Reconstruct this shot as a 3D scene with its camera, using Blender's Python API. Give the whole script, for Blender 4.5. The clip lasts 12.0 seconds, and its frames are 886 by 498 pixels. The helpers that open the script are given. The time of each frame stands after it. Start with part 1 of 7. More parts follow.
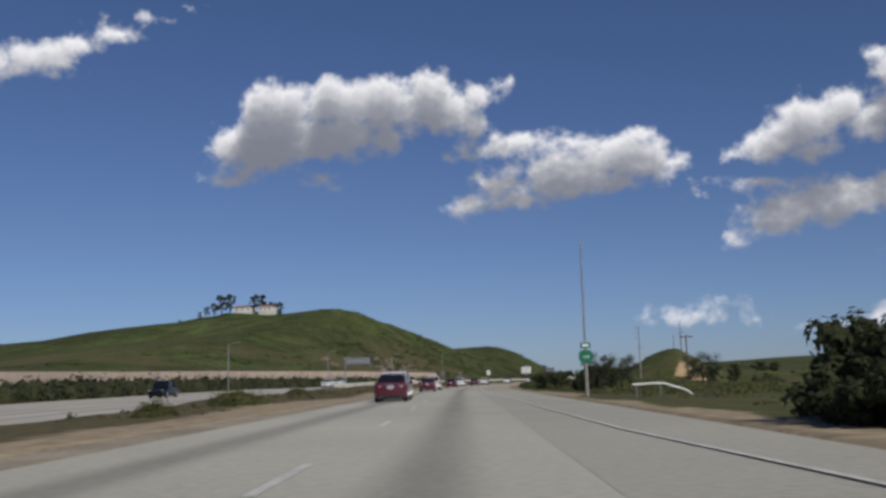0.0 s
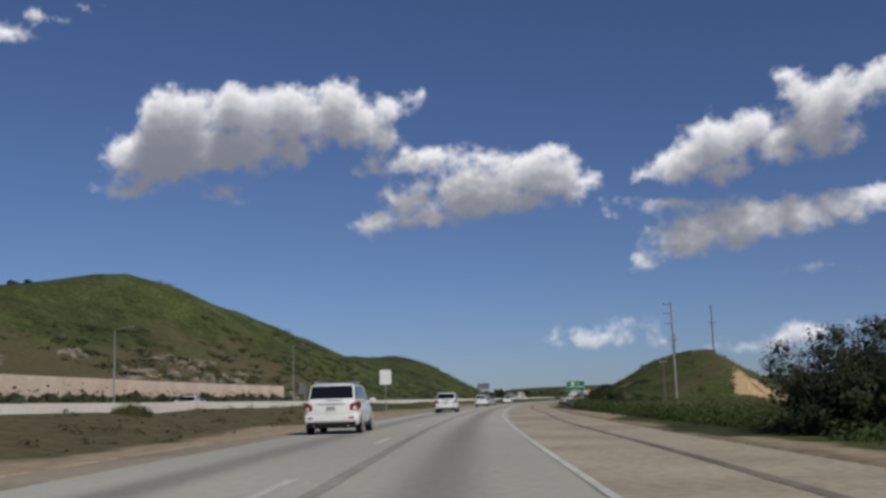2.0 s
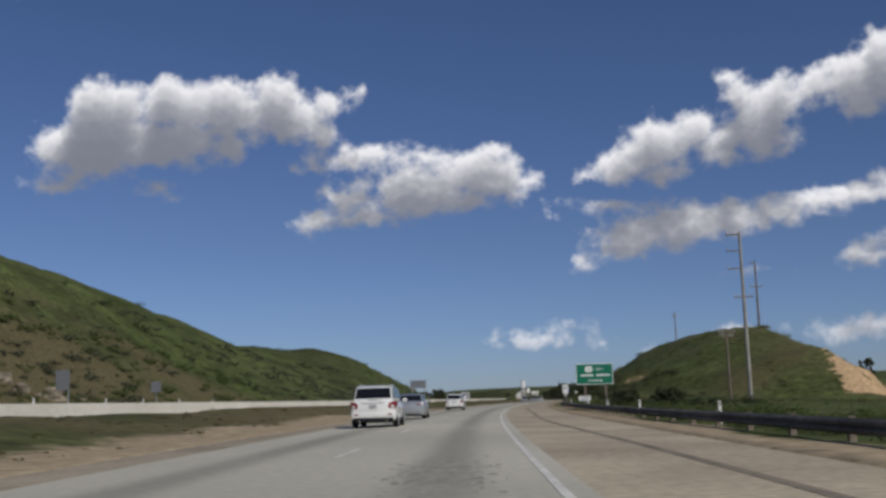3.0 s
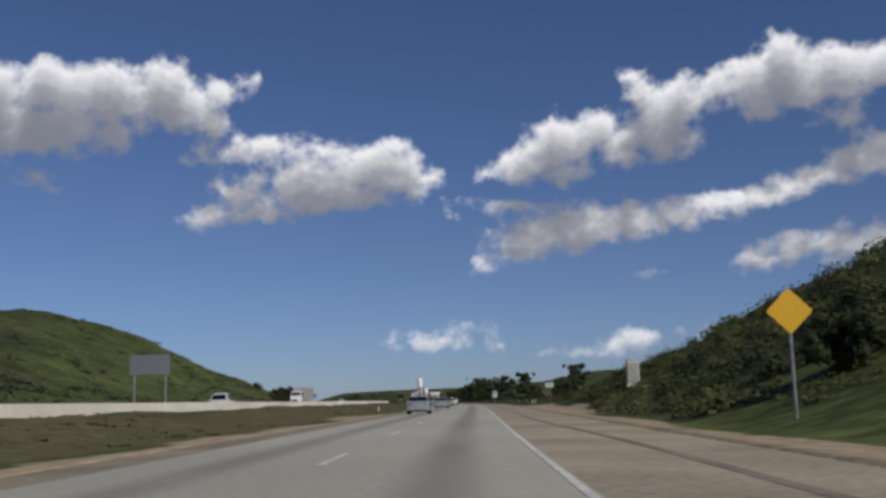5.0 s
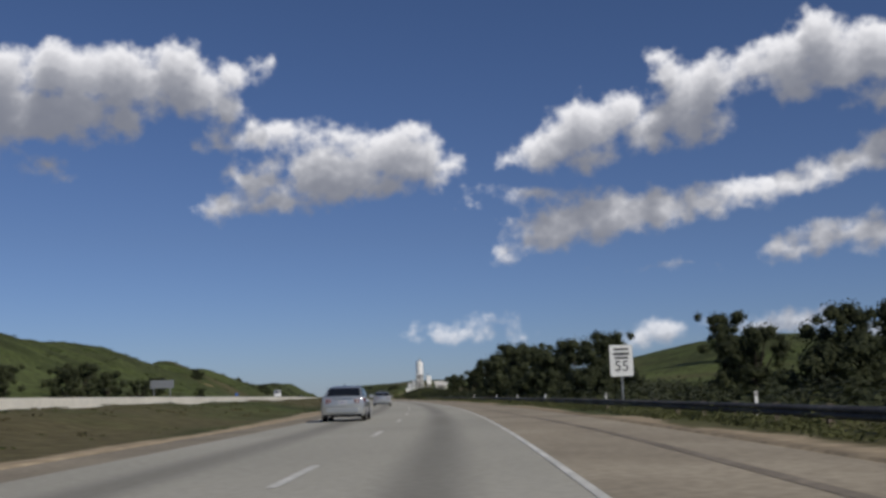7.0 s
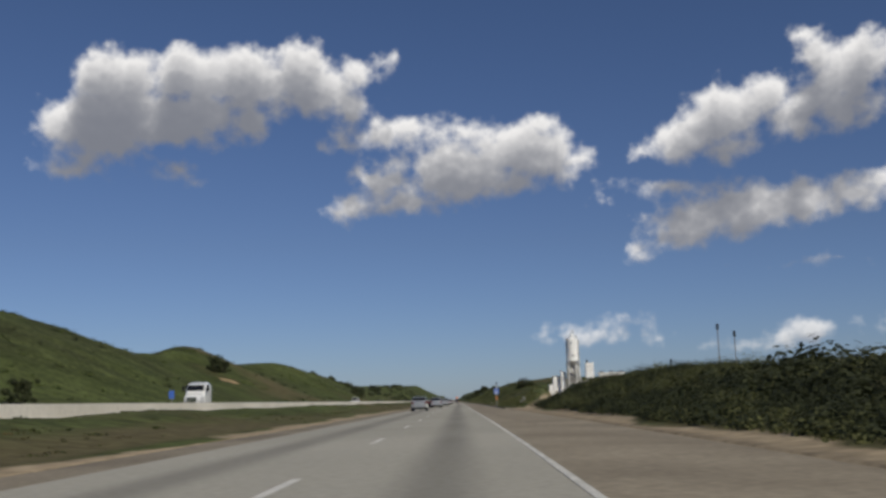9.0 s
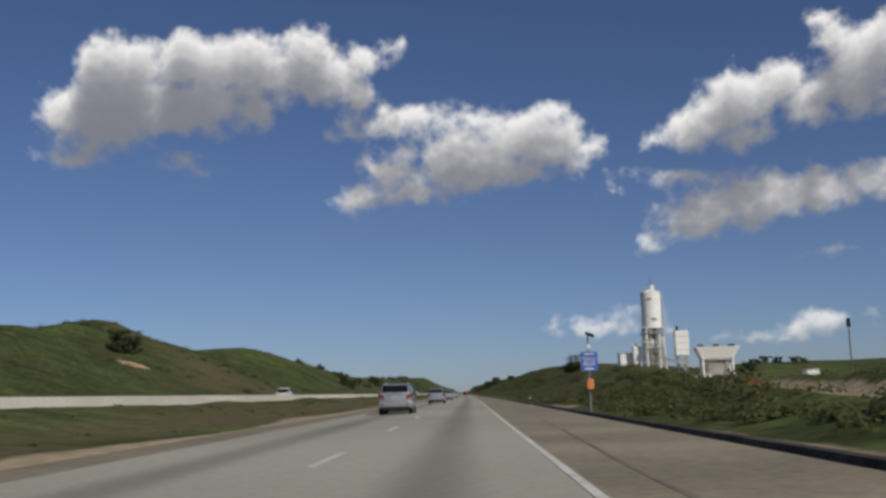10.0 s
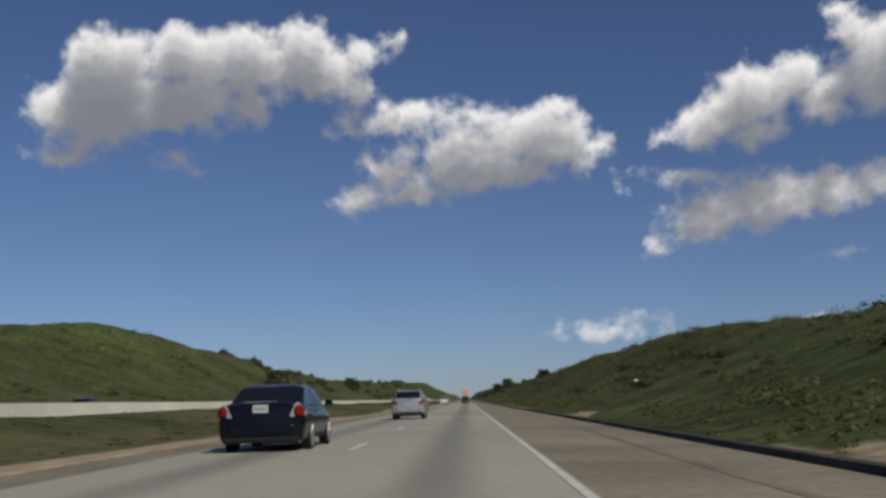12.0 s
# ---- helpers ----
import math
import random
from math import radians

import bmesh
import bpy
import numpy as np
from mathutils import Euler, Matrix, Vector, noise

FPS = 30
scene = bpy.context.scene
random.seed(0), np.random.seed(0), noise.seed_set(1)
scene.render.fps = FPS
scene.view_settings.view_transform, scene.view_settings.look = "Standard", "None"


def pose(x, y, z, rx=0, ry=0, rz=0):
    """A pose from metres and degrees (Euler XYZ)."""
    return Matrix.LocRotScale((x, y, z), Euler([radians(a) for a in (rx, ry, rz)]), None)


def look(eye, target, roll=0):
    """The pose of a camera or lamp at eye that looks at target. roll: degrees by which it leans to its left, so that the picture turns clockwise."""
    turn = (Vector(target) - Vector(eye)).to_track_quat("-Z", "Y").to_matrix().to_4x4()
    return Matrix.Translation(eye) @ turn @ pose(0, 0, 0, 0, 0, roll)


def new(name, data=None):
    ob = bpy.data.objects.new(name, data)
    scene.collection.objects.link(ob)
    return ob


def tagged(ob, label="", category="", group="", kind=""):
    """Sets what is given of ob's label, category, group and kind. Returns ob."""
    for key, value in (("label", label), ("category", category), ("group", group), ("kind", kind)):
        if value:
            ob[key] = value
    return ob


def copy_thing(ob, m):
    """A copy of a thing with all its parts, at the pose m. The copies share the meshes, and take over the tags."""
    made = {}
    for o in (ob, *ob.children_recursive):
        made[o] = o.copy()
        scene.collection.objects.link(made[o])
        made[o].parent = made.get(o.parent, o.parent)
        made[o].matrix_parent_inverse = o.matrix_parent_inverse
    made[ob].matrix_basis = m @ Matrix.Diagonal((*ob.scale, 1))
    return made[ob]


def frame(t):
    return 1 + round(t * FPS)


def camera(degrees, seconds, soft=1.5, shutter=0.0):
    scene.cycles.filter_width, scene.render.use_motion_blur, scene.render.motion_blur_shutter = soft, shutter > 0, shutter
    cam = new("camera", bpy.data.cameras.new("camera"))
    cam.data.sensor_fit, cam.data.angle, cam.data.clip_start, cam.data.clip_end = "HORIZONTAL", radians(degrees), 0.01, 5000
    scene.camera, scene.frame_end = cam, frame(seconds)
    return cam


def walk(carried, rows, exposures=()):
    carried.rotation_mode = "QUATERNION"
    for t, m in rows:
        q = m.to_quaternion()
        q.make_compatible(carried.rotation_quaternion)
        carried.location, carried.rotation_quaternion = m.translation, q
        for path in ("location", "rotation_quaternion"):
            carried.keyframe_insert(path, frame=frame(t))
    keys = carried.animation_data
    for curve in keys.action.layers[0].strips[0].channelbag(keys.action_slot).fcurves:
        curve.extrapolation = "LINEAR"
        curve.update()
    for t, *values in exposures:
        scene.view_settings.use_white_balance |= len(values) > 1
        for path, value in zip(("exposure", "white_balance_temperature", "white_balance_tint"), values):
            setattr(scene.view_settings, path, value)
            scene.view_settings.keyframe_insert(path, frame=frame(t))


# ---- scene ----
import functools

# One model scale for the whole place: lengths below are real metres, K of them to a unit.
K = 0.35
SPEED = 111.0          # metres a second along the road
EYE = 1.0              # camera height over the road
YAW = (11.97, 11.75, 12.19, 15.33, 17.16, 18.96, 20.52, 22.2, 24.03, 25.23, 26.19, 26.8, 26.53,
       26.43, 24.99, 22.53, 20.51, 18.91, 17.78, 17.18, 17.15, 17.34, 17.34, 17.07, 16.99)
PITCH = ((0.0, 7.41), (0.5, 7.63), (1.0, 8.17), (1.5, 8.25), (2.0, 8.46), (2.5, 8.27), (3.0, 8.47), (3.5, 8.38),
         (3.7, 8.2), (5.3, 8.46), (5.5, 8.42), (6.0, 8.44), (6.5, 8.37), (7.0, 8.11), (7.5, 8.4), (7.7, 8.47),
         (9.5, 8.32), (10.0, 8.08), (10.5, 8.14), (11.0, 8.26), (11.5, 8.27), (12.0, 8.42))
MOUNT = -1.13          # the camera points a little left of the way it is driven
LEAN = -1.67


def heading_at(t):
    """Compass heading of the road in degrees, t seconds into the drive."""
    nodes = np.array(YAW)
    u = np.clip(np.asarray(t, float) / 0.5, 0, len(nodes) - 1 - 1e-9)
    i = u.astype(int)
    w = u - i
    g = [nodes[np.clip(i + k, 0, len(nodes) - 1)] for k in (-1, 0, 1, 2)]
    return 0.5 * (2 * g[1] + (g[2] - g[0]) * w + (2 * g[0] - 5 * g[1] + 4 * g[2] - g[3]) * w ** 2
                  + (3 * g[1] - g[0] - 3 * g[2] + g[3]) * w ** 3)


# The road's line: s metres along it, from the start of the drive.
_t = np.arange(0, 12.001, 0.02)
_h = np.radians(heading_at(_t))
_dx, _dy = np.sin(_h) * SPEED * 0.02, np.cos(_h) * SPEED * 0.02
_x = np.concatenate([[0], np.cumsum((_dx[:-1] + _dx[1:]) / 2)])
_y = np.concatenate([[0], np.cumsum((_dy[:-1] + _dy[1:]) / 2)])
LINE_S = np.concatenate([[-3000.0], _t * SPEED, [_t[-1] * SPEED + 14000.0]])
LINE_H = np.concatenate([[_h[0]], _h, [_h[-1]]])
LINE_X = np.concatenate([[-3000 * np.sin(_h[0])], _x, [_x[-1] + 14000 * np.sin(_h[-1])]])
LINE_Y = np.concatenate([[-3000 * np.cos(_h[0])], _y, [_y[-1] + 14000 * np.cos(_h[-1])]])


def plan(s, l):
    """Plan place, in real metres, of a point s along the road and l to its right."""
    x, y, h = np.interp(s, LINE_S, LINE_X), np.interp(s, LINE_S, LINE_Y), np.interp(s, LINE_S, LINE_H)
    return x + l * np.cos(h), y - l * np.sin(h)


def road_turn(s):
    """Turn about z, in degrees, of a thing that faces along the road at s."""
    return -math.degrees(np.interp(s, LINE_S, LINE_H))


def spot(s, l, z=0.0, turn=0.0):
    x, y = plan(s, l)
    return pose(float(x) * K, float(y) * K, z * K, 0, 0, road_turn(s) + turn)


def camera_pose(t, pitch):
    x, y = float(np.interp(t, _t, _x)), float(np.interp(t, _t, _y))
    a, e = math.radians(float(heading_at(t)) + MOUNT), math.radians(pitch)
    way = Vector((math.sin(a) * math.cos(e), math.cos(a) * math.cos(e), math.sin(e)))
    eye = Vector((x, y, EYE)) * K
    return look(eye, eye + way, LEAN)


cam = camera(46.88, 12.0, soft=3.0)
walk(cam, [(t, camera_pose(t, p)) for t, p in PITCH],
     exposures=((0.0, 0.0, 6540, 12), (7.7, 0.0, 6540, 12), (9.3, 0.0, 6850, 10), (12.0, 0.0, 6850, 10)))

# ---- light ----
SUN = Vector((0.25, -0.73, 0.64)).normalized()
world = bpy.data.worlds.new("sky")
scene.world = world
world.use_nodes = True
def sky_nodes():
    nt = world.node_tree
    link = nt.links.new

    def node(kind, op=None):
        n = nt.nodes.new(kind)
        if op:
            n.operation = op
        return n

    air = node("ShaderNodeTexSky")
    air.sky_type = "NISHITA"
    air.sun_disc = False
    air.sun_elevation, air.sun_rotation = math.asin(SUN.z), math.atan2(SUN.x, SUN.y)
    air.altitude, air.air_density, air.dust_density, air.ozone_density = 300, 1.0, 0.2, 2.0
    place_at = node("ShaderNodeTexCoord")
    xyz = node("ShaderNodeSeparateXYZ")
    link(place_at.outputs["Generated"], xyz.inputs[0])
    el = node("ShaderNodeMath", "ARCSINE")
    link(xyz.outputs[2], el.inputs[0])
    height = node("ShaderNodeMapRange")
    link(el.outputs[0], height.inputs[0])
    height.inputs[2].default_value = radians(25)
    # clear air: bluer overhead, paler towards the horizon
    tone = node("ShaderNodeValToRGB")
    link(height.outputs[0], tone.inputs[0])
    tone.color_ramp.elements[0].color, tone.color_ramp.elements[1].color = (*SKY_LOW, 1), (*SKY_HIGH, 1)
    tone.color_ramp.elements.new(0.35).color = (*SKY_MID, 1)
    clear = node("ShaderNodeVectorMath", "MULTIPLY")
    link(air.outputs[0], clear.inputs[0])
    link(tone.outputs[0], clear.inputs[1])
    link(clear.outputs[0], nt.nodes["Background"].inputs[0])
    nt.nodes["Background"].inputs[1].default_value = 1.0


SKY_LOW, SKY_MID, SKY_HIGH = (0.030, 0.040, 0.067), (0.033, 0.039, 0.056), (0.034, 0.041, 0.056)
sky_nodes()
sun = new("sun", bpy.data.lights.new("sun", "SUN"))
sun.data.energy, sun.data.angle, sun.data.color = 2.95, radians(0.53), (1.0, 0.96, 0.85)
sun.matrix_world = look(SUN * 100, (0, 0, 0))
scene.view_settings.exposure = 0.0


# ---- materials ----
def material(name, colours, scale=1.0, fine=12.0, rough=0.8, bump=0.0, metal=0.0, spots=0.35, specular=0.3):
    """A procedural surface: two colours mixed by a coarse noise, darkened and lightened by a fine one. Scales in 1/real metre."""
    m = bpy.data.materials.new(name)
    m.use_nodes = True
    nt = m.node_tree
    b = nt.nodes["Principled BSDF"]
    b.inputs["Roughness"].default_value, b.inputs["Metallic"].default_value = rough, metal
    b.inputs["Specular IOR Level"].default_value = specular
    c = nt.nodes.new("ShaderNodeTexCoord")
    big, small = nt.nodes.new("ShaderNodeTexNoise"), nt.nodes.new("ShaderNodeTexNoise")
    big.inputs["Scale"].default_value, small.inputs["Scale"].default_value = scale / K, fine / K
    big.inputs["Detail"].default_value, small.inputs["Detail"].default_value = 6, 4
    for n in (big, small):
        nt.links.new(c.outputs["Object"], n.inputs["Vector"])
    ramp = nt.nodes.new("ShaderNodeValToRGB")
    ramp.color_ramp.elements[0].position, ramp.color_ramp.elements[1].position = 0.36, 0.64
    ramp.color_ramp.elements[0].color, ramp.color_ramp.elements[1].color = (*colours[0], 1), (*colours[-1], 1)
    for k, extra in enumerate(colours[1:-1]):
        ramp.color_ramp.elements.new(0.36 + 0.28 * (k + 1) / (len(colours) - 1)).color = (*extra, 1)
    nt.links.new(big.outputs["Fac"], ramp.inputs[0])
    span = nt.nodes.new("ShaderNodeMapRange")
    span.inputs["From Min"].default_value, span.inputs["From Max"].default_value = 0.3, 0.7
    span.inputs["To Min"].default_value, span.inputs["To Max"].default_value = 1 - spots, 1 + spots
    nt.links.new(small.outputs["Fac"], span.inputs[0])
    mul = nt.nodes.new("ShaderNodeVectorMath")
    mul.operation = "SCALE"
    nt.links.new(ramp.outputs[0], mul.inputs[0])
    nt.links.new(span.outputs[0], mul.inputs["Scale"])
    nt.links.new(mul.outputs[0], b.inputs["Base Color"])
    if bump:
        bn = nt.nodes.new("ShaderNodeBump")
        bn.inputs["Strength"].default_value, bn.inputs["Distance"].default_value = 0.6, bump * K
        nt.links.new(small.outputs["Fac"], bn.inputs["Height"])
        nt.links.new(bn.outputs[0], b.inputs["Normal"])
    return m


def paint(name, colour, rough=0.3, metal=0.0, coat=0.0, specular=0.5):
    """A smooth even surface: car paint, enamel, plastic; a faint noise in colour and gloss."""
    m = material(name, (tuple(v * 0.93 for v in colour), colour), 1.2, 9.0, rough, 0, metal, 0.05, specular)
    m.node_tree.nodes["Principled BSDF"].inputs["Coat Weight"].default_value = coat
    m.node_tree.nodes["Principled BSDF"].inputs["Coat Roughness"].default_value = 0.05
    return m


M = {}


def road_material(name="concrete_road", tones=((0.342, 0.325, 0.270), (0.424, 0.402, 0.338))):
    """Old concrete, darker where oil drips between the wheel tracks (lane: metres from the middle of the nearest lane)."""
    m = material(name, tones, 0.06, 6.0, 0.85, 0.004, spots=0.10)
    nt = m.node_tree
    b = nt.nodes["Principled BSDF"]
    last = b.inputs["Base Color"].links[0].from_socket
    at, c, n = nt.nodes.new("ShaderNodeAttribute"), nt.nodes.new("ShaderNodeTexCoord"), nt.nodes.new("ShaderNodeTexNoise")
    at.attribute_name = "lane"
    n.inputs["Scale"].default_value, n.inputs["Detail"].default_value = 0.12 / K, 5
    nt.links.new(c.outputs["Object"], n.inputs["Vector"])
    r, k = nt.nodes.new("ShaderNodeMapRange"), nt.nodes.new("ShaderNodeMapRange")
    r.interpolation_type = "SMOOTHSTEP"
    nt.links.new(at.outputs["Fac"], r.inputs[0])
    for i, v in enumerate((0.05, 0.85, 1.0, 0.0)):
        r.inputs[i + 1].default_value = v
    nt.links.new(n.outputs["Fac"], k.inputs[0])
    for i, v in enumerate((0.3, 0.7, 0.24, 0.46)):
        k.inputs[i + 1].default_value = v
    mul, inv, out = nt.nodes.new("ShaderNodeMath"), nt.nodes.new("ShaderNodeMath"), nt.nodes.new("ShaderNodeVectorMath")
    mul.operation, inv.operation, out.operation = "MULTIPLY", "SUBTRACT", "SCALE"
    nt.links.new(r.outputs[0], mul.inputs[0])
    nt.links.new(k.outputs[0], mul.inputs[1])
    inv.inputs[0].default_value = 1.0
    nt.links.new(mul.outputs[0], inv.inputs[1])
    nt.links.new(last, out.inputs[0])
    nt.links.new(inv.outputs[0], out.inputs["Scale"])
    nt.links.new(out.outputs[0], b.inputs["Base Color"])
    return m


def aged(m):
    """Darkens a pavement by the age noted along it: newer stretches are paler."""
    nt = m.node_tree
    b = nt.nodes["Principled BSDF"]
    at, k = nt.nodes.new("ShaderNodeAttribute"), nt.nodes.new("ShaderNodeVectorMath")
    at.attribute_name = "age"
    k.operation = "SCALE"
    nt.links.new(b.inputs["Base Color"].links[0].from_socket, k.inputs[0])
    nt.links.new(at.outputs["Fac"], k.inputs["Scale"])
    nt.links.new(k.outputs[0], b.inputs["Base Color"])
    return m


M["concrete_road"] = aged(road_material())
M["pale_road"] = road_material("pale_road", ((0.42, 0.385, 0.33), (0.50, 0.465, 0.40)))
M["shoulder"] = aged(material("shoulder", ((0.30, 0.252, 0.182), (0.43, 0.366, 0.268)), 0.22, 5.0, 0.9, 0.006, spots=0.2))
M["white_line"] = material("white_line", ((0.50, 0.49, 0.44), (0.68, 0.66, 0.60)), 1.0, 12.0, 0.6, 0, spots=0.15)
M["concrete"] = material("concrete", ((0.56, 0.53, 0.45), (0.68, 0.645, 0.56)), 0.12, 3.0, 0.85, 0.004, spots=0.07)
M["tan_wall"] = material("tan_wall", ((0.58, 0.45, 0.35), (0.68, 0.55, 0.44)), 0.2, 2.0, 0.9, 0.01, spots=0.1)


def ground_material():
    """Spring grass with drier brown tracts, bare soil and sandy rock, told apart by the soil, dry and rock values of the sheet."""
    m = material("grassland", ((0.054, 0.062, 0.025), (0.063, 0.078, 0.026), (0.078, 0.094, 0.033)), 0.02, 0.9, 0.95, 0.16, spots=0.5, specular=0.08)
    nt = m.node_tree
    b = nt.nodes["Principled BSDF"]
    last = b.inputs["Base Color"].links[0].from_socket
    c = nt.nodes.new("ShaderNodeTexCoord")
    # lusher and barer patches some metres across
    n, r, k = nt.nodes.new("ShaderNodeTexNoise"), nt.nodes.new("ShaderNodeMapRange"), nt.nodes.new("ShaderNodeVectorMath")
    n.inputs["Scale"].default_value, n.inputs["Detail"].default_value, n.inputs["Roughness"].default_value = 0.10 / K, 5, 0.7
    nt.links.new(c.outputs["Object"], n.inputs["Vector"])
    nt.links.new(n.outputs["Fac"], r.inputs[0])
    for i, v in enumerate((0.34, 0.66, 0.62, 1.42)):
        r.inputs[i + 1].default_value = v
    k.operation = "SCALE"
    nt.links.new(last, k.inputs[0])
    nt.links.new(r.outputs[0], k.inputs["Scale"])
    last = k.outputs[0]
    for key, colour, scale, low, high in (("dry", (0.112, 0.096, 0.050), 0.06, 0.25, 0.80), ("soil", (0.345, 0.275, 0.185), 0.5, 0.30, 0.70), ("rock", (0.46, 0.32, 0.185), 0.45, 0.42, 0.58)):
        at = nt.nodes.new("ShaderNodeAttribute")
        at.attribute_name = key
        n = nt.nodes.new("ShaderNodeTexNoise")
        n.inputs["Scale"].default_value, n.inputs["Detail"].default_value = scale / K, 8
        n.inputs["Roughness"].default_value = 0.65
        nt.links.new(c.outputs["Object"], n.inputs["Vector"])
        add = nt.nodes.new("ShaderNodeMath")
        add.operation = "MULTIPLY_ADD"
        nt.links.new(n.outputs["Fac"], add.inputs[0])
        add.inputs[1].default_value = 1.2
        sub = nt.nodes.new("ShaderNodeMath")
        sub.operation = "SUBTRACT"
        nt.links.new(at.outputs["Fac"], sub.inputs[0])
        sub.inputs[1].default_value = 0.6
        nt.links.new(sub.outputs[0], add.inputs[2])
        r = nt.nodes.new("ShaderNodeMapRange")
        r.interpolation_type = "SMOOTHSTEP"
        nt.links.new(add.outputs[0], r.inputs[0])
        r.inputs[1].default_value, r.inputs[2].default_value = low, high
        tone = nt.nodes.new("ShaderNodeMapRange")
        n2 = nt.nodes.new("ShaderNodeTexNoise")
        n2.inputs["Scale"].default_value, n2.inputs["Detail"].default_value = 1.6 / K, 6
        nt.links.new(c.outputs["Object"], n2.inputs["Vector"])
        nt.links.new(n2.outputs["Fac"], tone.inputs[0])
        tone.inputs[1].default_value, tone.inputs[2].default_value, tone.inputs[3].default_value, tone.inputs[4].default_value = 0.3, 0.7, 0.65, 1.3
        col = nt.nodes.new("ShaderNodeVectorMath")
        col.operation = "SCALE"
        col.inputs[0].default_value = colour
        nt.links.new(tone.outputs[0], col.inputs["Scale"])
        mix = nt.nodes.new("ShaderNodeMix")
        mix.data_type = "RGBA"
        nt.links.new(r.outputs[0], mix.inputs[0])
        nt.links.new(last, mix.inputs[6])
        nt.links.new(col.outputs[0], mix.inputs[7])
        last = mix.outputs[2]
    nt.links.new(last, b.inputs["Base Color"])
    return m


M["grass"] = ground_material()
M["car_white"] = paint("car_white", (0.75, 0.75, 0.73), 0.25, 0, 0.6)

M["glass"] = paint("dark_glass", (0.010, 0.011, 0.013), 0.08, 0, 0, 0.35)
M["trailer_grey"] = material("trailer_grey", ((0.30, 0.285, 0.26), (0.42, 0.40, 0.37)), 0.4, 5, 0.5, 0, 0.1, 0.12)
M["tyre"] = paint("tyre", (0.02, 0.02, 0.02), 0.8)
M["trim"] = paint("black_plastic", (0.010, 0.010, 0.011), 0.6, 0.0, 0.0, 0.3)
M["alloy"] = paint("alloy", (0.55, 0.55, 0.56), 0.3, 0.9)
M["chrome"] = paint("chrome", (0.75, 0.75, 0.76), 0.12, 1.0)
M["tail_red"] = paint("tail_red", (0.20, 0.010, 0.012), 0.15, 0, 0.5)
M["lamp_clear"] = paint("lamp_clear", (0.50, 0.47, 0.46), 0.12, 0.3, 0.6)
M["plate"] = paint("plate", (0.50, 0.50, 0.50), 0.4)
M["plate_ink"] = paint("plate_ink", (0.16, 0.18, 0.32), 0.5)
M["car_silver"] = paint("car_silver", (0.42, 0.44, 0.45), 0.28, 0.55, 0.7)
M["car_navy"] = paint("car_navy", (0.005, 0.007, 0.014), 0.20, 0.0, 0.12, 0.22)
M["car_maroon"] = paint("car_maroon", (0.09, 0.010, 0.020), 0.25, 0.1, 0.7)
M["car_black"] = paint("car_black", (0.012, 0.012, 0.014), 0.22, 0.0, 0.7)
M["sign_green"] = paint("sign_green", (0.0, 0.155, 0.085), 0.45)
M["sign_white"] = paint("sign_white", (0.78, 0.78, 0.76), 0.45)
M["sign_blue"] = paint("sign_blue", (0.06, 0.15, 0.52), 0.45)
M["sign_yellow"] = paint("sign_yellow", (0.75, 0.42, 0.02), 0.45)
M["sign_back"] = paint("sign_back", (0.30, 0.31, 0.32), 0.45, 0.6)
M["ink"] = paint("ink", (0.02, 0.02, 0.02), 0.5)
M["orange"] = paint("orange", (0.75, 0.26, 0.10), 0.5)
M["galvanised"] = material("galvanised", ((0.28, 0.29, 0.30), (0.40, 0.41, 0.42)), 0.8, 8, 0.5, 0, 0.7, 0.15)
M["weathered_rail"] = material("weathered_rail", ((0.075, 0.070, 0.064), (0.15, 0.14, 0.125)), 0.4, 6, 0.75, 0, 0.1, 0.25)
M["pole_wood"] = material("pole_wood", ((0.13, 0.105, 0.085), (0.22, 0.18, 0.145)), 0.4, 9, 0.9, 0.004, spots=0.25)
M["pale_pole"] = material("pale_pole", ((0.24, 0.23, 0.21), (0.34, 0.33, 0.30)), 0.4, 9, 0.9, 0.004, spots=0.2)
M["bark"] = material("bark", ((0.05, 0.040, 0.031), (0.09, 0.072, 0.056)), 1.5, 9, 0.95, 0.02, spots=0.3)
M["rock"] = material("rock", ((0.12, 0.10, 0.075), (0.27, 0.23, 0.175)), 0.6, 4, 0.95, 0.05, spots=0.35)
M["kerb"] = material("dark_kerb", ((0.034, 0.030, 0.025), (0.075, 0.063, 0.050)), 0.5, 6, 0.9, 0.01, spots=0.3)
M["red_paint"] = paint("red_paint", (0.42, 0.055, 0.03), 0.6)
M["plant_grey"] = material("plant_grey", ((0.34, 0.33, 0.31), (0.48, 0.47, 0.44)), 0.5, 5, 0.7, 0, 0.2, 0.2)
M["silo_white"] = material("silo_white", ((0.84, 0.84, 0.81), (0.90, 0.90, 0.88)), 0.25, 3, 0.45, 0, 0, 0.08)
M["roof_tile"] = material("roof_tile", ((0.30, 0.14, 0.08), (0.38, 0.19, 0.12)), 0.5, 4, 0.8, 0.01, spots=0.2)
M["stucco"] = material("stucco", ((0.72, 0.70, 0.66), (0.80, 0.79, 0.75)), 0.4, 6, 0.9, 0.003, spots=0.08)


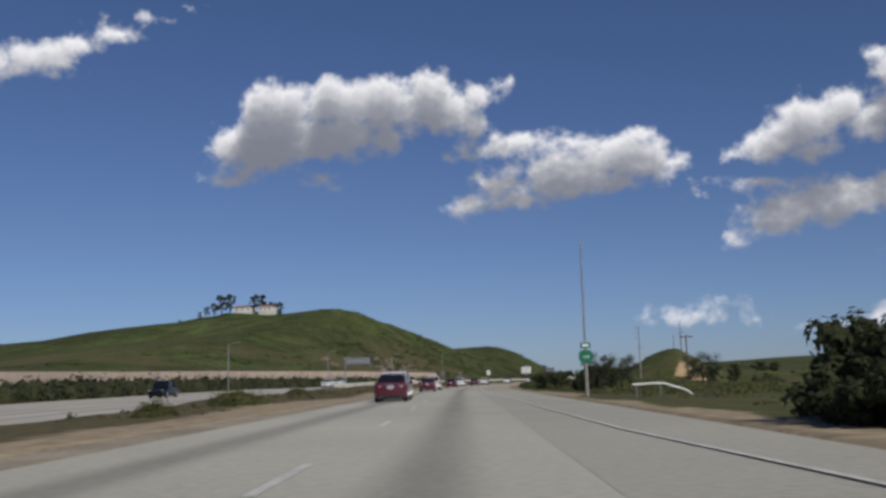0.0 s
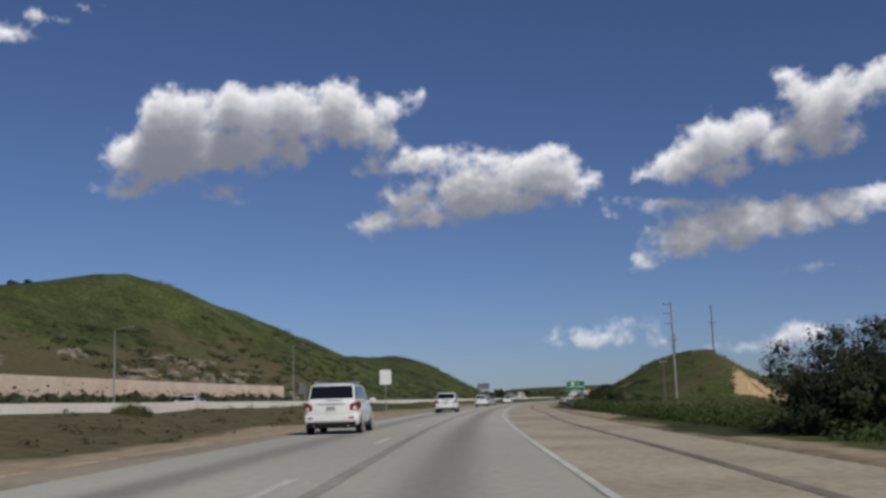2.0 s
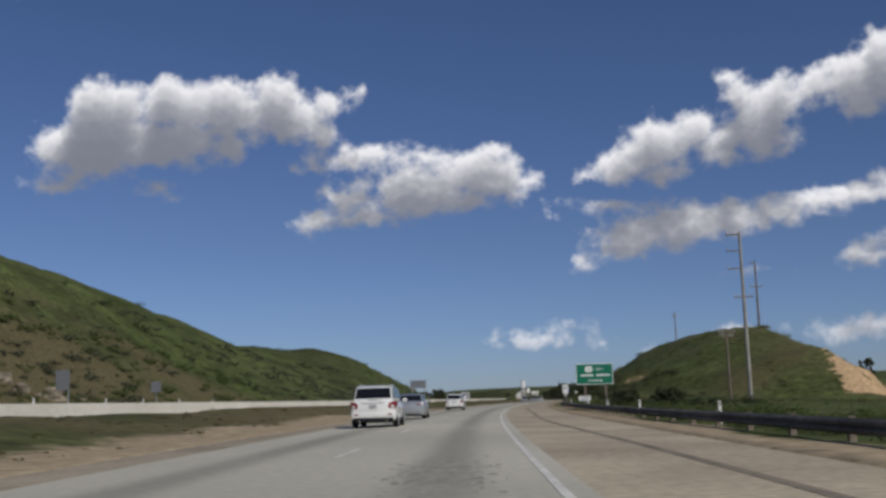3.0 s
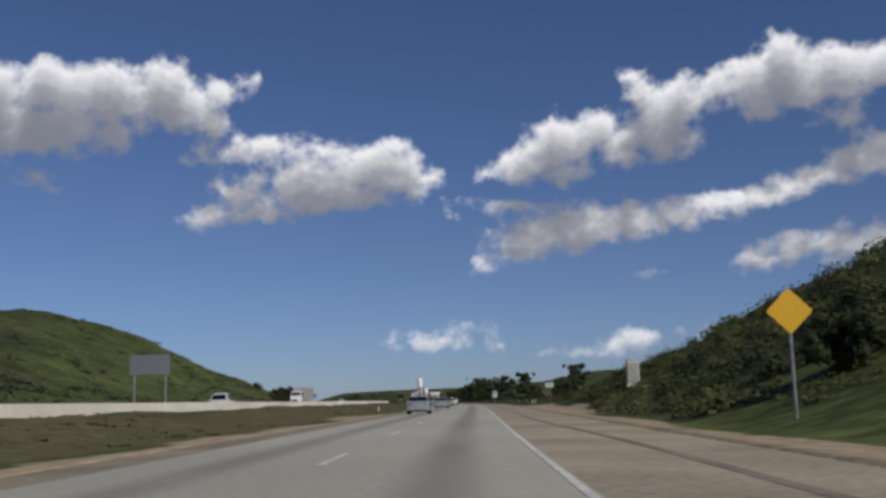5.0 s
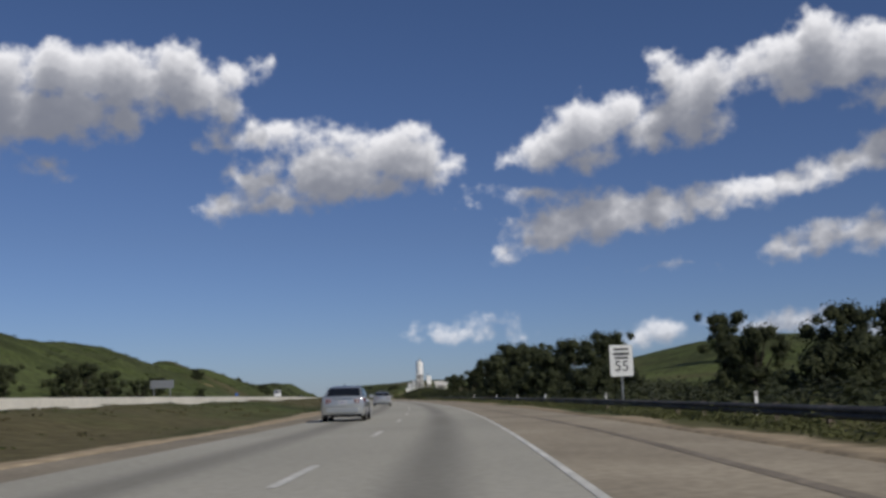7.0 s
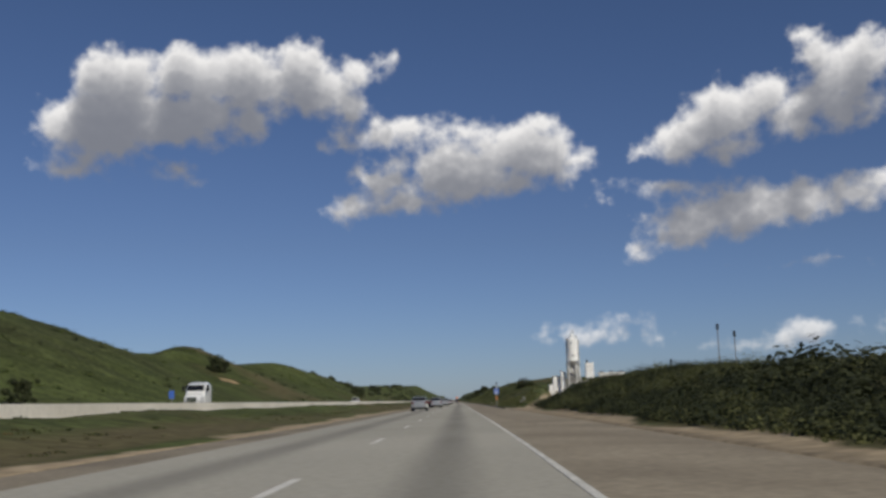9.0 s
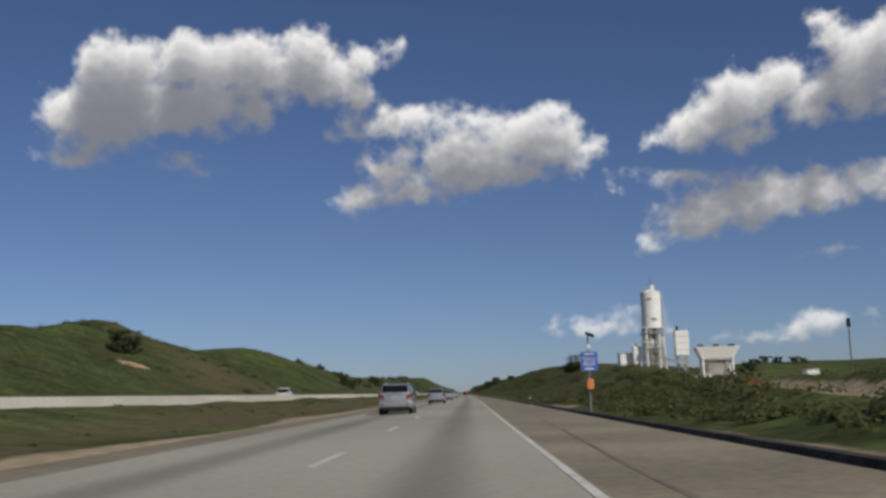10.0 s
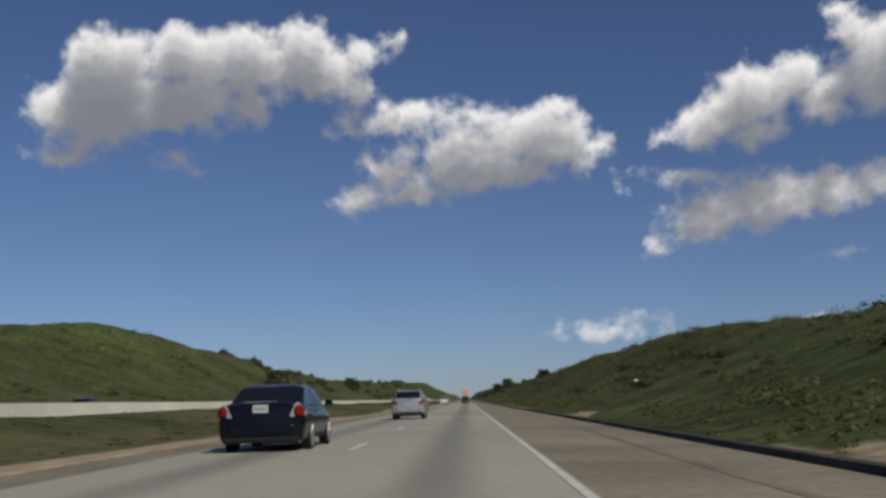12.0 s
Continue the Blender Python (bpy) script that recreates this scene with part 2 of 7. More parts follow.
def leaf_material(name, dark, light, rough=0.7, through_light=0.25):
    """Leaves that differ one from the next, with a little light coming through."""
    m = bpy.data.materials.new(name)
    m.use_nodes = True
    nt = m.node_tree
    b = nt.nodes["Principled BSDF"]
    g, ramp = nt.nodes.new("ShaderNodeNewGeometry"), nt.nodes.new("ShaderNodeValToRGB")
    ramp.color_ramp.elements[0].color, ramp.color_ramp.elements[1].color = (*dark, 1), (*light, 1)
    nt.links.new(g.outputs["Random Per Island"], ramp.inputs[0])
    # light and dark sprigs within a bush, with their relief
    c, n, r, k = nt.nodes.new("ShaderNodeTexCoord"), nt.nodes.new("ShaderNodeTexNoise"), nt.nodes.new("ShaderNodeMapRange"), nt.nodes.new("ShaderNodeVectorMath")
    n.inputs["Scale"].default_value, n.inputs["Detail"].default_value, n.inputs["Roughness"].default_value = 3.2 / K, 5, 0.75
    nt.links.new(c.outputs["Object"], n.inputs["Vector"])
    nt.links.new(n.outputs["Fac"], r.inputs[0])
    for i, v in enumerate((0.32, 0.68, 0.72, 1.32)):
        r.inputs[i + 1].default_value = v
    k.operation = "SCALE"
    nt.links.new(ramp.outputs[0], k.inputs[0])
    nt.links.new(r.outputs[0], k.inputs["Scale"])
    bump = nt.nodes.new("ShaderNodeBump")
    bump.inputs["Strength"].default_value, bump.inputs["Distance"].default_value = 0.8, 0.25 * K
    nt.links.new(n.outputs["Fac"], bump.inputs["Height"])
    nt.links.new(bump.outputs[0], b.inputs["Normal"])
    ramp = k
    nt.links.new(ramp.outputs[0], b.inputs["Base Color"])
    b.inputs["Roughness"].default_value, b.inputs["Specular IOR Level"].default_value = rough, 0.2
    tr, add = nt.nodes.new("ShaderNodeBsdfTranslucent"), nt.nodes.new("ShaderNodeMixShader")
    nt.links.new(ramp.outputs[0], tr.inputs[0])
    add.inputs[0].default_value = through_light
    nt.links.new(b.outputs[0], add.inputs[1])
    nt.links.new(tr.outputs[0], add.inputs[2])
    nt.links.new(add.outputs[0], nt.nodes["Material Output"].inputs[0])
    return m


M["oak_leaf"] = leaf_material("oak_leaf", (0.032, 0.039, 0.019), (0.074, 0.084, 0.038))
M["gum_leaf"] = leaf_material("gum_leaf", (0.045, 0.052, 0.030), (0.105, 0.112, 0.066))
M["scrub_leaf"] = leaf_material("scrub_leaf", (0.118, 0.128, 0.050), (0.188, 0.194, 0.082), through_light=0.45)
M["green_leaf"] = leaf_material("green_leaf", (0.064, 0.090, 0.026), (0.125, 0.155, 0.052), through_light=0.45)
M["dry_grass"] = leaf_material("dry_grass", (0.095, 0.085, 0.040), (0.155, 0.130, 0.062), through_light=0.45)
M["green_grass"] = leaf_material("green_grass", (0.056, 0.070, 0.022), (0.096, 0.112, 0.034), through_light=0.45)


# ---- building helpers ----
def mesh_object(name, verts, faces, mat, parent=None, smooth=False):
    """One mesh object from real-metre vertices."""
    me = bpy.data.meshes.new(name)
    me.from_pydata([tuple(float(c) * K for c in v) for v in verts], [], [tuple(int(i) for i in f) for f in faces])
    if mat:
        me.materials.append(mat)
    if smooth:
        me.polygons.foreach_set("use_smooth", [True] * len(me.polygons))
    me.update()
    ob = new(name, me)
    if parent:
        ob.parent = parent
    return ob


def part(name, bm, mat, parent=None, label="", smooth=False):
    """Links a bmesh, in real metres, as one mesh object under a thing or a part."""
    me = bpy.data.meshes.new(name)
    bmesh.ops.scale(bm, vec=(K, K, K), verts=bm.verts)
    bm.to_mesh(me)
    bm.free()
    me.materials.append(mat)
    if smooth:
        me.polygons.foreach_set("use_smooth", [True] * len(me.polygons))
    ob = new(name, me)
    if parent:
        ob.parent = parent
    return tagged(ob, label) if label else ob


def thing(name, at, label, category, group="", kind=""):
    ob = new(name)
    ob.empty_display_size = 0.1
    ob.matrix_world = at
    return tagged(ob, label, category, group, kind)


def box(bm, size, at=(0, 0, 0), bevel=0.0, turn=None):
    r = bmesh.ops.create_cube(bm, size=1)
    bmesh.ops.scale(bm, vec=size, verts=r["verts"])
    if bevel:
        edges = list({e for v in r["verts"] for e in v.link_edges})
        r = bmesh.ops.bevel(bm, geom=edges, offset=bevel, segments=2, affect="EDGES", profile=0.5)
        r = {"verts": list({v for f in r["faces"] for v in f.verts} | {v for v in r["verts"]})}
    vs = r["verts"]
    if turn:
        bmesh.ops.rotate(bm, cent=(0, 0, 0), matrix=Euler([radians(a) for a in turn]).to_matrix(), verts=vs)
    bmesh.ops.translate(bm, vec=at, verts=vs)
    return bm


def tube(bm, a, b, r0, r1=None, sides=12):
    """A round bar from a to b, tapering from r0 to r1."""
    a, b = Vector(a), Vector(b)
    r = bmesh.ops.create_cone(bm, cap_ends=True, segments=sides, radius1=r0, radius2=r0 if r1 is None else r1, depth=(b - a).length)
    bmesh.ops.rotate(bm, cent=(0, 0, 0), matrix=(b - a).to_track_quat("Z", "Y").to_matrix(), verts=r["verts"])
    bmesh.ops.translate(bm, vec=(a + b) / 2, verts=r["verts"])
    return bm


def strip(name, s0, s1, profile, mat, step=8.0, closed=False, smooth=False, parent=None, offset=None):
    """A band along the road: profile is a row of (l, z); offset(s) may shift it sideways and up."""
    ss = np.linspace(s0, s1, max(2, int(abs(s1 - s0) / step) + 1))
    n = len(profile)
    verts, faces = [], []
    for s in ss:
        dl, dz = offset(s) if offset else (0, 0)
        for l, z in profile:
            x, y = plan(s, l + dl)
            verts.append((x, y, z + dz))
    for i in range(len(ss) - 1):
        for j in range(n if closed else n - 1):
            a, b = i * n + j, i * n + (j + 1) % n
            faces.append((a, b, b + n, a + n))
    if closed:
        faces += [tuple(range(n)), tuple(len(verts) - n + j for j in reversed(range(n)))]
    return mesh_object(name, verts, faces, mat, parent, smooth)


def lerp(x, *knots):
    return np.interp(x, [k[0] for k in knots], [k[1] for k in knots])


def ease(x, a, b):
    u = np.clip((x - a) / (b - a), 0, 1)
    return u * u * (3 - 2 * u)


# ---- clouds ----
# Heaps of each cloud by bearing, elevation, half-width and half-height in degrees, from the middle of the drive.
CLOUDS = {
    "heap": ((-1.06, 13.77, 2.58, 0.94), (1.46, 14.39, 3.34, 1.12), (11.69, 15.66, 1.71, 0.79), (-0.39, 16.84, 2.23, 1.60), (-2.77, 14.52, 1.52, 1.13), (-0.17, 15.01, 3.06, 1.49), (3.43, 17.24, 2.58, 1.60), (3.18, 15.04, 3.74, 1.27), (6.61, 17.08, 2.75, 1.60),
              (9.54, 17.82, 1.55, 1.35), (10.04, 16.40, 2.06, 1.35), (12.53, 17.24, 1.24, 0.93), (14.04, 18.06, 0.62, 0.39), (6.66, 14.80, 1.36, 0.85), (9.36, 19.02, 0.56, 0.42),
              (-0.94, 17.86, 0.76, 0.42)),
    "heap_tail": ((-2.88, 12.34, 1.40, 0.42), (-1.79, 12.97, 0.84, 0.33), (2.59, 12.17, 0.94, 0.33)),
    "slant": ((14.86, 14.70, 1.87, 0.66), (11.66, 10.43, 1.33, 0.72), (13.57, 11.93, 1.67, 0.92), (15.24, 10.75, 2.49, 0.78), (17.88, 12.22, 3.02, 1.51), (21.25, 13.32, 2.23, 1.51), (23.08, 12.92, 1.28, 1.25),
              (22.29, 14.70, 0.68, 0.46), (13.53, 14.10, 1.97, 0.62), (15.53, 14.19, 1.09, 0.53), (18.22, 14.06, 2.03, 0.66), (11.23, 13.65, 0.74, 0.23), (20.55, 11.66, 1.84, 0.72),
              (23.82, 11.72, 0.53, 0.36), (24.3, 12.5, 0.8, 0.6)),
    "high": ((37.23, 15.27, 1.37, 1.32), (38.79, 15.58, 1.22, 1.76), (38.24, 15.60, 1.39, 1.28), (36.34, 14.69, 1.28, 0.99), (39.21, 15.85, 1.45, 1.11), (36.69, 16.74, 0.83, 0.99), (27.97, 12.78, 0.95, 0.43), (29.71, 13.28, 1.59, 1.24), (31.92, 14.18, 2.30, 1.55), (34.11, 15.04, 1.35, 1.05), (32.15, 12.53, 1.91, 0.62), (35.69, 13.73, 1.34, 0.87),
              (37.63, 13.84, 1.34, 1.05), (37.64, 16.37, 0.65, 0.80), (38.94, 13.80, 1.15, 0.50), (36.25, 17.77, 0.55, 0.40), (41.01, 16.78, 1.78, 1.05), (42.99, 16.79, 2.01, 1.49),
              (44.71, 17.65, 1.89, 1.42), (45.53, 16.14, 1.87, 1.24), (43.40, 15.04, 0.96, 0.74), (47.55, 16.64, 1.94, 1.55), (47.62, 14.44, 1.47, 0.62), (49.86, 16.77, 1.94, 1.43)),
    "band": ((30.22, 9.04, 2.42, 1.15), (33.13, 9.74, 2.75, 1.27), (27.29, 7.85, 0.41, 0.41), (29.48, 8.00, 2.14, 0.44), (30.76, 9.10, 1.58, 0.94), (33.23, 9.47, 2.37, 1.37), (35.94, 9.67, 2.15, 1.18), (38.29, 9.70, 1.83, 0.87),
              (40.33, 10.20, 1.52, 0.69), (42.31, 10.50, 1.52, 0.69), (44.24, 10.87, 1.52, 0.68), (45.86, 11.24, 1.52, 0.81), (47.97, 11.94, 1.84, 1.12), (49.52, 12.54, 1.85, 1.24),
              (28.98, 10.90, 1.77, 0.30), (25.68, 10.56, 0.44, 0.19)),
    "small": ((42.75, 7.15, 1.15, 0.57), (44.37, 7.48, 1.85, 0.70), (46.66, 7.75, 1.85, 0.82), (48.60, 7.88, 1.86, 0.82), (51.00, 7.80, 1.85, 0.76)),
    "low": ((24.33, 3.29, 1.33, 0.29), (25.44, 3.48, 0.79, 0.25), (35.75, 2.97, 1.08, 0.51), (34.66, 2.73, 0.95, 0.29), (41.16, 3.20, 1.90, 0.54), (42.92, 3.36, 0.89, 0.57),
              (47.36, 2.84, 1.46, 0.57), (48.51, 3.65, 0.83, 0.51), (47.83, 1.94, 1.78, 0.38), (49.78, 3.00, 1.46, 0.82)),
    "haze": ((27.20, 4.06, 0.89, 0.25), (32.33, 2.51, 1.52, 0.29), (37.18, 6.56, 2.11, 0.16), (28.27, 3.02, 0.57, 0.19)),
    "streak": ((-9.71, 20.73, 2.17, 0.61), (-13.69, 18.79, 2.50, 1.01), (-14.60, 18.85, 2.07, 1.15), (-12.51, 19.69, 2.08, 1.01), (-10.66, 20.48, 1.52, 0.68), (-8.45, 21.62, 1.75, 0.34), (-5.82, 22.46, 1.69, 0.20), (-16.93, 18.14, 2.06, 1.21)),
}


def wired(nt):
    """Short forms for node arithmetic in a tree: mul(a, b), rise(v, low, high), and so on."""
    def feed(socket, v):
        if isinstance(v, bpy.types.NodeSocket):
            nt.links.new(v, socket)
        else:
            socket.default_value = v

    def calc(op, *args):
        n = nt.nodes.new("ShaderNodeMath")
        n.operation = op
        for k, v in enumerate(args):
            feed(n.inputs[k], v)
        return n.outputs[0]

    def vec(op, *args):
        n = nt.nodes.new("ShaderNodeVectorMath")
        n.operation = op
        for k, v in enumerate(args):
            feed(n.inputs[k], v)
        return n.outputs["Value" if op == "LENGTH" else "Vector"]

    def rise(v, a, b, c, d, kind="SMOOTHSTEP"):
        n = nt.nodes.new("ShaderNodeMapRange")
        n.interpolation_type = kind
        for k, x in enumerate((v, a, b, c, d)):
            feed(n.inputs[k], x)
        return n.outputs[0]

    def grain(p, scale, detail, rough=0.55):
        n = nt.nodes.new("ShaderNodeTexNoise")
        for key, v in (("Vector", p), ("Scale", scale), ("Detail", detail), ("Roughness", rough)):
            feed(n.inputs[key], v)
        return n

    return calc, vec, rise, grain


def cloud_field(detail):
    """A node group: how deep, in degrees, a place in the sky (bearing, elevation) lies inside the clouds' ragged outline."""
    g = bpy.data.node_groups.new("cloud_field", "ShaderNodeTree")
    g.interface.new_socket("p", in_out="INPUT", socket_type="NodeSocketVector")
    g.interface.new_socket("depth", in_out="OUTPUT", socket_type="NodeSocketFloat")
    i, o = g.nodes.new("NodeGroupInput"), g.nodes.new("NodeGroupOutput")
    calc, vec, rise, grain = wired(g)
    p = i.outputs[0]
    stirred = p
    for scale, amount in ((0.42, 1.5), (1.3, 0.7)):
        n = grain(p, scale, 2, 0.5)
        stirred = vec("ADD", stirred, vec("MULTIPLY_ADD", n.outputs["Color"], (amount * 1.2, amount * 0.8, 0), (-amount * 0.6, -amount * 0.4, 0)))
    last = None
    for name, puffs in CLOUDS.items():
        thin = {"haze": 0.10, "streak": 0.30, "heap_tail": -0.06, "low": -0.10}.get(name, 0.0)
        for az, el, w, h in puffs:
            d = vec("LENGTH", vec("MULTIPLY_ADD", stirred, (1 / w, 1 / h, 0), (-az / w, -el / h, 0)))
            d = calc("MULTIPLY_ADD", d, h, thin - h)
            last = d if last is None else calc("SMOOTH_MIN", last, d, 0.9)
    lumps = calc("SUBTRACT", grain(p, 0.8, detail, 0.54).outputs["Fac"], 0.44)
    g.links.new(calc("SUBTRACT", calc("MULTIPLY", lumps, 1.7), last), o.inputs[0])
    return g


def cloud_material():
    """Glowing cumulus with painted sunlight: white crowns, grey where much cloud lies above; clear air between."""
    m = bpy.data.materials.new("cloud")
    m.use_nodes = True
    nt = m.node_tree
    nt.nodes.remove(nt.nodes["Principled BSDF"])
    calc, vec, rise, grain = wired(nt)
    c, xyz, p = nt.nodes.new("ShaderNodeTexCoord"), nt.nodes.new("ShaderNodeSeparateXYZ"), nt.nodes.new("ShaderNodeCombineXYZ")
    nt.links.new(vec("NORMALIZE", c.outputs["Object"]), xyz.inputs[0])
    nt.links.new(calc("MULTIPLY", calc("ARCTAN2", xyz.outputs[0], xyz.outputs[1]), 57.2958), p.inputs[0])
    el = calc("MULTIPLY", calc("ARCSINE", xyz.outputs[2]), 57.2958)
    nt.links.new(el, p.inputs[1])
    outline, bulk = cloud_field(5), cloud_field(2.5)

    def depth(up, field):
        n = nt.nodes.new("ShaderNodeGroup")
        n.node_tree = field
        nt.links.new(vec("ADD", p.outputs[0], (0.12 * up, up, 0)), n.inputs[0])
        return n.outputs[0]

    here = depth(0.0, outline)
    # painted self-shade: cloud depth overhead turns the glow from white to grey
    over = 0.0
    for up, weight in ((0.30, 0.16), (0.8, 0.50), (1.6, 0.85), (2.7, 1.1), (4.0, 0.9)):
        over = calc("ADD", over, calc("MULTIPLY", rise(depth(up, bulk), -0.05, 1.15, 0, 1.15, "LINEAR"), weight))
    lit = calc("POWER", 2.718, calc("MULTIPLY", over, -1.50))
    cover = calc("MULTIPLY", rise(here, -0.10, 0.70, 0.0, 0.98), rise(el, 2.0, 8.0, 0.75, 1.0))
    body = nt.nodes.new("ShaderNodeMix")
    body.data_type = "RGBA"
    nt.links.new(lit, body.inputs[0])
    body.inputs[6].default_value, body.inputs[7].default_value = (0.195, 0.212, 0.258, 1), (0.90, 0.91, 0.93, 1)
    shine, clear, out = nt.nodes.new("ShaderNodeEmission"), nt.nodes.new("ShaderNodeBsdfTransparent"), nt.nodes.new("ShaderNodeMixShader")
    nt.links.new(body.outputs[2], shine.inputs[0])
    nt.links.new(cover, out.inputs[0])
    nt.links.new(clear.outputs[0], out.inputs[1])
    nt.links.new(shine.outputs[0], out.inputs[2])
    nt.links.new(out.outputs[0], nt.nodes["Material Output"].inputs[0])
    return m


def cloud_sheet():
    """The backdrop of clouds: a far curved sheet that sinks and recedes towards the horizon, like the layer the clouds float in."""
    az, el = np.radians(np.arange(-40, 75.1, 2.5)), np.radians(np.arange(-1, 32.1, 1.0))
    ga, ge = np.meshgrid(az, el, indexing="ij")
    r = lerp(np.degrees(ge), (0, 4700), (5, 4500), (8.5, 3900), (11.5, 2900), (13, 2600), (15, 2350), (30, 2200))
    co = np.stack([r * np.sin(ga) * np.cos(ge), r * np.cos(ga) * np.cos(ge), r * np.sin(ge)], -1).reshape(-1, 3)
    n = len(el)
    i = (np.arange(len(az) - 1)[:, None] * n + np.arange(n - 1)[None]).ravel()
    ob = mesh_object("backdrop", co / K, np.stack([i, i + n, i + n + 1, i + 1], 1), cloud_material())
    ob.location = (float(np.interp(6.0, _t, _x)) * K, float(np.interp(6.0, _t, _y)) * K, 0)
    return tagged(ob, "blue spring sky with scattered white cumulus clouds", "clouds", kind="structure")


cloud_sheet()

# ---- terrain ----
RNG = np.random.default_rng(7)
_lat = RNG.random((64, 64))


def value_noise(x, y):
    xi, yi = np.floor(x).astype(int), np.floor(y).astype(int)
    u, v = x - xi, y - yi
    u, v = u * u * (3 - 2 * u), v * v * (3 - 2 * v)
    g = lambda a, b: _lat[a % 64, b % 64]
    return (g(xi, yi) * (1 - u) + g(xi + 1, yi) * u) * (1 - v) + (g(xi, yi + 1) * (1 - u) + g(xi + 1, yi + 1) * u) * v


def fbm(x, y, octaves=4):
    return sum((value_noise(x * 2 ** k + 7 * k, y * 2 ** k + 13 * k) - 0.5) / 2 ** k for k in range(octaves))


def opposite_level(s):
    """Height of the opposite carriageway over this one."""
    return lerp(s, (-200, -0.5), (40, -0.45), (110, 0.1), (190, 0.6), (3000, 0.6))


def wall_drop(s):
    """How much lower the retaining wall stands towards its near end."""
    return lerp(s, (-300, 1.4), (60, 1.2), (180, 0.8), (300, 0.0))


def left_ridge(s):
    return 1.05 * lerp(s, (-600, 6), (0, 6), (150, 6.5), (217, 7.2), (259, 8.8), (310, 12.5), (380, 19.5), (430, 25.5), (465, 32.4), (490, 37), (515, 37.2), (562, 33), (627, 28), (700, 21.5), (785, 25),
                (900, 29.3), (970, 25.6), (1037, 23.4), (1090, 21.5), (1117, 21.2), (1182, 23.6), (1240, 25), (1270, 24.5), (1300, 22.5), (1322, 21), (1371, 23),
                (1412, 28.4), (1452, 23), (1490, 22), (1522, 18), (1541, 18.5), (1589, 21.8), (1647, 26.9), (1708, 27), (1797, 24.2), (1941, 22.0),
                (2079, 19.4), (2400, 21.5), (3000, 30), (5000, 30))


def right_bank(s):
    """Height and distance of the crest on the right."""
    z = lerp(s, (-600, -0.9), (430, -0.9), (466, -0.9), (478, -0.4), (490, 2.6), (504, 6.8), (528, 12.3), (555, 14.6), (600, 15), (640, 9.3), (658, 5.2), (673, 4.6), (686, 3.8), (700, 2.2), (721, 1.2),
             (800, 0.6), (830, 0.5), (860, 0.8), (950, 2.6), (1010, 2.0), (1040, 2.2), (1070, 2.6), (1100, 2.4), (1118, 1.5), (1135, 1.2), (1166, 1.6), (1184, 2.6), (1202, 2.9), (1220, 3.5), (1250, 3.7),
             (1285, 4.1), (1310, 4.9), (1360, 5.5), (1400, 5.7), (1420, 6.4), (1454, 7.7), (1560, 9.0), (1745, 9), (2300, 9), (3500, 14))
    l = lerp(s, (-600, 40), (480, 52), (560, 46), (640, 28), (660, 20), (760, 20), (830, 25), (900, 40), (1000, 30), (1040, 16), (1100, 13), (1200, 16),
             (1310, 18), (1417, 25), (1560, 30), (2300, 30))
    return z, l


def driveway(s, l):
    """1 on the gravel way that climbs slantwise from the shoulder to the plant, 0 off it."""
    k = np.clip(l, 6.2, 26)
    near, far = 1094 + (k - 6.7) / 0.17, 1104 + (k - 6) / 0.107
    return ease(s, near - 4, near + 4) * (1 - ease(s, far - 5, far + 3)) * ((l > 4.5) & (l < 26))


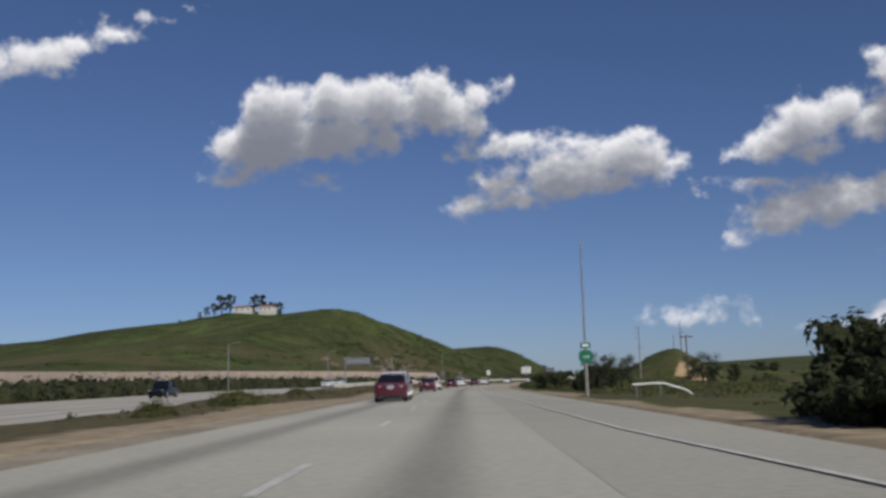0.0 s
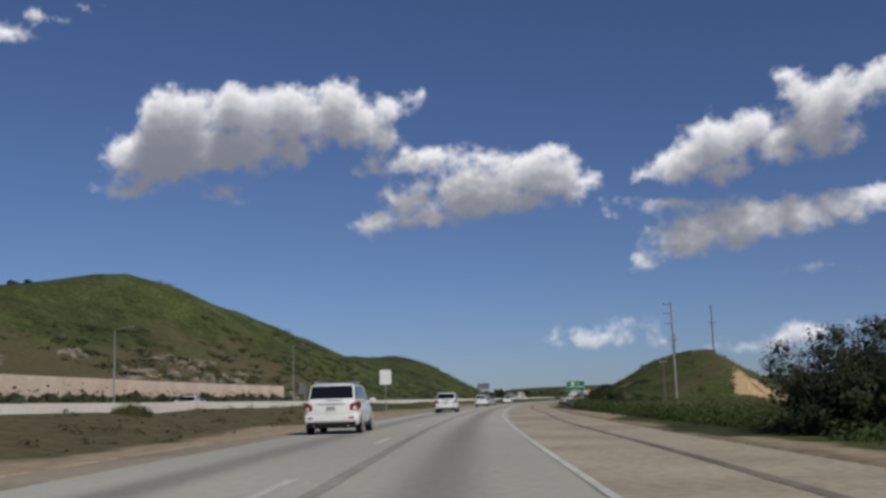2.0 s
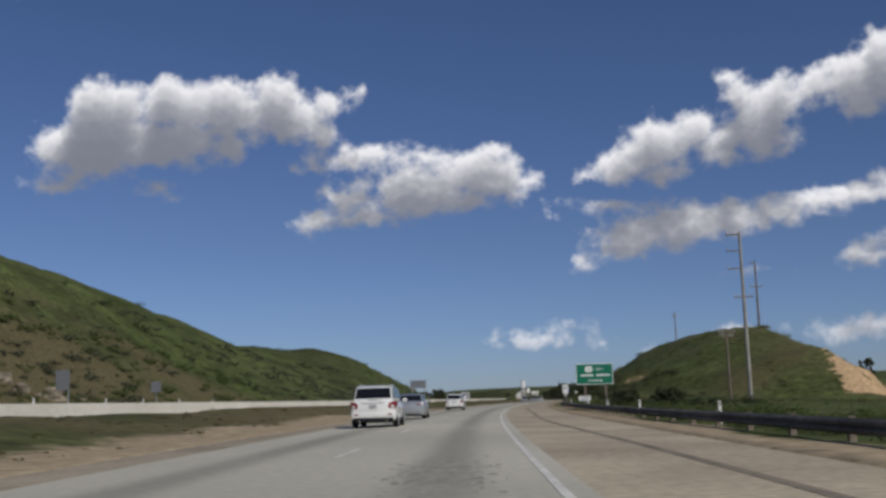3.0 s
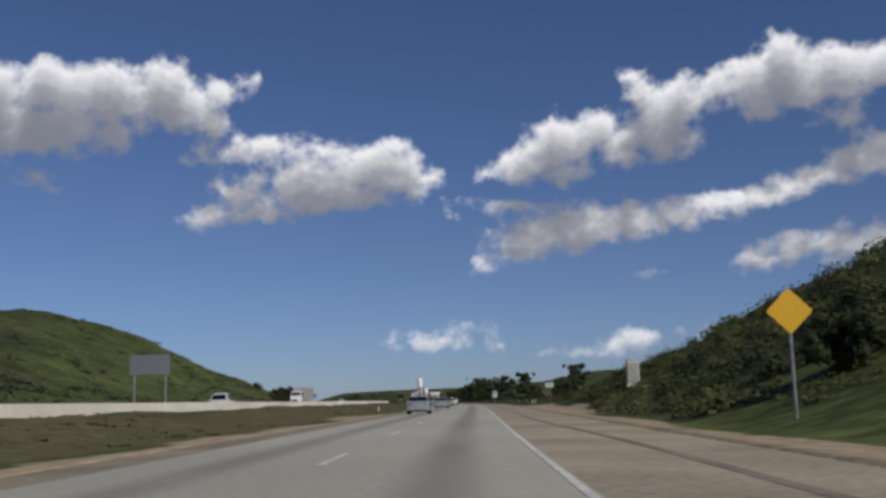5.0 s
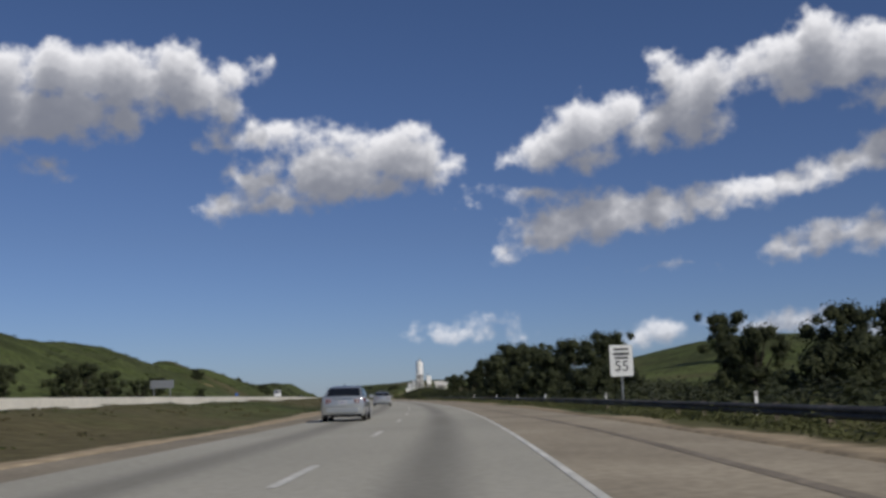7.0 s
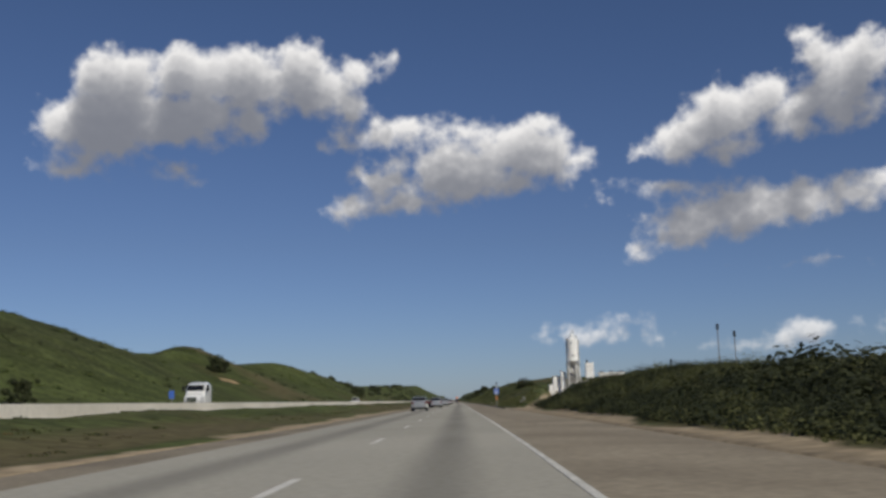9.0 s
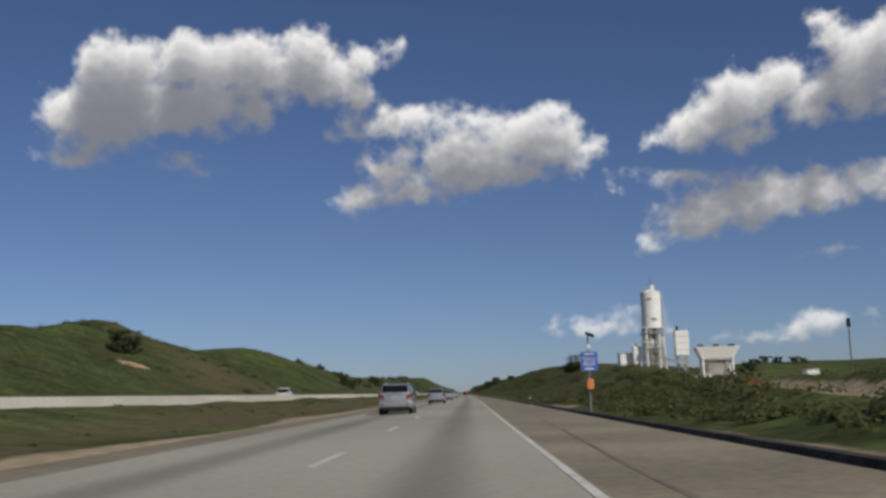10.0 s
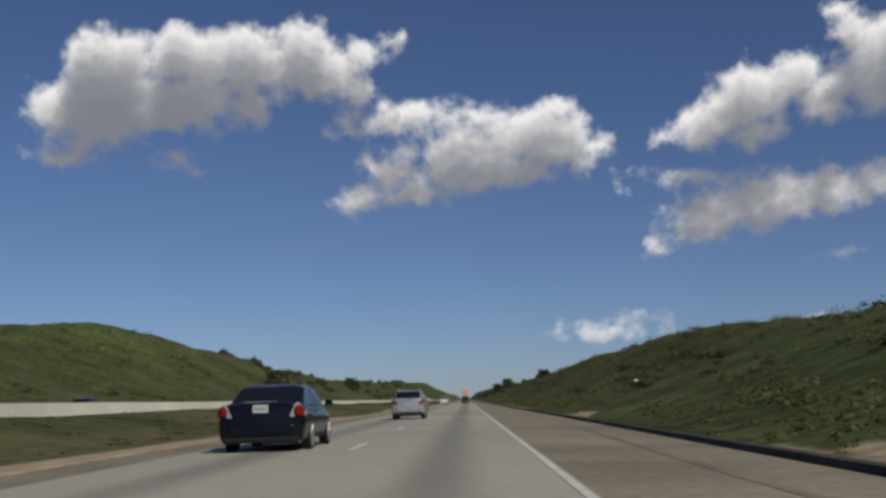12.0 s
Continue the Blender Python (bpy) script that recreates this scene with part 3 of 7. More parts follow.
def ground_height(s, l):
    s, l = np.broadcast_arrays(np.asarray(s, float), np.asarray(l, float))
    opp = opposite_level(s)
    z = np.zeros(s.shape)
    # median and opposite carriageway
    z = np.where(l < -9.5, (opp + 0.28 * (l > -19.8)) * ease(-l, 9.5, 18.5), z)
    z = z + np.where((l < -8) & (l > -20), 0.25 * fbm(s / 9, l / 5) * ease(-l, 8, 11), 0)
    # left: slope behind the road
    walled = 1 - ease(s, 415, 450)
    foot = opp + walled * (3.9 - wall_drop(s)) * ease(-l, 50.2, 51.2)
    crest = left_ridge(s)
    rise = ease(-l, 50 + 4 * walled, 118) * 0.55 + np.clip((-l - 50) / 65, 0, 1) * 0.45
    left = np.where(l < -46, foot + (np.maximum(crest - foot, 0)) * rise, z)
    left = left - np.where(l < -120, np.minimum((-l - 120) * 0.05, 12), 0)
    left = left - 7 * ease(-l, 105, 128) * np.exp(-((s - 1400) / 52) ** 4)
    back = lerp(s, (300, 6), (486, 21), (566, 29.5), (661, 48), (710, 57), (806, 64), (893, 60), (1000, 30), (1200, 15)) * np.exp(-((l + 310) / 110) ** 2)
    left = np.where(l < -110, np.maximum(left, back * ease(-l, 110, 230)), left)
    rough = 3.0 * fbm(s / 60, l / 60, 5) + 0.8 * fbm(s / 9, l / 9, 3)
    left = left + np.where(l < -52, rough * ease(-l, 54, 95), 0)
    z = np.where(l < -45, left, z)
    # right: shoulder, bank and what lies behind it
    bz, bl = right_bank(s)
    edge = lerp(s, (0, 7.5), (400, 7.2), (700, 8.0), (850, 7.0), (1000, 6.0), (1300, 5.6), (2000, 5.6))
    up = np.clip((l - edge) / np.maximum(bl - edge, 1), 0, 1)
    right = bz * (0.5 * up + 0.5 * up * up * (3 - 2 * up))
    behind = np.clip((l - bl) / lerp(s, (0, 80), (460, 80), (480, 22), (600, 25), (650, 22), (700, 40), (760, 80), (1120, 80), (1160, 14), (1320, 14), (1345, 60)), 0, 1)
    right = right + behind * (lerp(s, (0, -2), (420, -4), (480, -16), (600, -12), (680, -5), (760, 0), (950, 4), (1100, 1.0), (1160, -0.6), (1190, -2.6), (1230, -3.9), (1250, -4.3), (1310, -4.6), (1345, -1), (1450, 6), (3000, 8)))
    far_r = lerp(s, (-600, 10), (1200, 20), (3000, 40)) * ease(l, 300, 800) * 0.5
    right = right + far_r + np.where(l > edge, (1.6 * fbm(s / 25, l / 25, 5)) * ease(l, edge + 2, edge + 22) * np.clip(bz / 5, 0.3, 1), 0)
    right = right + 9 * np.exp(-((s - 1015) / 62) ** 2 - ((l - 84) / 32) ** 2)
    right = right - 6 * ease(l, 44, 75) * np.exp(-((s - 1480) / 120) ** 4)
    right = right - 5.2 * ease(l, 76, 112) * ease(s, 1500, 1590) * (1 - ease(s, 2300, 2900))
    scar = np.exp(-((s - 502 - 0.35 * (l - 55)) / 14) ** 2) * np.exp(-((l - 57) / 13) ** 4)
    right = right + scar * (3.6 * fbm(s / 5, l / 4, 3) + 0.3)
    right = right + 0.35 * np.exp(-((l - 9 - (s - 1118) * 0.05) / 2.2) ** 2) * ease(s, 1114, 1124) * (1 - ease(s, 1160, 1190)) * ease(l, 5.6, 7.0)
    way = driveway(s, l)
    right = right * (1 - way) + way * np.maximum(0.06 * (l - 6), 0)
    z = np.where(l > edge, right, z)
    # far hills that close the view along the road
    z = z + 26 * ease(s, 2300, 4200) * (0.6 + 0.8 * fbm(l / 500 + 3, s / 700)) * (1 - 0.85 * np.exp(-((l + 10) / 120) ** 2))
    # a bed for the carriageways
    bed = ((l > -7.6) & (l < 5.4)) | ((l > -45) & (l < -20))
    return z - np.where(bed, 0.12, 0.0)


def ground_at(s, l):
    return float(ground_height(s, l))


_ls = np.concatenate([-np.geomspace(1500, 130, 26), np.linspace(-124, -52, 34), np.array([-51.3, -50.4, -50.0, -48, -46, -45.02, -44.98, -40, -30, -20.02, -19.98]),
                      np.linspace(-18.5, -8, 14), np.array([-7.65, -7.55, -2, 3, 5.35, 5.45]), np.linspace(6, 40, 46), np.linspace(42, 110, 26), np.geomspace(118, 1500, 20)])
_ss = np.concatenate([np.linspace(-500, -60, 20), np.arange(-50, 1760, 3.5), np.linspace(1770, 2600, 60), np.geomspace(2650, 13000, 26)])
_gs, _gl = np.meshgrid(_ss, _ls, indexing="ij")
_gx, _gy = plan(_gs, _gl)
_gz = ground_height(_gs, _gl)
_nl = len(_ls)
_i = (np.arange(len(_ss) - 1)[:, None] * _nl + np.arange(_nl - 1)[None]).ravel()
ground = mesh_object("ground", np.stack([_gx.ravel(), _gy.ravel(), _gz.ravel()], 1), np.stack([_i, _i + 1, _i + 1 + _nl, _i + _nl], 1), M["grass"], smooth=True)
# what covers it: soil beside the roads, drier tracts, bare sandy cuts
_wob = fbm(_gs / 14, _gl / 6, 3)
_soil = np.maximum.reduce([
    ease(_gl, 5.0, 5.6) * (1 - ease(_gl + 2.2 * _wob, lerp(_gs, (0, 6.0), (1112, 6.0), (1120, 5.2), (1275, 5.2), (1300, 5.3)), lerp(_gs, (0, 7.6), (1112, 7.6), (1120, 6.1), (1275, 6.1), (1300, 6.1)))),
    ease(-_gl, 7.0, 7.6) * (1 - ease(-_gl + 3.0 * _wob, 8.0, lerp(_gs, (0, 12.5), (300, 12.5), (345, 14.2), (430, 14.2), (490, 11.0), (560, 9.4), (800, 9.3), (2000, 10.0)))),
    0.9 * ((_gl < -19) & (_gl > -21)), 0.8 * ((_gl < -44) & (_gl > -47)),
    # the gravel way into the plant
    driveway(_gs, _gl), ((_gl > 23) & (_gl < 75)) * np.exp(-((_gs - 1262) / 55) ** 6),
    ease(_gl, 5, 5.6) * (1 - ease(_gl + 1.2 * _wob, 8.6, 9.4)) * np.exp(-((_gs - 668) / 52) ** 4), (_gl > 5.6) * (1 - ease(_gl, 6.8, 8.2)) * ease(_gs, 1180, 1230) * 0.16])
_dry = np.clip(0.30 + 0.75 * fbm(_gs / 110 + 5, _gl / 50, 5) + 0.5 * fbm(_gs / 17, _gl / 11, 3) + np.where((_gl < -9) & (_gl > -20), 0.25 + 0.42 * (1 - ease(_gs, 420, 540)) + 0.35 * np.exp(-((_gs - 620) / 90) ** 4) - 0.25 * ease(_gs, 900, 1150) + 0.34 * ease(_gs, 850, 1000) * ease(_gl, -15.5, -11.5), 0)
               + np.where(_gl < -50, 0.22 * (1 - ease(-_gl, 60, 100)) - 0.30 * (ease(_gs, 500, 560) * (1 - ease(_gs, 1250, 1350))), 0) - np.where((_gl > 7) & (_gs > 1110), 0.20, 0) - np.where((_gl < -50) & (_gs > 1150), 0.22 - 0.05 * np.exp(-((_gs - 1370) / 150) ** 4), 0), 0, 1)
_dry = np.clip(_dry + 0.45 * np.exp(-((_gs - 725) / 48) ** 4) * ease(_gl, 9, 11) * (1 - ease(_gl, 34, 55)) + 0.10 * np.exp(-((_gl + 66) / 16) ** 4) * ease(_gs, 100, 250) * (1 - ease(_gs, 600, 700)) + 0.15 * np.exp(-((_gs - 405) / 45) ** 4) * np.exp(-((_gl + 64) / 12) ** 4) + 0.46 * np.exp(-((_gs - 415) / 66) ** 4) * np.exp(-((_gl + 67) / 14) ** 4) - 0.28 * np.exp(-((_gs - 530) / 80) ** 4) * ease(-_gl, 50, 56), 0, 1)
_rock = np.maximum.reduce([
    (0.92 + 0.9 * fbm(_gs / 5, _gl / 3, 3)) * np.exp(-((_gs - 495 - 0.35 * (_gl - 55)) / 11.5) ** 4) * np.exp(-((_gl - 58) / 11) ** 4),
    0.75 * np.exp(-((_gs - 535) / 12) ** 2 - ((_gl - 22) / 4) ** 2),
    0.40 * np.exp(-((_gs - 415) / 55) ** 4) * np.exp(-((_gl + 64) / 10) ** 2) * (0.8 + 1.6 * fbm(_gs / 12, _gl / 9)),
    0.85 * np.exp(-((_gs - 1351) / 6) ** 2 - ((_gl + 79) / 5) ** 2)])
for _key, _v in (("soil", _soil), ("dry", _dry), ("rock", _rock)):
    ground.data.attributes.new(_key, "FLOAT", "POINT").data.foreach_set("value", np.clip(_v, 0, 1).astype(np.float32).ravel())
tagged(ground, "rolling green spring grassland with brown dry patches", "ground", kind="structure")

# ---- roads ----
def lane_marks(ob, rows, middles):
    """Notes on a road mesh how far each vertex lies from the middle of its lane."""
    v = np.array([min(abs(l - m) for m in middles) for l in rows], np.float32)
    ob.data.attributes.new("lane", "FLOAT", "POINT").data.foreach_set("value", np.tile(v, len(ob.data.vertices) // len(rows)))


_rows = np.arange(-6.2, 1.31, 0.3)
road = strip("road", -300, 5000, [(l, 0.02 - 0.005 * abs(l + 2.35)) for l in _rows], M["concrete_road"])
lane_marks(road, _rows, (-0.45, -4.3))


def note_age(ob, per_row, s0, s1, *knots):
    """Notes on a pavement strip how dark its surface has grown along the road."""
    n = len(ob.data.vertices) // per_row
    ob.data.attributes.new("age", "FLOAT", "POINT").data.foreach_set("value", np.repeat(lerp(np.linspace(s0, s1, n), *knots), per_row).astype(np.float32))


note_age(road, len(_rows), -300, 5000, (0, 1.22), (380, 1.14), (620, 0.98), (1000, 0.95), (1300, 0.93))
tagged(road, "worn pale grey concrete freeway carriageway", "road", kind="structure")
shoulder = strip("road_shoulder", -300, 5000, ((1.3, 0.0018), (5.5, -0.04)), M["shoulder"])
note_age(shoulder, 2, -300, 5000, (0, 0.95), (110, 1.0), (140, 1.15), (420, 1.02), (620, 0.88), (950, 0.78), (1150, 0.70), (1300, 0.64))
gore = strip("gore_pavement", -300, 112, [(l, 0.0058 - 0.00995 * (l - 1.3)) for l in (1.3, 2.6, 3.9, 5.35)], M["concrete_road"], parent=shoulder)
lane_marks(gore, (1.3, 2.6, 3.9, 5.35), (-9.0,))
note_age(gore, 4, -300, 112, (0, 1.05), (112, 1.1))
tagged(gore, "pale concrete pavement where the ramp joins")
tagged(shoulder, "brownish weathered asphalt shoulder", "road shoulder", kind="structure")
shoulder2 = strip("road_shoulder", -300, 5000, ((-7.7, -0.02), (-6.2, 0.0)), M["shoulder"])
note_age(shoulder2, 2, -300, 5000, (0, 0.9), (400, 0.8), (620, 0.66), (1300, 0.6))
tagged(shoulder2, "narrow stained asphalt shoulder beside the median", "road shoulder", kind="structure")
_rows = np.arange(-45, -19.9, 0.5)
opposite = strip("road_opposite", -400, 5000, [(l, 0.05 - 0.004 * abs(l + 32)) for l in _rows], M["pale_road"], 16, offset=lambda s: (0, opposite_level(s)))
lane_marks(opposite, _rows, (-24.5, -28.2, -31.9, -35.6, -39.3))
tagged(opposite, "pale concrete carriageway for oncoming traffic", "road", kind="structure")
edge_at = lambda s: float(lerp(s, (-40, 6.0), (0, 4.2), (9, 3.65), (20, 3.0), (40, 2.65), (66, 2.45), (79, 2.0), (122, 1.8), (140, 1.58), (178, 1.52), (200, 1.42), (235, 1.40), (290, 0.98), (343, 0.97), (398, 0.95), (450, 1.08), (620, 1.25), (735, 1.30), (787, 1.28), (842, 1.35), (950, 1.30), (1064, 1.22), (1120, 1.22), (1300, 1.2)))
dash_at = lambda s: float(lerp(s, (0, -2.0), (130, -2.15), (290, -2.55), (640, -2.5), (690, -2.35), (850, -2.08), (1070, -2.45), (1130, -2.25), (1300, -2.5)))
edge_line = strip("edge_line", -60, 2500, ((-0.06, 0.009), (0.06, 0.007)), M["white_line"], 4.0, parent=road, offset=lambda s: (edge_at(s), 0.0))
strip("edge_line", 40, 67, ((0.0, 0.004), (0.12, 0.003)), M["white_line"], 3.0, parent=road, offset=lambda s: (2.5 + (67 - s) * 0.14, -0.012))
for k in range(-2, 120):
    s0 = k * 14.63
    s0 += float(lerp(s0, (0, -5), (66, -6), (127, -4.4), (292, -0.6), (352, 1.1), (689, 1.7), (845, -3.1), (1069, 0.9), (1125, -1.6), (1324, -7)))
    strip("lane_dash", s0, s0 + 3.66, ((-0.07, 0.026), (0.07, 0.026)), M["white_line"], 1.9, parent=road, offset=lambda s: (dash_at(s), 0))

# ---- barrier and wall ----
barrier = strip("median_barrier", 150, 3000, ((-20.3, -0.2), (-20.2, 0.25), (-20.1, 0.82), (-19.95, 0.82), (-19.85, 0.25), (-19.7, -0.2)), M["concrete"], closed=True, offset=lambda s: (0, opposite_level(s)))
tagged(barrier, "long pale concrete median safety barrier", "barrier", kind="structure")
wall = strip("retaining_wall", -300, 430, ((-50, 0), (-50, 4.4), (-50.4, 4.4), (-50.4, 0)), M["tan_wall"], closed=True, offset=lambda s: (0, opposite_level(s) - wall_drop(s)))
tagged(wall, "long tan concrete retaining wall below the hill", "wall", kind="structure")

# ---- vehicles ----
def loft(bm, sections):
    """Skin over closed rings of equal length, capped at both ends."""
    rings = [[bm.verts.new(p) for p in sec] for sec in sections]
    for a, b in zip(rings, rings[1:]):
        for k in range(len(a)):
            bm.faces.new((a[k], a[(k + 1) % len(a)], b[(k + 1) % len(b)], b[k]))
    bm.faces.new(rings[0])
    bm.faces.new(list(reversed(rings[-1])))
    bmesh.ops.recalc_face_normals(bm, faces=bm.faces)
    return bm


def ring(y, hw, zb, zt, crown=0.03):
    """A car body's cross-section at y: sill, bulging flank, shoulder, lid."""
    half = [(hw * 0.90, zb), (hw * 0.97, zb + 0.08), (hw, zb + (zt - zb) * 0.45), (hw * 0.985, zb + (zt - zb) * 0.75), (hw * 0.93, zt - 0.03), (hw * 0.80, zt + crown * 0.4), (hw * 0.4, zt + crown)]
    return [(x, y, z) for x, z in half] + [(-x, y, z) for x, z in reversed(half)]


def quad_panel(bm, corners, lift):
    """A flat pane through four corners, lifted off the surface along its normal, with a thin edge."""
    p = [Vector(c) for c in corners]
    n = (p[1] - p[0]).cross(p[3] - p[0]).normalized()
    a, b = [bm.verts.new(c - n * 0.02) for c in p], [bm.verts.new(c + n * lift) for c in p]
    bm.faces.new(b)
    for k in range(4):
        bm.faces.new((a[k], a[(k + 1) % 4], b[(k + 1) % 4], b[k]))
    return bm


def make_wheel(parent, x, y, r, w, rim_mat):
    side = 1 if x > 0 else -1
    hub = new("wheel")
    hub.parent, hub.empty_display_size = parent, 0.1
    hub.matrix_basis = Matrix.Translation(Vector((x, y, r)) * K)
    bm = bmesh.new()
    tube(bm, (-w / 2, 0, 0), (w / 2, 0, 0), r, sides=28)
    bmesh.ops.bevel(bm, geom=[e for e in bm.edges if abs(e.verts[0].co.x - e.verts[1].co.x) < 1e-5], offset=0.03, segments=2, affect="EDGES")
    part("tyre", bm, M["tyre"], hub)
    bm = bmesh.new()
    tube(bm, (side * w * 0.30, 0, 0), (side * (w / 2 + 0.006), 0, 0), r * 0.75, r * 0.72, 24)
    for k in range(5):
        a = k * math.tau / 5
        box(bm, (0.03, 0.075, r * 0.66), (side * (w / 2 + 0.012), r * 0.37 * math.cos(a), r * 0.37 * math.sin(a)), turn=(math.degrees(a) - 90, 0, 0))
    part("rim", bm, rim_mat, hub)


def make_car(name, at, label, category, L, W, H, belt, shape, colour, group="traffic", deck=None, top=0.72, panes=(0.12, 0.84)):
    """shape: rows (y share of the length from the tail, half-width share, sill height, top height) of the lower body;
    deck: roof corners as shares of the length: rear base, rear top, front top, front base."""
    base = thing(name, at, label, category, group)
    hw = W / 2
    Y = lambda u: (u - 0.5) * L
    bm = loft(bmesh.new(), [ring(Y(u), hw * w, zb, zt) for u, w, zb, zt in shape])
    part("body", bm, colour, base, smooth=True)
    r0, r1, r2, r3 = (Y(u) for u in deck)
    bw, tw = hw * 0.94, hw * top
    zb, zt = belt - 0.03, H
    bm = bmesh.new()
    ranks = ((r0, bw * 0.88, r3, bw * 0.9, zb), (r0 * 0.7 + r1 * 0.3, bw * 0.87, r3 * 0.7 + r2 * 0.3, bw * 0.92, zb * 0.7 + zt * 0.3),
             (r0 * 0.15 + r1 * 0.85, tw * 1.06, r3 * 0.15 + r2 * 0.85, tw * 1.04, zb * 0.12 + zt * 0.88), (r1 + 0.08, tw * 0.94, r2 - 0.08, tw * 0.92, zt - 0.01))
    rings = []
    for ya, wa, yb, wb, z in ranks:
        rings.append([(wa, ya, z), (wa * 1.0, ya * 0.66 + yb * 0.34, z), (wb * 1.02, ya * 0.33 + yb * 0.67, z), (wb, yb, z), (-wb, yb, z), (-wb * 1.02, ya * 0.33 + yb * 0.67, z), (-wa, ya * 0.66 + yb * 0.34, z), (-wa, ya, z)])
    top = [(x * 0.6, y * 0.75 + (r1 + r2) / 2 * 0.25, zt + 0.025) for x, y, z in rings[-1]]
    loft(bm, rings + [top])
    bmesh.ops.bevel(bm, geom=[e for e in bm.edges if len(e.link_faces) == 2 and e.calc_face_angle(0) > 0.35], offset=0.035, segments=2, affect="EDGES", profile=0.6)
    part("cabin", bm, colour, base, smooth=True)
    # glazing: rear, front, two panes a side
    at_z = lambda a, b, k: a * (1 - k) + b * k
    lo, hi = panes
    zl, zh = at_z(zb, zt, lo), at_z(zb, zt, hi)

    def edge(front, k):
        ya, yb = (r3, r2) if front else (r0, r1)
        w = np.interp(k, (0, 0.3, 0.88, 1), (bw * (0.90 if front else 0.88), bw * (0.92 if front else 0.87), tw * 1.05, tw * 0.93))
        y = np.interp(k, (0, 0.3, 0.88, 1), (ya, ya * 0.7 + yb * 0.3, ya * 0.15 + yb * 0.85, yb + (-0.08 if front else 0.08)))
        return float(w), float(y)

    for front, pane in ((False, "rear_window"), (True, "windscreen")):
        (wl, yl), (wh, yh) = edge(front, lo), edge(front, hi)
        wl, wh = wl * 0.94, wh * 0.93
        c = [(-wl, yl, zl), (wl, yl, zl), (wh, yh, zh), (-wh, yh, zh)]
        part(pane, quad_panel(bmesh.new(), c if not front else [c[1], c[0], c[3], c[2]], 0.012), M["glass"], base)
    for side in (1, -1):
        (_, rl), (_, rh) = edge(False, lo), edge(False, hi)
        (_, fl), (_, fh) = edge(True, lo), edge(True, hi)
        rl, rh, fl, fh = rl + 0.16, rh + 0.14, fl - 0.12, fh - 0.10
        mid = (rl + fl) / 2
        wr, wf, wh = edge(False, lo)[0], edge(True, lo)[0], edge(False, hi)[0]
        wm = (wr + wf) / 2
        for ya, yb, yc, yd, wa, wb in ((rl, mid - 0.05, mid - 0.05, rh, wr, wm), (mid + 0.05, fl, fh, mid + 0.05, wm, wf)):
            c = [(side * wa, ya, zl), (side * wb, yb, zl), (side * wh, yc, zh), (side * wh, yd, zh)]
            part("side_window", quad_panel(bmesh.new(), c if side > 0 else list(reversed(c)), 0.042), M["glass"], base)
    return base


def tail_light(base, side, L, W, outline, mat, name, label="", out=0.012):
    """A lamp that wraps round the rear corner: outline rows are (share of the half-width, distance forward of the tail, lower edge, upper edge)."""
    bm = bmesh.new()
    rows = []
    for k, (x, y, z0, z1) in enumerate(outline):
        push = Vector((side * 0.02, -0.02, 0)).lerp(Vector((side * 0.028, 0, 0)), k / (len(outline) - 1))
        p = Vector((side * W / 2 * x, -L / 2 + y, 0))
        o = p + push * (out / 0.012)
        rows.append([bm.verts.new((q.x, q.y, z)) for q, z in ((p, z0), (o, z0), (o, z1), (p, z1))])
    for r0, r1 in zip(rows, rows[1:]):
        for k in range(4):
            bm.faces.new((r0[k], r0[(k + 1) % 4], r1[(k + 1) % 4], r1[k]))
    bm.faces.new(rows[0])
    bm.faces.new(list(reversed(rows[-1])))
    bmesh.ops.recalc_face_normals(bm, faces=bm.faces)
    return part(name, bm, mat, base, label)


WAGON_LAMP = (((0.66, 0.0, 0.80, 0.98), (0.80, 0.02, 0.76, 1.04), (0.93, 0.08, 0.76, 1.07), (0.995, 0.30, 0.88, 1.06)), ((0.78, 0.015, 0.78, 0.83), (0.91, 0.07, 0.78, 0.84)))
SEDAN_LAMP = (((0.52, 0.0, 0.80, 0.92), (0.78, 0.02, 0.75, 0.95), (0.92, 0.08, 0.77, 0.95), (0.99, 0.30, 0.84, 0.93)), ((0.54, 0.0, 0.81, 0.90), (0.64, 0.01, 0.79, 0.91)))
CLEAR_LAMP = (((0.66, 0.0, 0.75, 0.78), (0.75, 0.015, 0.745, 1.00), (0.83, 0.04, 0.745, 1.05), (0.92, 0.09, 0.75, 0.95), (0.985, 0.24, 0.78, 0.83)), ((0.735, 0.01, 0.80, 0.90), (0.80, 0.025, 0.775, 0.99), (0.865, 0.055, 0.78, 0.92)))


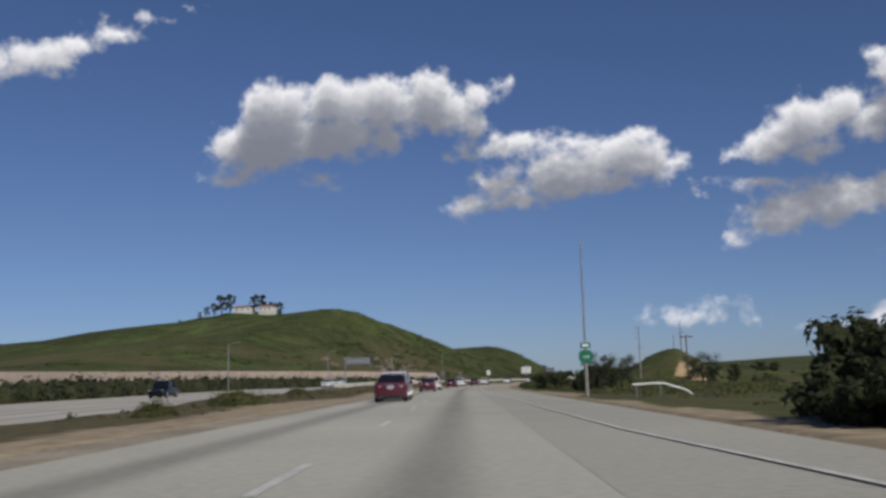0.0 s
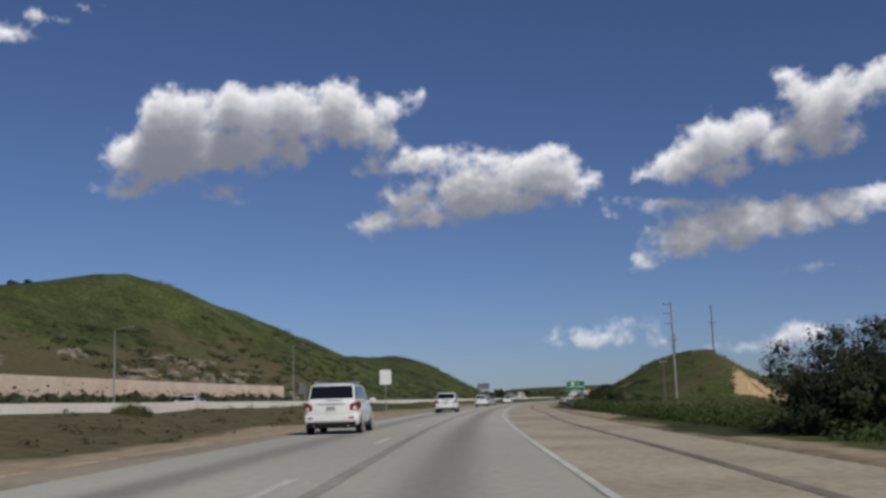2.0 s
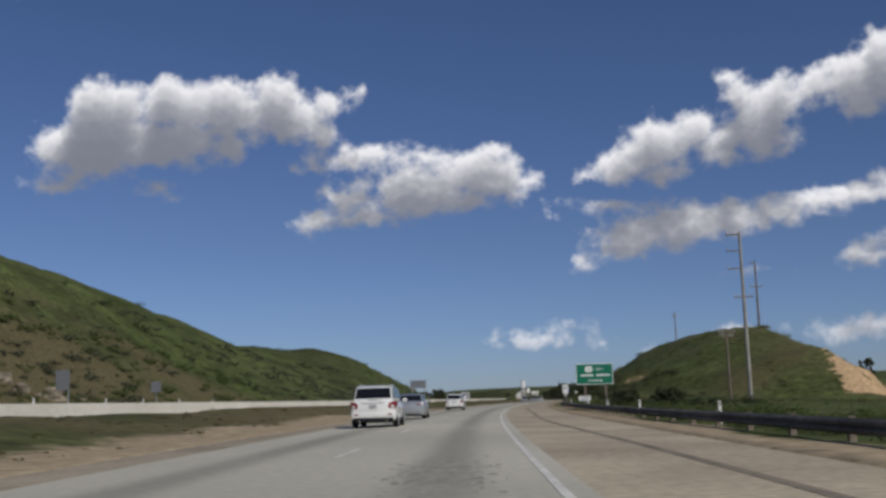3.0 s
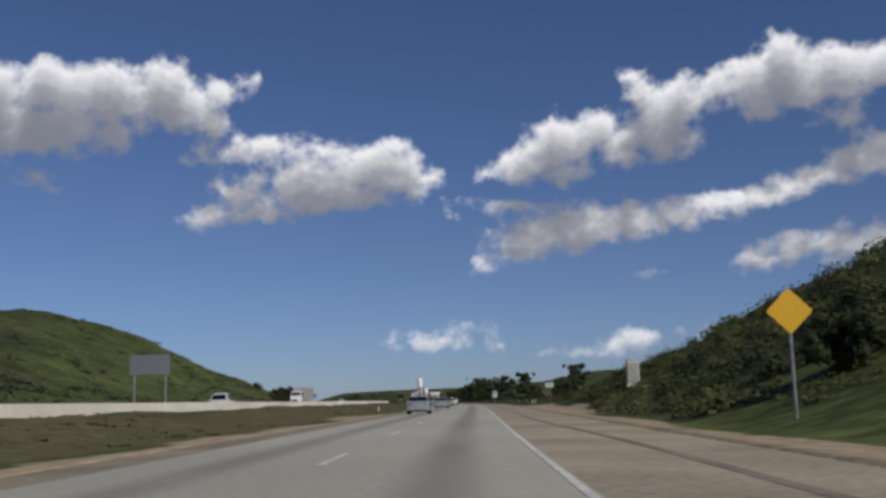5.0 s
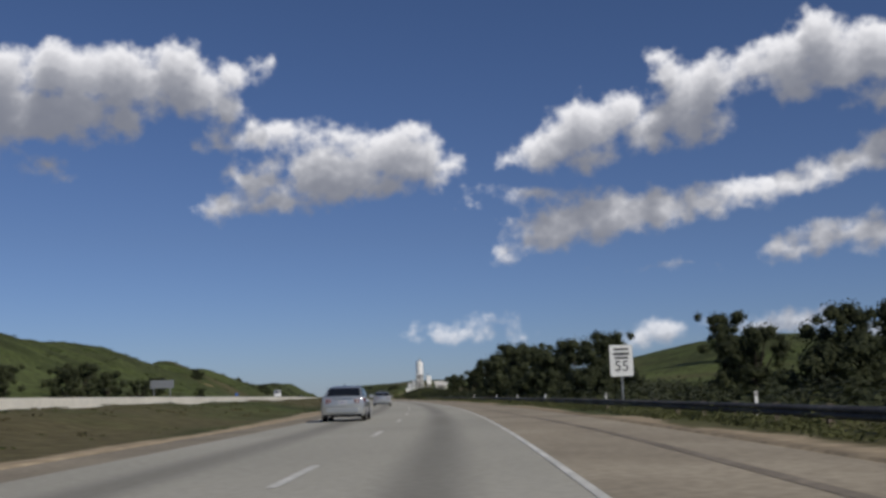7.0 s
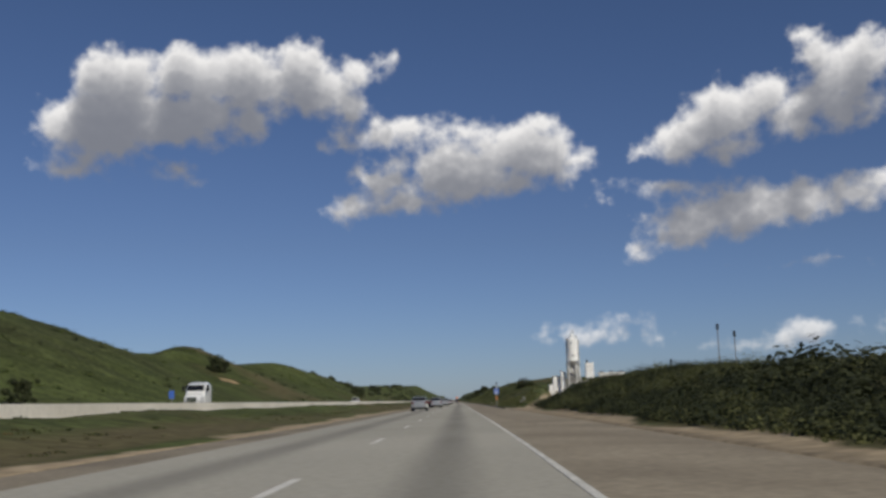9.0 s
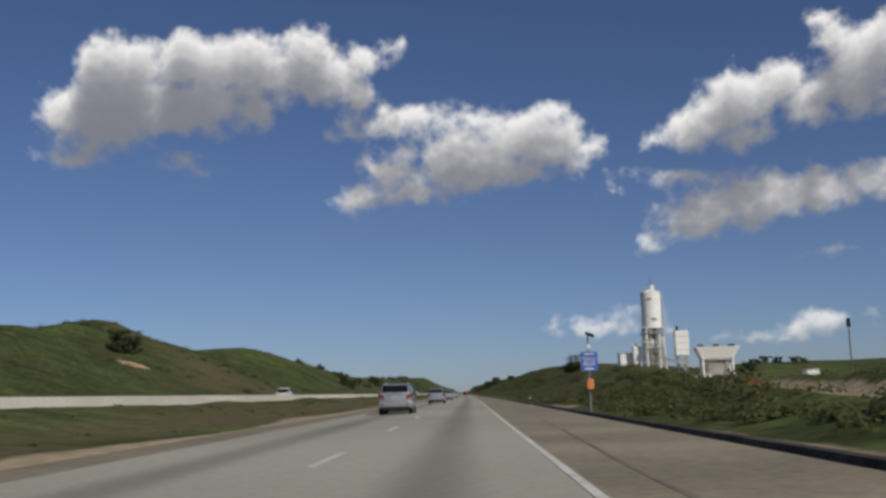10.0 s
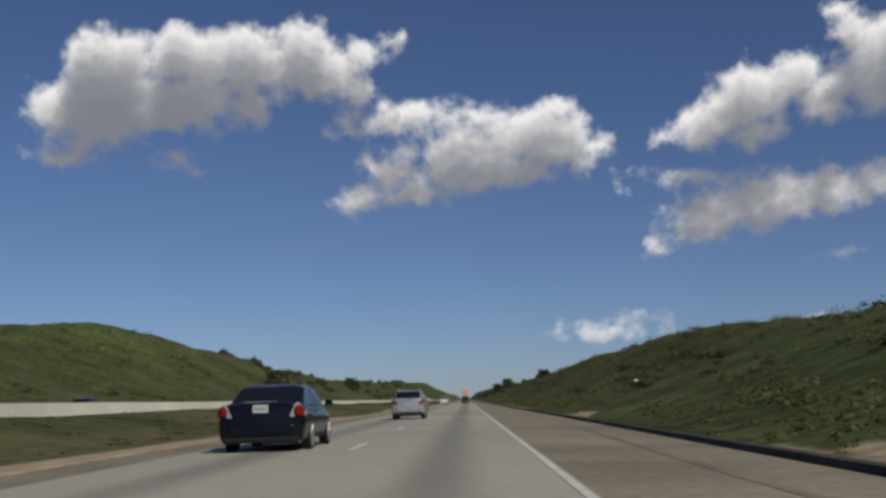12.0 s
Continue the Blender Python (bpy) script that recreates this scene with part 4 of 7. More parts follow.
def dress_rear(base, L, W, lamp, plate_z, low_trim, clear=False, strip_w=0.5, plate_ink=True):
    """Tail lights, number plate, lower bumper, exhausts."""
    y = -L / 2
    for side in (1, -1):
        light = tail_light(base, side, L, W, lamp[0], M["lamp_clear"] if clear else M["tail_red"], "tail_light", "clear-edged red tail light" if clear else "red tail light")
        tail_light(light, side, L, W, lamp[1], M["tail_red"] if clear else M["lamp_clear"], "lens", out=0.052 if clear else 0.034)
    plate = part("number_plate", box(bmesh.new(), (0.33, 0.02, 0.17), (0, y - 0.012, plate_z)), M["plate"], base, "white number plate with a plain dark bar")
    part("plate_bar", box(bmesh.new(), (0.24, 0.02, 0.05), (0, y - 0.016, plate_z)), M["plate_ink"] if plate_ink else M["sign_back"], plate)
    bm = box(bmesh.new(), (W * 0.86, 0.16, low_trim[1] - low_trim[0]), (0, y + 0.07, (low_trim[0] + low_trim[1]) / 2), 0.04)
    part("bumper", bm, M["trim"], base, "black lower bumper")
    part("tailgate_strip", box(bmesh.new(), (W * strip_w, 0.04, 0.03), (0, y - 0.006, plate_z + 0.15), 0.01), M["chrome"], base, "bright strip over the plate")
    part("tailgate_seam", box(bmesh.new(), (W * 0.70, 0.02, 0.012), (0, y - 0.002, low_trim[1] + 0.22), 0.003), M["trim"], base, "dark seam below the boot lid")
    for side in () if clear else (1, -1):
        part("exhaust", tube(bmesh.new(), (side * W * 0.30, y - 0.02, low_trim[0] + 0.03), (side * W * 0.30, y + 0.2, low_trim[0] + 0.03), 0.035), M["chrome"], base)


def dress_all(base, L, W, belt, wheels, r, rim, mirror_y, colour):
    hw = W / 2
    for side in (1, -1):
        for y in wheels:
            part("wheel_arch", tube(bmesh.new(), (side * (hw - 0.12), y, r + 0.01), (side * (hw - 0.014), y, r + 0.01), r + 0.035, sides=28), M["trim"], base)
            make_wheel(base, side * (hw - 0.115), y, r, 0.22, rim)
        part("mirror", box(bmesh.new(), (0.20, 0.10, 0.14), (side * (hw + 0.10), mirror_y, belt + 0.06), 0.035), colour, base)
        part("headlight", box(bmesh.new(), (0.32, 0.10, 0.14), (side * hw * 0.70, L / 2 - 0.10, belt - 0.28), 0.03), M["lamp_clear"], base, "clear headlight")
        part("door_handle", box(bmesh.new(), (0.03, 0.18, 0.03), (side * (hw + 0.008), -0.25, belt - 0.14), 0.01), M["chrome"], base)
        part("sill", box(bmesh.new(), (0.05, L * 0.42, 0.09), (side * (hw - 0.03), 0, 0.30), 0.015), M["trim"], base)
    part("grille", box(bmesh.new(), (W * 0.42, 0.06, 0.20), (0, L / 2 - 0.03, belt - 0.32), 0.02), M["trim"], base)
    part("underbody", box(bmesh.new(), (W * 0.78, L * 0.9, 0.12), (0, 0, 0.27), 0.02), M["trim"], base)


SEDAN = ((0.0, 0.88, 0.28, 0.97), (0.006, 0.94, 0.25, 1.01), (0.02, 0.975, 0.23, 1.03), (0.06, 0.99, 0.22, 1.04), (0.17, 1.0, 0.24, 1.02), (0.32, 1.0, 0.24, 0.97), (0.66, 1.0, 0.24, 0.95), (0.76, 0.99, 0.25, 0.92),
         (0.92, 0.93, 0.27, 0.80), (0.98, 0.82, 0.30, 0.70), (1.0, 0.70, 0.36, 0.60))
SEDAN_DECK = (0.09, 0.30, 0.55, 0.76)
WAGON = ((0.0, 0.82, 0.40, 1.04), (0.006, 0.89, 0.34, 1.07), (0.02, 0.95, 0.31, 1.08), (0.06, 0.985, 0.30, 1.08), (0.2, 1.0, 0.30, 1.08), (0.5, 1.0, 0.30, 1.06), (0.70, 1.0, 0.31, 1.04), (0.80, 0.99, 0.33, 1.02),
         (0.94, 0.94, 0.36, 0.94), (0.985, 0.84, 0.40, 0.84), (1.0, 0.74, 0.46, 0.72))
WAGON_DECK = (0.014, 0.095, 0.58, 0.76)
PICKUP_DECK = (0.40, 0.43, 0.60, 0.72)


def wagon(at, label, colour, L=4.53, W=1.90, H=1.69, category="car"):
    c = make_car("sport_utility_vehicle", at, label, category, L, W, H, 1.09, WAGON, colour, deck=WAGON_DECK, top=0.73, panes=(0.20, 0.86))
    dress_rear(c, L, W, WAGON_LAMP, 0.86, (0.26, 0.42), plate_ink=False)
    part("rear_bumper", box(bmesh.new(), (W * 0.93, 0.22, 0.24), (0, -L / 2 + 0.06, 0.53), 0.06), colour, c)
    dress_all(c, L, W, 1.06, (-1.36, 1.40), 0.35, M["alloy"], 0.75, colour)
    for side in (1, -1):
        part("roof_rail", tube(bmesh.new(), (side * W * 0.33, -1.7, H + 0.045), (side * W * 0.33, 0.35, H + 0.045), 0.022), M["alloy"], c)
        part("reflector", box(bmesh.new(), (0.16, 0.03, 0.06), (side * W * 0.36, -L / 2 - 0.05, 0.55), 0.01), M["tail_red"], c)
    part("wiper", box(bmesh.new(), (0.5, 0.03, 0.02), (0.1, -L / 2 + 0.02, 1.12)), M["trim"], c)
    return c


def sedan(at, label, colour, L=4.75, W=1.85, H=1.46, taper="", name="sedan"):
    c = make_car(name, at, label, "car", L, W, H, 0.97, SEDAN, colour, deck=SEDAN_DECK, top=0.68)
    dress_rear(c, L, W, CLEAR_LAMP if taper else SEDAN_LAMP, 0.93 if taper else 0.80, (0.20, 0.34), bool(taper), 0.36 if taper else 0.5, not taper)
    part("rear_bumper", box(bmesh.new(), (W * 0.74, 0.06, 0.20), (0, -L / 2 - 0.004, 0.47), 0.028), colour, c)
    dress_all(c, L, W, 0.97, (-1.33, 1.40), 0.325, M["alloy"], 0.72, colour)
    part("aerial", box(bmesh.new(), (0.04, 0.14, 0.07), (0, -0.95, H + 0.05), 0.02), M["trim"], c)
    return c


def pickup(at, label, colour, L=5.6, W=1.95, H=1.85):
    c = make_car("pickup_truck", at, label, "pickup truck", L, W, H, 1.12, WAGON, colour, deck=PICKUP_DECK)
    dress_rear(c, L, W, WAGON_LAMP, 0.62, (0.36, 0.52))
    dress_all(c, L, W, 1.10, (-1.75, 1.75), 0.38, M["alloy"], 1.0, colour)
    part("load_bed", box(bmesh.new(), (W * 0.78, L * 0.36, 0.04), (0, -L * 0.30, 1.12), 0.01), M["trim"], c, "black load bed liner")
    return c


def lorry(at, label, trailer):
    """A white cab with a sleeper, its wheels, and a box trailer behind it when wanted."""
    c = thing("lorry", at, label, "lorry", "traffic")
    bm = loft(bmesh.new(), [[(x, y, z) for x, z in ((w, 1.0), (w, top - 0.35), (w * 0.8, top), (-w * 0.8, top), (-w, top - 0.35), (-w, 1.0))]
                            for y, w, top in ((-2.3, 1.10, 3.2), (-1.0, 1.15, 3.35), (0.2, 1.12, 3.1), (0.75, 1.08, 2.3), (0.85, 1.0, 2.0), (2.0, 0.92, 1.9), (2.35, 0.85, 1.5))])
    part("cab", bm, M["car_white"], c)
    part("windscreen", quad_panel(bmesh.new(), [(0.95, 0.70, 2.32), (-0.95, 0.70, 2.32), (-0.92, 0.34, 2.95), (0.92, 0.34, 2.95)], 0.06), M["glass"], c)
    part("grille", box(bmesh.new(), (1.1, 0.08, 0.8), (0, 2.36, 1.2), 0.02), M["chrome"], c)
    part("bumper", box(bmesh.new(), (2.3, 0.3, 0.5), (0, 2.3, 0.65), 0.05), M["car_white"], c)
    part("chassis", box(bmesh.new(), (0.9, 6.4, 0.3), (0, -1.2, 0.9), 0.02), M["trim"], c)
    for side in (1, -1):
        part("side_window", quad_panel(bmesh.new(), [(side * 1.2, -0.5 * side - 0.2, 2.3), (side * 1.2, 0.5 * side - 0.2, 2.3), (side * 1.2, 0.5 * side - 0.2, 3.0), (side * 1.2, -0.5 * side - 0.2, 3.0)], 0.03), M["glass"], c)
        part("mirror", box(bmesh.new(), (0.25, 0.1, 0.6), (side * 1.4, 0.6, 2.6), 0.03), M["trim"], c)
        part("headlight", box(bmesh.new(), (0.4, 0.1, 0.2), (side * 0.75, 2.3, 1.1), 0.03), M["lamp_clear"], c)
        part("fuel_tank", tube(bmesh.new(), (side * 0.95, -0.4, 0.75), (side * 0.95, 0.7, 0.75), 0.3), M["chrome"], c)
        for y in ((1.6, -3.2, -4.4) + ((-13.2, -14.4) if trailer else ())):
            make_wheel(c, side * 1.05, y, 0.5, 0.35, M["alloy"])
    if trailer:
        part("trailer", box(bmesh.new(), (2.55, 13.0, 2.75), (0, -10.1, 2.65), 0.04), M["trailer_grey"], c, "plain grey box trailer")
        part("trailer_frame", box(bmesh.new(), (1.2, 12.6, 0.25), (0, -9.8, 1.12), 0.02), M["trim"], c)
    return c


# the carriageway ahead; added repeats of the same white, maroon, silver and navy cars
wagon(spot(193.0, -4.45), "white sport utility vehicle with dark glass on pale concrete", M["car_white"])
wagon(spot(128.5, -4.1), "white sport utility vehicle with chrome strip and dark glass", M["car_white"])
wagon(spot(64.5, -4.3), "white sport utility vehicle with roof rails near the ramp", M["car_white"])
sedan(spot(57.4, -4.0), "dark maroon saloon car passing the ramp", M["car_maroon"], 4.4, 1.8, 1.5)
for s, l, where in ((113.8, -4.1, "before a wide bend"), (169.3, -4.1, "in the wide bend"), (224.6, -4.2, "below a rocky hillside")):
    sedan(spot(s, l), "dark maroon saloon car " + where, M["car_maroon"], 4.4, 1.75, 1.46)
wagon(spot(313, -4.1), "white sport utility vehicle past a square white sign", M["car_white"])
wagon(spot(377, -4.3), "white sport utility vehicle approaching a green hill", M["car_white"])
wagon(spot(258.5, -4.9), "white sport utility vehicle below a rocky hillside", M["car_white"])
sedan(spot(322, -4.6), "dark maroon saloon car on pale concrete", M["car_maroon"], 4.5, 1.8, 1.5)
sedan(spot(395.3, -4.4), "silver saloon car with alloy wheels by the median", M["car_silver"], 4.6, 1.86, 1.47)
sedan(spot(699, -4.6), "silver saloon car beside the dry median", M["car_silver"], 4.6, 1.86, 1.47)
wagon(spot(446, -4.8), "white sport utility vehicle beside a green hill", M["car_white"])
sedan(spot(763.5, -4.5), "silver saloon car beside a guard rail", M["car_silver"], 4.6, 1.86, 1.47)
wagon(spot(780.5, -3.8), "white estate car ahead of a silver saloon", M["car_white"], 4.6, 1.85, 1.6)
sedan(spot(822, -4.5), "silver saloon car before a speed limit sign", M["car_silver"], 4.6, 1.86, 1.47)
wagon(spot(1114.5, -4.6), "silver hatchback car on the straight road", M["car_silver"], 4.3, 1.8, 1.55)
for s, l, where in ((1166.3, -3.9, "ahead of the cement plant"), (1224.5, -3.7, "below the long bank"), (1280, -3.6, "before a sandy cut"), (1335.5, -3.5, "beside a green median"), (1391, -3.3, "near a far crossing")):
    wagon(spot(s, l), "silver hatchback car " + where, M["car_silver"], 4.3, 1.8, 1.6)
sedan(spot(1174, -4.5), "navy blue saloon car passing the cement plant", M["car_navy"], 4.83, 1.9, 1.46, "up")
sedan(spot(1294.6, -4.2), "navy blue saloon car on the long straight", M["car_navy"], 4.83, 1.9, 1.46, "up")
sedan(spot(1233.3, -3.94), "navy blue saloon car below a grassy bank", M["car_navy"], 4.83, 1.9, 1.44, "up")
_c = pickup(spot(1590, -0.6), "dark work truck with an orange diamond sign", M["car_maroon"])
_p = part("sign_panel", box(bmesh.new(), (1.2, 0.05, 1.2), (0, -1.0, 2.75), 0.02, (0, 45, 0)), M["orange"], _c, "orange diamond sign panel")
part("sign_post", box(bmesh.new(), (0.1, 0.1, 1.2), (0, -0.94, 1.55)), M["trim"], _c)
sedan(spot(640.1, -4.65), "silver saloon car with dark rear glass", M["car_silver"], 4.6, 1.86, 1.47)
sedan(spot(1356.5, -4.45), "navy blue saloon car with clear-edged red tail lights", M["car_navy"], 4.83, 1.9, 1.46, "up")
sedan(spot(888, -4.6), "silver saloon car passing dark oaks", M["car_silver"], 4.6, 1.86, 1.47)
wagon(spot(1444, -5.2), "silver hatchback car far ahead", M["car_silver"], 4.3, 1.8, 1.55)
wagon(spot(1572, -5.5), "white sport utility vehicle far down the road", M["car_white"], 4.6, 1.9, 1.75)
# oncoming
opp = lambda s, l: spot(s, l, opposite_level(s) + 0.03, 180)
pickup(opp(112, -33), "dark blue pickup truck in the oncoming lanes", M["car_navy"])
sedan(opp(185, -28), "white saloon car in the oncoming lanes", M["car_white"])
wagon(opp(232, -36), "white estate car in the oncoming lanes", M["car_white"], 4.5, 1.85, 1.6)
sedan(opp(312, -27), "white saloon car beyond the barrier", M["car_white"])
pickup(opp(664, -27), "white pickup truck beyond the barrier", M["car_white"])
lorry(opp(766, -36), "white lorry cab with a plain grey box trailer", True)
lorry(opp(1116, -30), "white lorry cab without a trailer", False)
pickup(opp(1254, -26), "white pickup truck passing a grassy hill", M["car_white"])
sedan(opp(1420, -33), "dark saloon car beyond the barrier", M["car_black"])

# ---- roadside furniture ----
def lettering(name, text, size, at, mat, parent, turn=(90, 0, 0)):
    """Words in the built-in font, as a flat mesh part; at is the middle of the line, in real metres."""
    cu = bpy.data.curves.new(name, "FONT")
    cu.body, cu.size, cu.align_x, cu.align_y, cu.extrude = text, size * K, "CENTER", "CENTER", 0.004 * K
    tmp = new("tmp", cu)
    me = bpy.data.meshes.new_from_object(tmp.evaluated_get(bpy.context.evaluated_depsgraph_get()))
    bpy.data.objects.remove(tmp)
    me.materials.clear()
    me.materials.append(mat)
    ob = new(name, me)
    ob.parent = parent
    ob.matrix_basis = pose(*(c * K for c in at), *turn)
    return ob


def rounded_panel(w, h, d, r, at=(0, 0, 0)):
    bm = bmesh.new()
    pts = []
    for cx, cz, a0 in ((w / 2 - r, h / 2 - r, 0), (-w / 2 + r, h / 2 - r, 90), (-w / 2 + r, -h / 2 + r, 180), (w / 2 - r, -h / 2 + r, 270)):
        pts += [(cx + r * math.cos(radians(a0 + k * 22.5)), cz + r * math.sin(radians(a0 + k * 22.5))) for k in range(5)]
    f, b = [bm.verts.new((x, -d / 2, z)) for x, z in pts], [bm.verts.new((x, d / 2, z)) for x, z in pts]
    bm.faces.new(f)
    bm.faces.new(list(reversed(b)))
    for k in range(len(pts)):
        bm.faces.new((f[k], b[k], b[(k + 1) % len(pts)], f[(k + 1) % len(pts)]))
    bmesh.ops.recalc_face_normals(bm, faces=bm.faces)
    bmesh.ops.translate(bm, vec=at, verts=bm.verts)
    return bm


def road_sign(name, s, l, w, h, top, face, label, posts=(0.0,), post_r=0.05, border=None, turn=0.0, post_mat=None, wood=False):
    """A flat sign on posts, facing drivers; top is its upper edge over the road. Returns the thing and its panel's middle height over its foot."""
    g = min(ground_at(s, l), top - h - 0.3)
    base = thing(name, spot(s, l, g, turn), label, "road sign")
    zc = top - h / 2 - g
    panel = part("panel", rounded_panel(w, h, 0.04, min(w, h) * 0.06, (0, 0, zc)), face, base)
    if border:
        bm = rounded_panel(w * 0.985, h * 0.985, 0.012, min(w, h) * 0.06, (0, -0.022, zc))
        part("border", bm, border, panel)
        part("field", rounded_panel(w * 0.955, h * 0.93, 0.012, min(w, h) * 0.05, (0, -0.028, zc)), face, panel)
    for x in posts:
        if wood:
            part("post", box(bmesh.new(), (post_r * 2, post_r * 2, zc + h / 2), (x, 0.03 + post_r, (zc + h / 2) / 2 - 0.05), 0.01), M["pole_wood"], base)
        else:
            part("post", tube(bmesh.new(), (x, 0.025 + post_r, -0.1), (x, 0.025 + post_r, zc + h * 0.45), post_r, sides=10), post_mat or M["galvanised"], base)
    return base, panel, zc


def bars(panel, rows, mat, y=-0.04):
    """Plain bars where writing cannot be read: rows of (x, z, width, height)."""
    for x, z, w, h in rows:
        part("bar", box(bmesh.new(), (w, 0.012, h), (x, y, z)), mat, panel)


# green freeway sign
_b, _p, _z = road_sign("freeway_sign", 438.5, 9.95, 3.75, 2.12, 4.35, M["sign_green"], "green freeway guide sign with white border on wooden posts", (-1.0, 1.1), 0.10, M["sign_white"], wood=True)
lettering("route_number", "118", 0.34, (-0.55, -0.05, _z + 0.50), M["sign_green"], _p)
part("route_shield", rounded_panel(0.80, 0.62, 0.014, 0.28, (-0.55, -0.036, _z + 0.50)), M["sign_white"], _p)
lettering("direction", "EAST", 0.34, (0.55, -0.04, _z + 0.48), M["sign_white"], _p)
bars(_p, ((-0.75, _z - 0.12, 1.25, 0.17), (0.85, _z - 0.12, 1.35, 0.17)), M["sign_white"])
lettering("word", "Freeway", 0.44, (0.1, -0.04, _z - 0.62), M["sign_white"], _p)
_b, _p, _z = road_sign("small_sign", 434, 8.6, 1.15, 0.45, 1.10, M["sign_white"], "low white rectangular sign on a short post", (0.0,), 0.06)
bars(_p, ((0, _z + 0.06, 0.8, 0.05), (0, _z - 0.08, 0.7, 0.05)), M["sign_back"])
# speed limit
_b, _p, _z = road_sign("speed_limit_sign", 827, 8.5, 1.12, 1.52, 3.15, M["sign_white"], "white speed limit sign with black figures", (0.0,), 0.05)
lettering("figures", "55", 0.72, (0.0, -0.03, _z - 0.28), M["ink"], _p)
bars(_p, ((0, _z + 0.55, 0.72, 0.10), (0, _z + 0.33, 0.80, 0.12), (0, _z + 0.14, 0.66, 0.10)), M["ink"], -0.022)
# green and white roadside sign on a thick post
_b, _p, _z = road_sign("adopted_road_sign", 698.5, 10.4, 1.08, 0.98, 3.44, M["sign_white"], "green and white roadside sign on a stout post", (0.0,), 0.075, turn=-3, post_mat=M["pole_wood"])
part("header", rounded_panel(1.12, 0.34, 0.02, 0.06, (0, -0.024, _z + 0.33)), M["sign_green"], _p)
part("hill_shape", rounded_panel(0.5, 0.18, 0.02, 0.08, (0, -0.036, _z + 0.44)), M["sign_back"], _p)
bars(_p, ((-0.2, _z + 0.02, 0.28, 0.16),), M["ink"], -0.026)
bars(_p, ((0.2, _z + 0.02, 0.33, 0.16),), M["sign_yellow"], -0.026)
bars(_p, ((0.0, _z - 0.22, 0.86, 0.05), (0, _z - 0.34, 0.7, 0.04)), M["sign_green"], -0.026)
part("lower_plate", rounded_panel(0.36, 0.36, 0.02, 0.04, (0, -0.03, _z - 0.70)), M["sign_green"], _b)
# white sign by the ramp
_b, _p, _z = road_sign("white_notice_sign", 139, 7.8, 1.25, 0.90, 2.72, M["sign_white"], "white notice sign with faint dark lines", (0.0,), 0.06, wood=True)
bars(_p, ((0, _z + 0.30, 0.95, 0.07), (0, _z + 0.02, 0.30, 0.10), (0, _z - 0.28, 0.85, 0.09)), M["sign_back"], -0.024)
# white panel standing in the median
road_sign("median_sign", 323, -10.9, 1.15, 1.42, 4.2, M["sign_white"], "plain white sign panel standing in the median", (0.0,), 0.05)
# white and yellow signs by the bend
_b, _p, _z = road_sign("white_sign", 495, 8.3, 0.85, 1.35, 3.0, M["sign_white"], "tall white sign with a dark emblem", (0.0,), 0.05)
bars(_p, ((0, _z + 0.2, 0.4, 0.3),), M["sign_back"], -0.024)
_b, _p, _z = road_sign("warning_sign", 583, 8.7, 0.9, 0.9, 3.6, M["sign_yellow"], "yellow diamond warning sign on a post", (0.0,), 0.05)
_p.matrix_basis = Matrix.Translation((0, 0, _z * K)) @ Matrix.Rotation(radians(45), 4, "Y") @ Matrix.Translation((0, 0, -_z * K))
road_sign("blue_sign", 540, 8.9, 0.6, 0.9, 3.0, M["sign_blue"], "small blue services sign on a post", (0.0,), 0.04)
# backs of the signs for oncoming traffic
road_sign("guide_sign", 697.5, -45.3, 5.7, 2.75, 8.6, M["sign_back"], "back of a grey guide sign on steel posts", (-2.2, 2.2), 0.13)
road_sign("guide_sign", 989, -46.7, 4.6, 1.6, 5.5, M["sign_back"], "back of a low grey guide sign on two posts", (-1.6, 1.6), 0.10)
road_sign("guide_sign", 452, -52.4, 1.7, 2.4, 6.0, M["sign_back"], "back of a small grey sign by the hill", (0.7,), 0.09)
road_sign("guide_sign", 478, -51.0, 1.5, 1.5, 5.0, M["sign_back"], "back of a grey square sign by the hill", (0.0,), 0.08)
_b, _p, _z = road_sign("blue_sign", 1168, -47.5, 0.9, 1.3, 4.0, M["sign_blue"], "blue services sign beside the oncoming lanes", (0.0,), 0.07)
# message board
_g = ground_at(271, -40.5)
_m = thing("message_board", spot(271, -40.2, _g), "grey overhead message board on a single steel post", "message board")
part("post", tube(bmesh.new(), (-3.4, 0, 0), (-3.4, 0, 8.2 - _g), 0.22, 0.18), M["galvanised"], _m)
part("board", box(bmesh.new(), (6.6, 0.7, 1.9), (0.1, 0, 7.2 - _g), 0.06), M["sign_back"], _m)
for k in range(3):
    part("frame_bar", box(bmesh.new(), (6.5, 0.08, 0.07), (0.1, -0.40, 6.5 - _g + 0.7 * k)), M["galvanised"], _m)
for k in range(6):
    part("vent_panel", box(bmesh.new(), (0.8, 0.06, 0.45), (-2.4 + k * 1.0, -0.38, 7.2 - _g), 0.02), M["plant_grey"], _m)
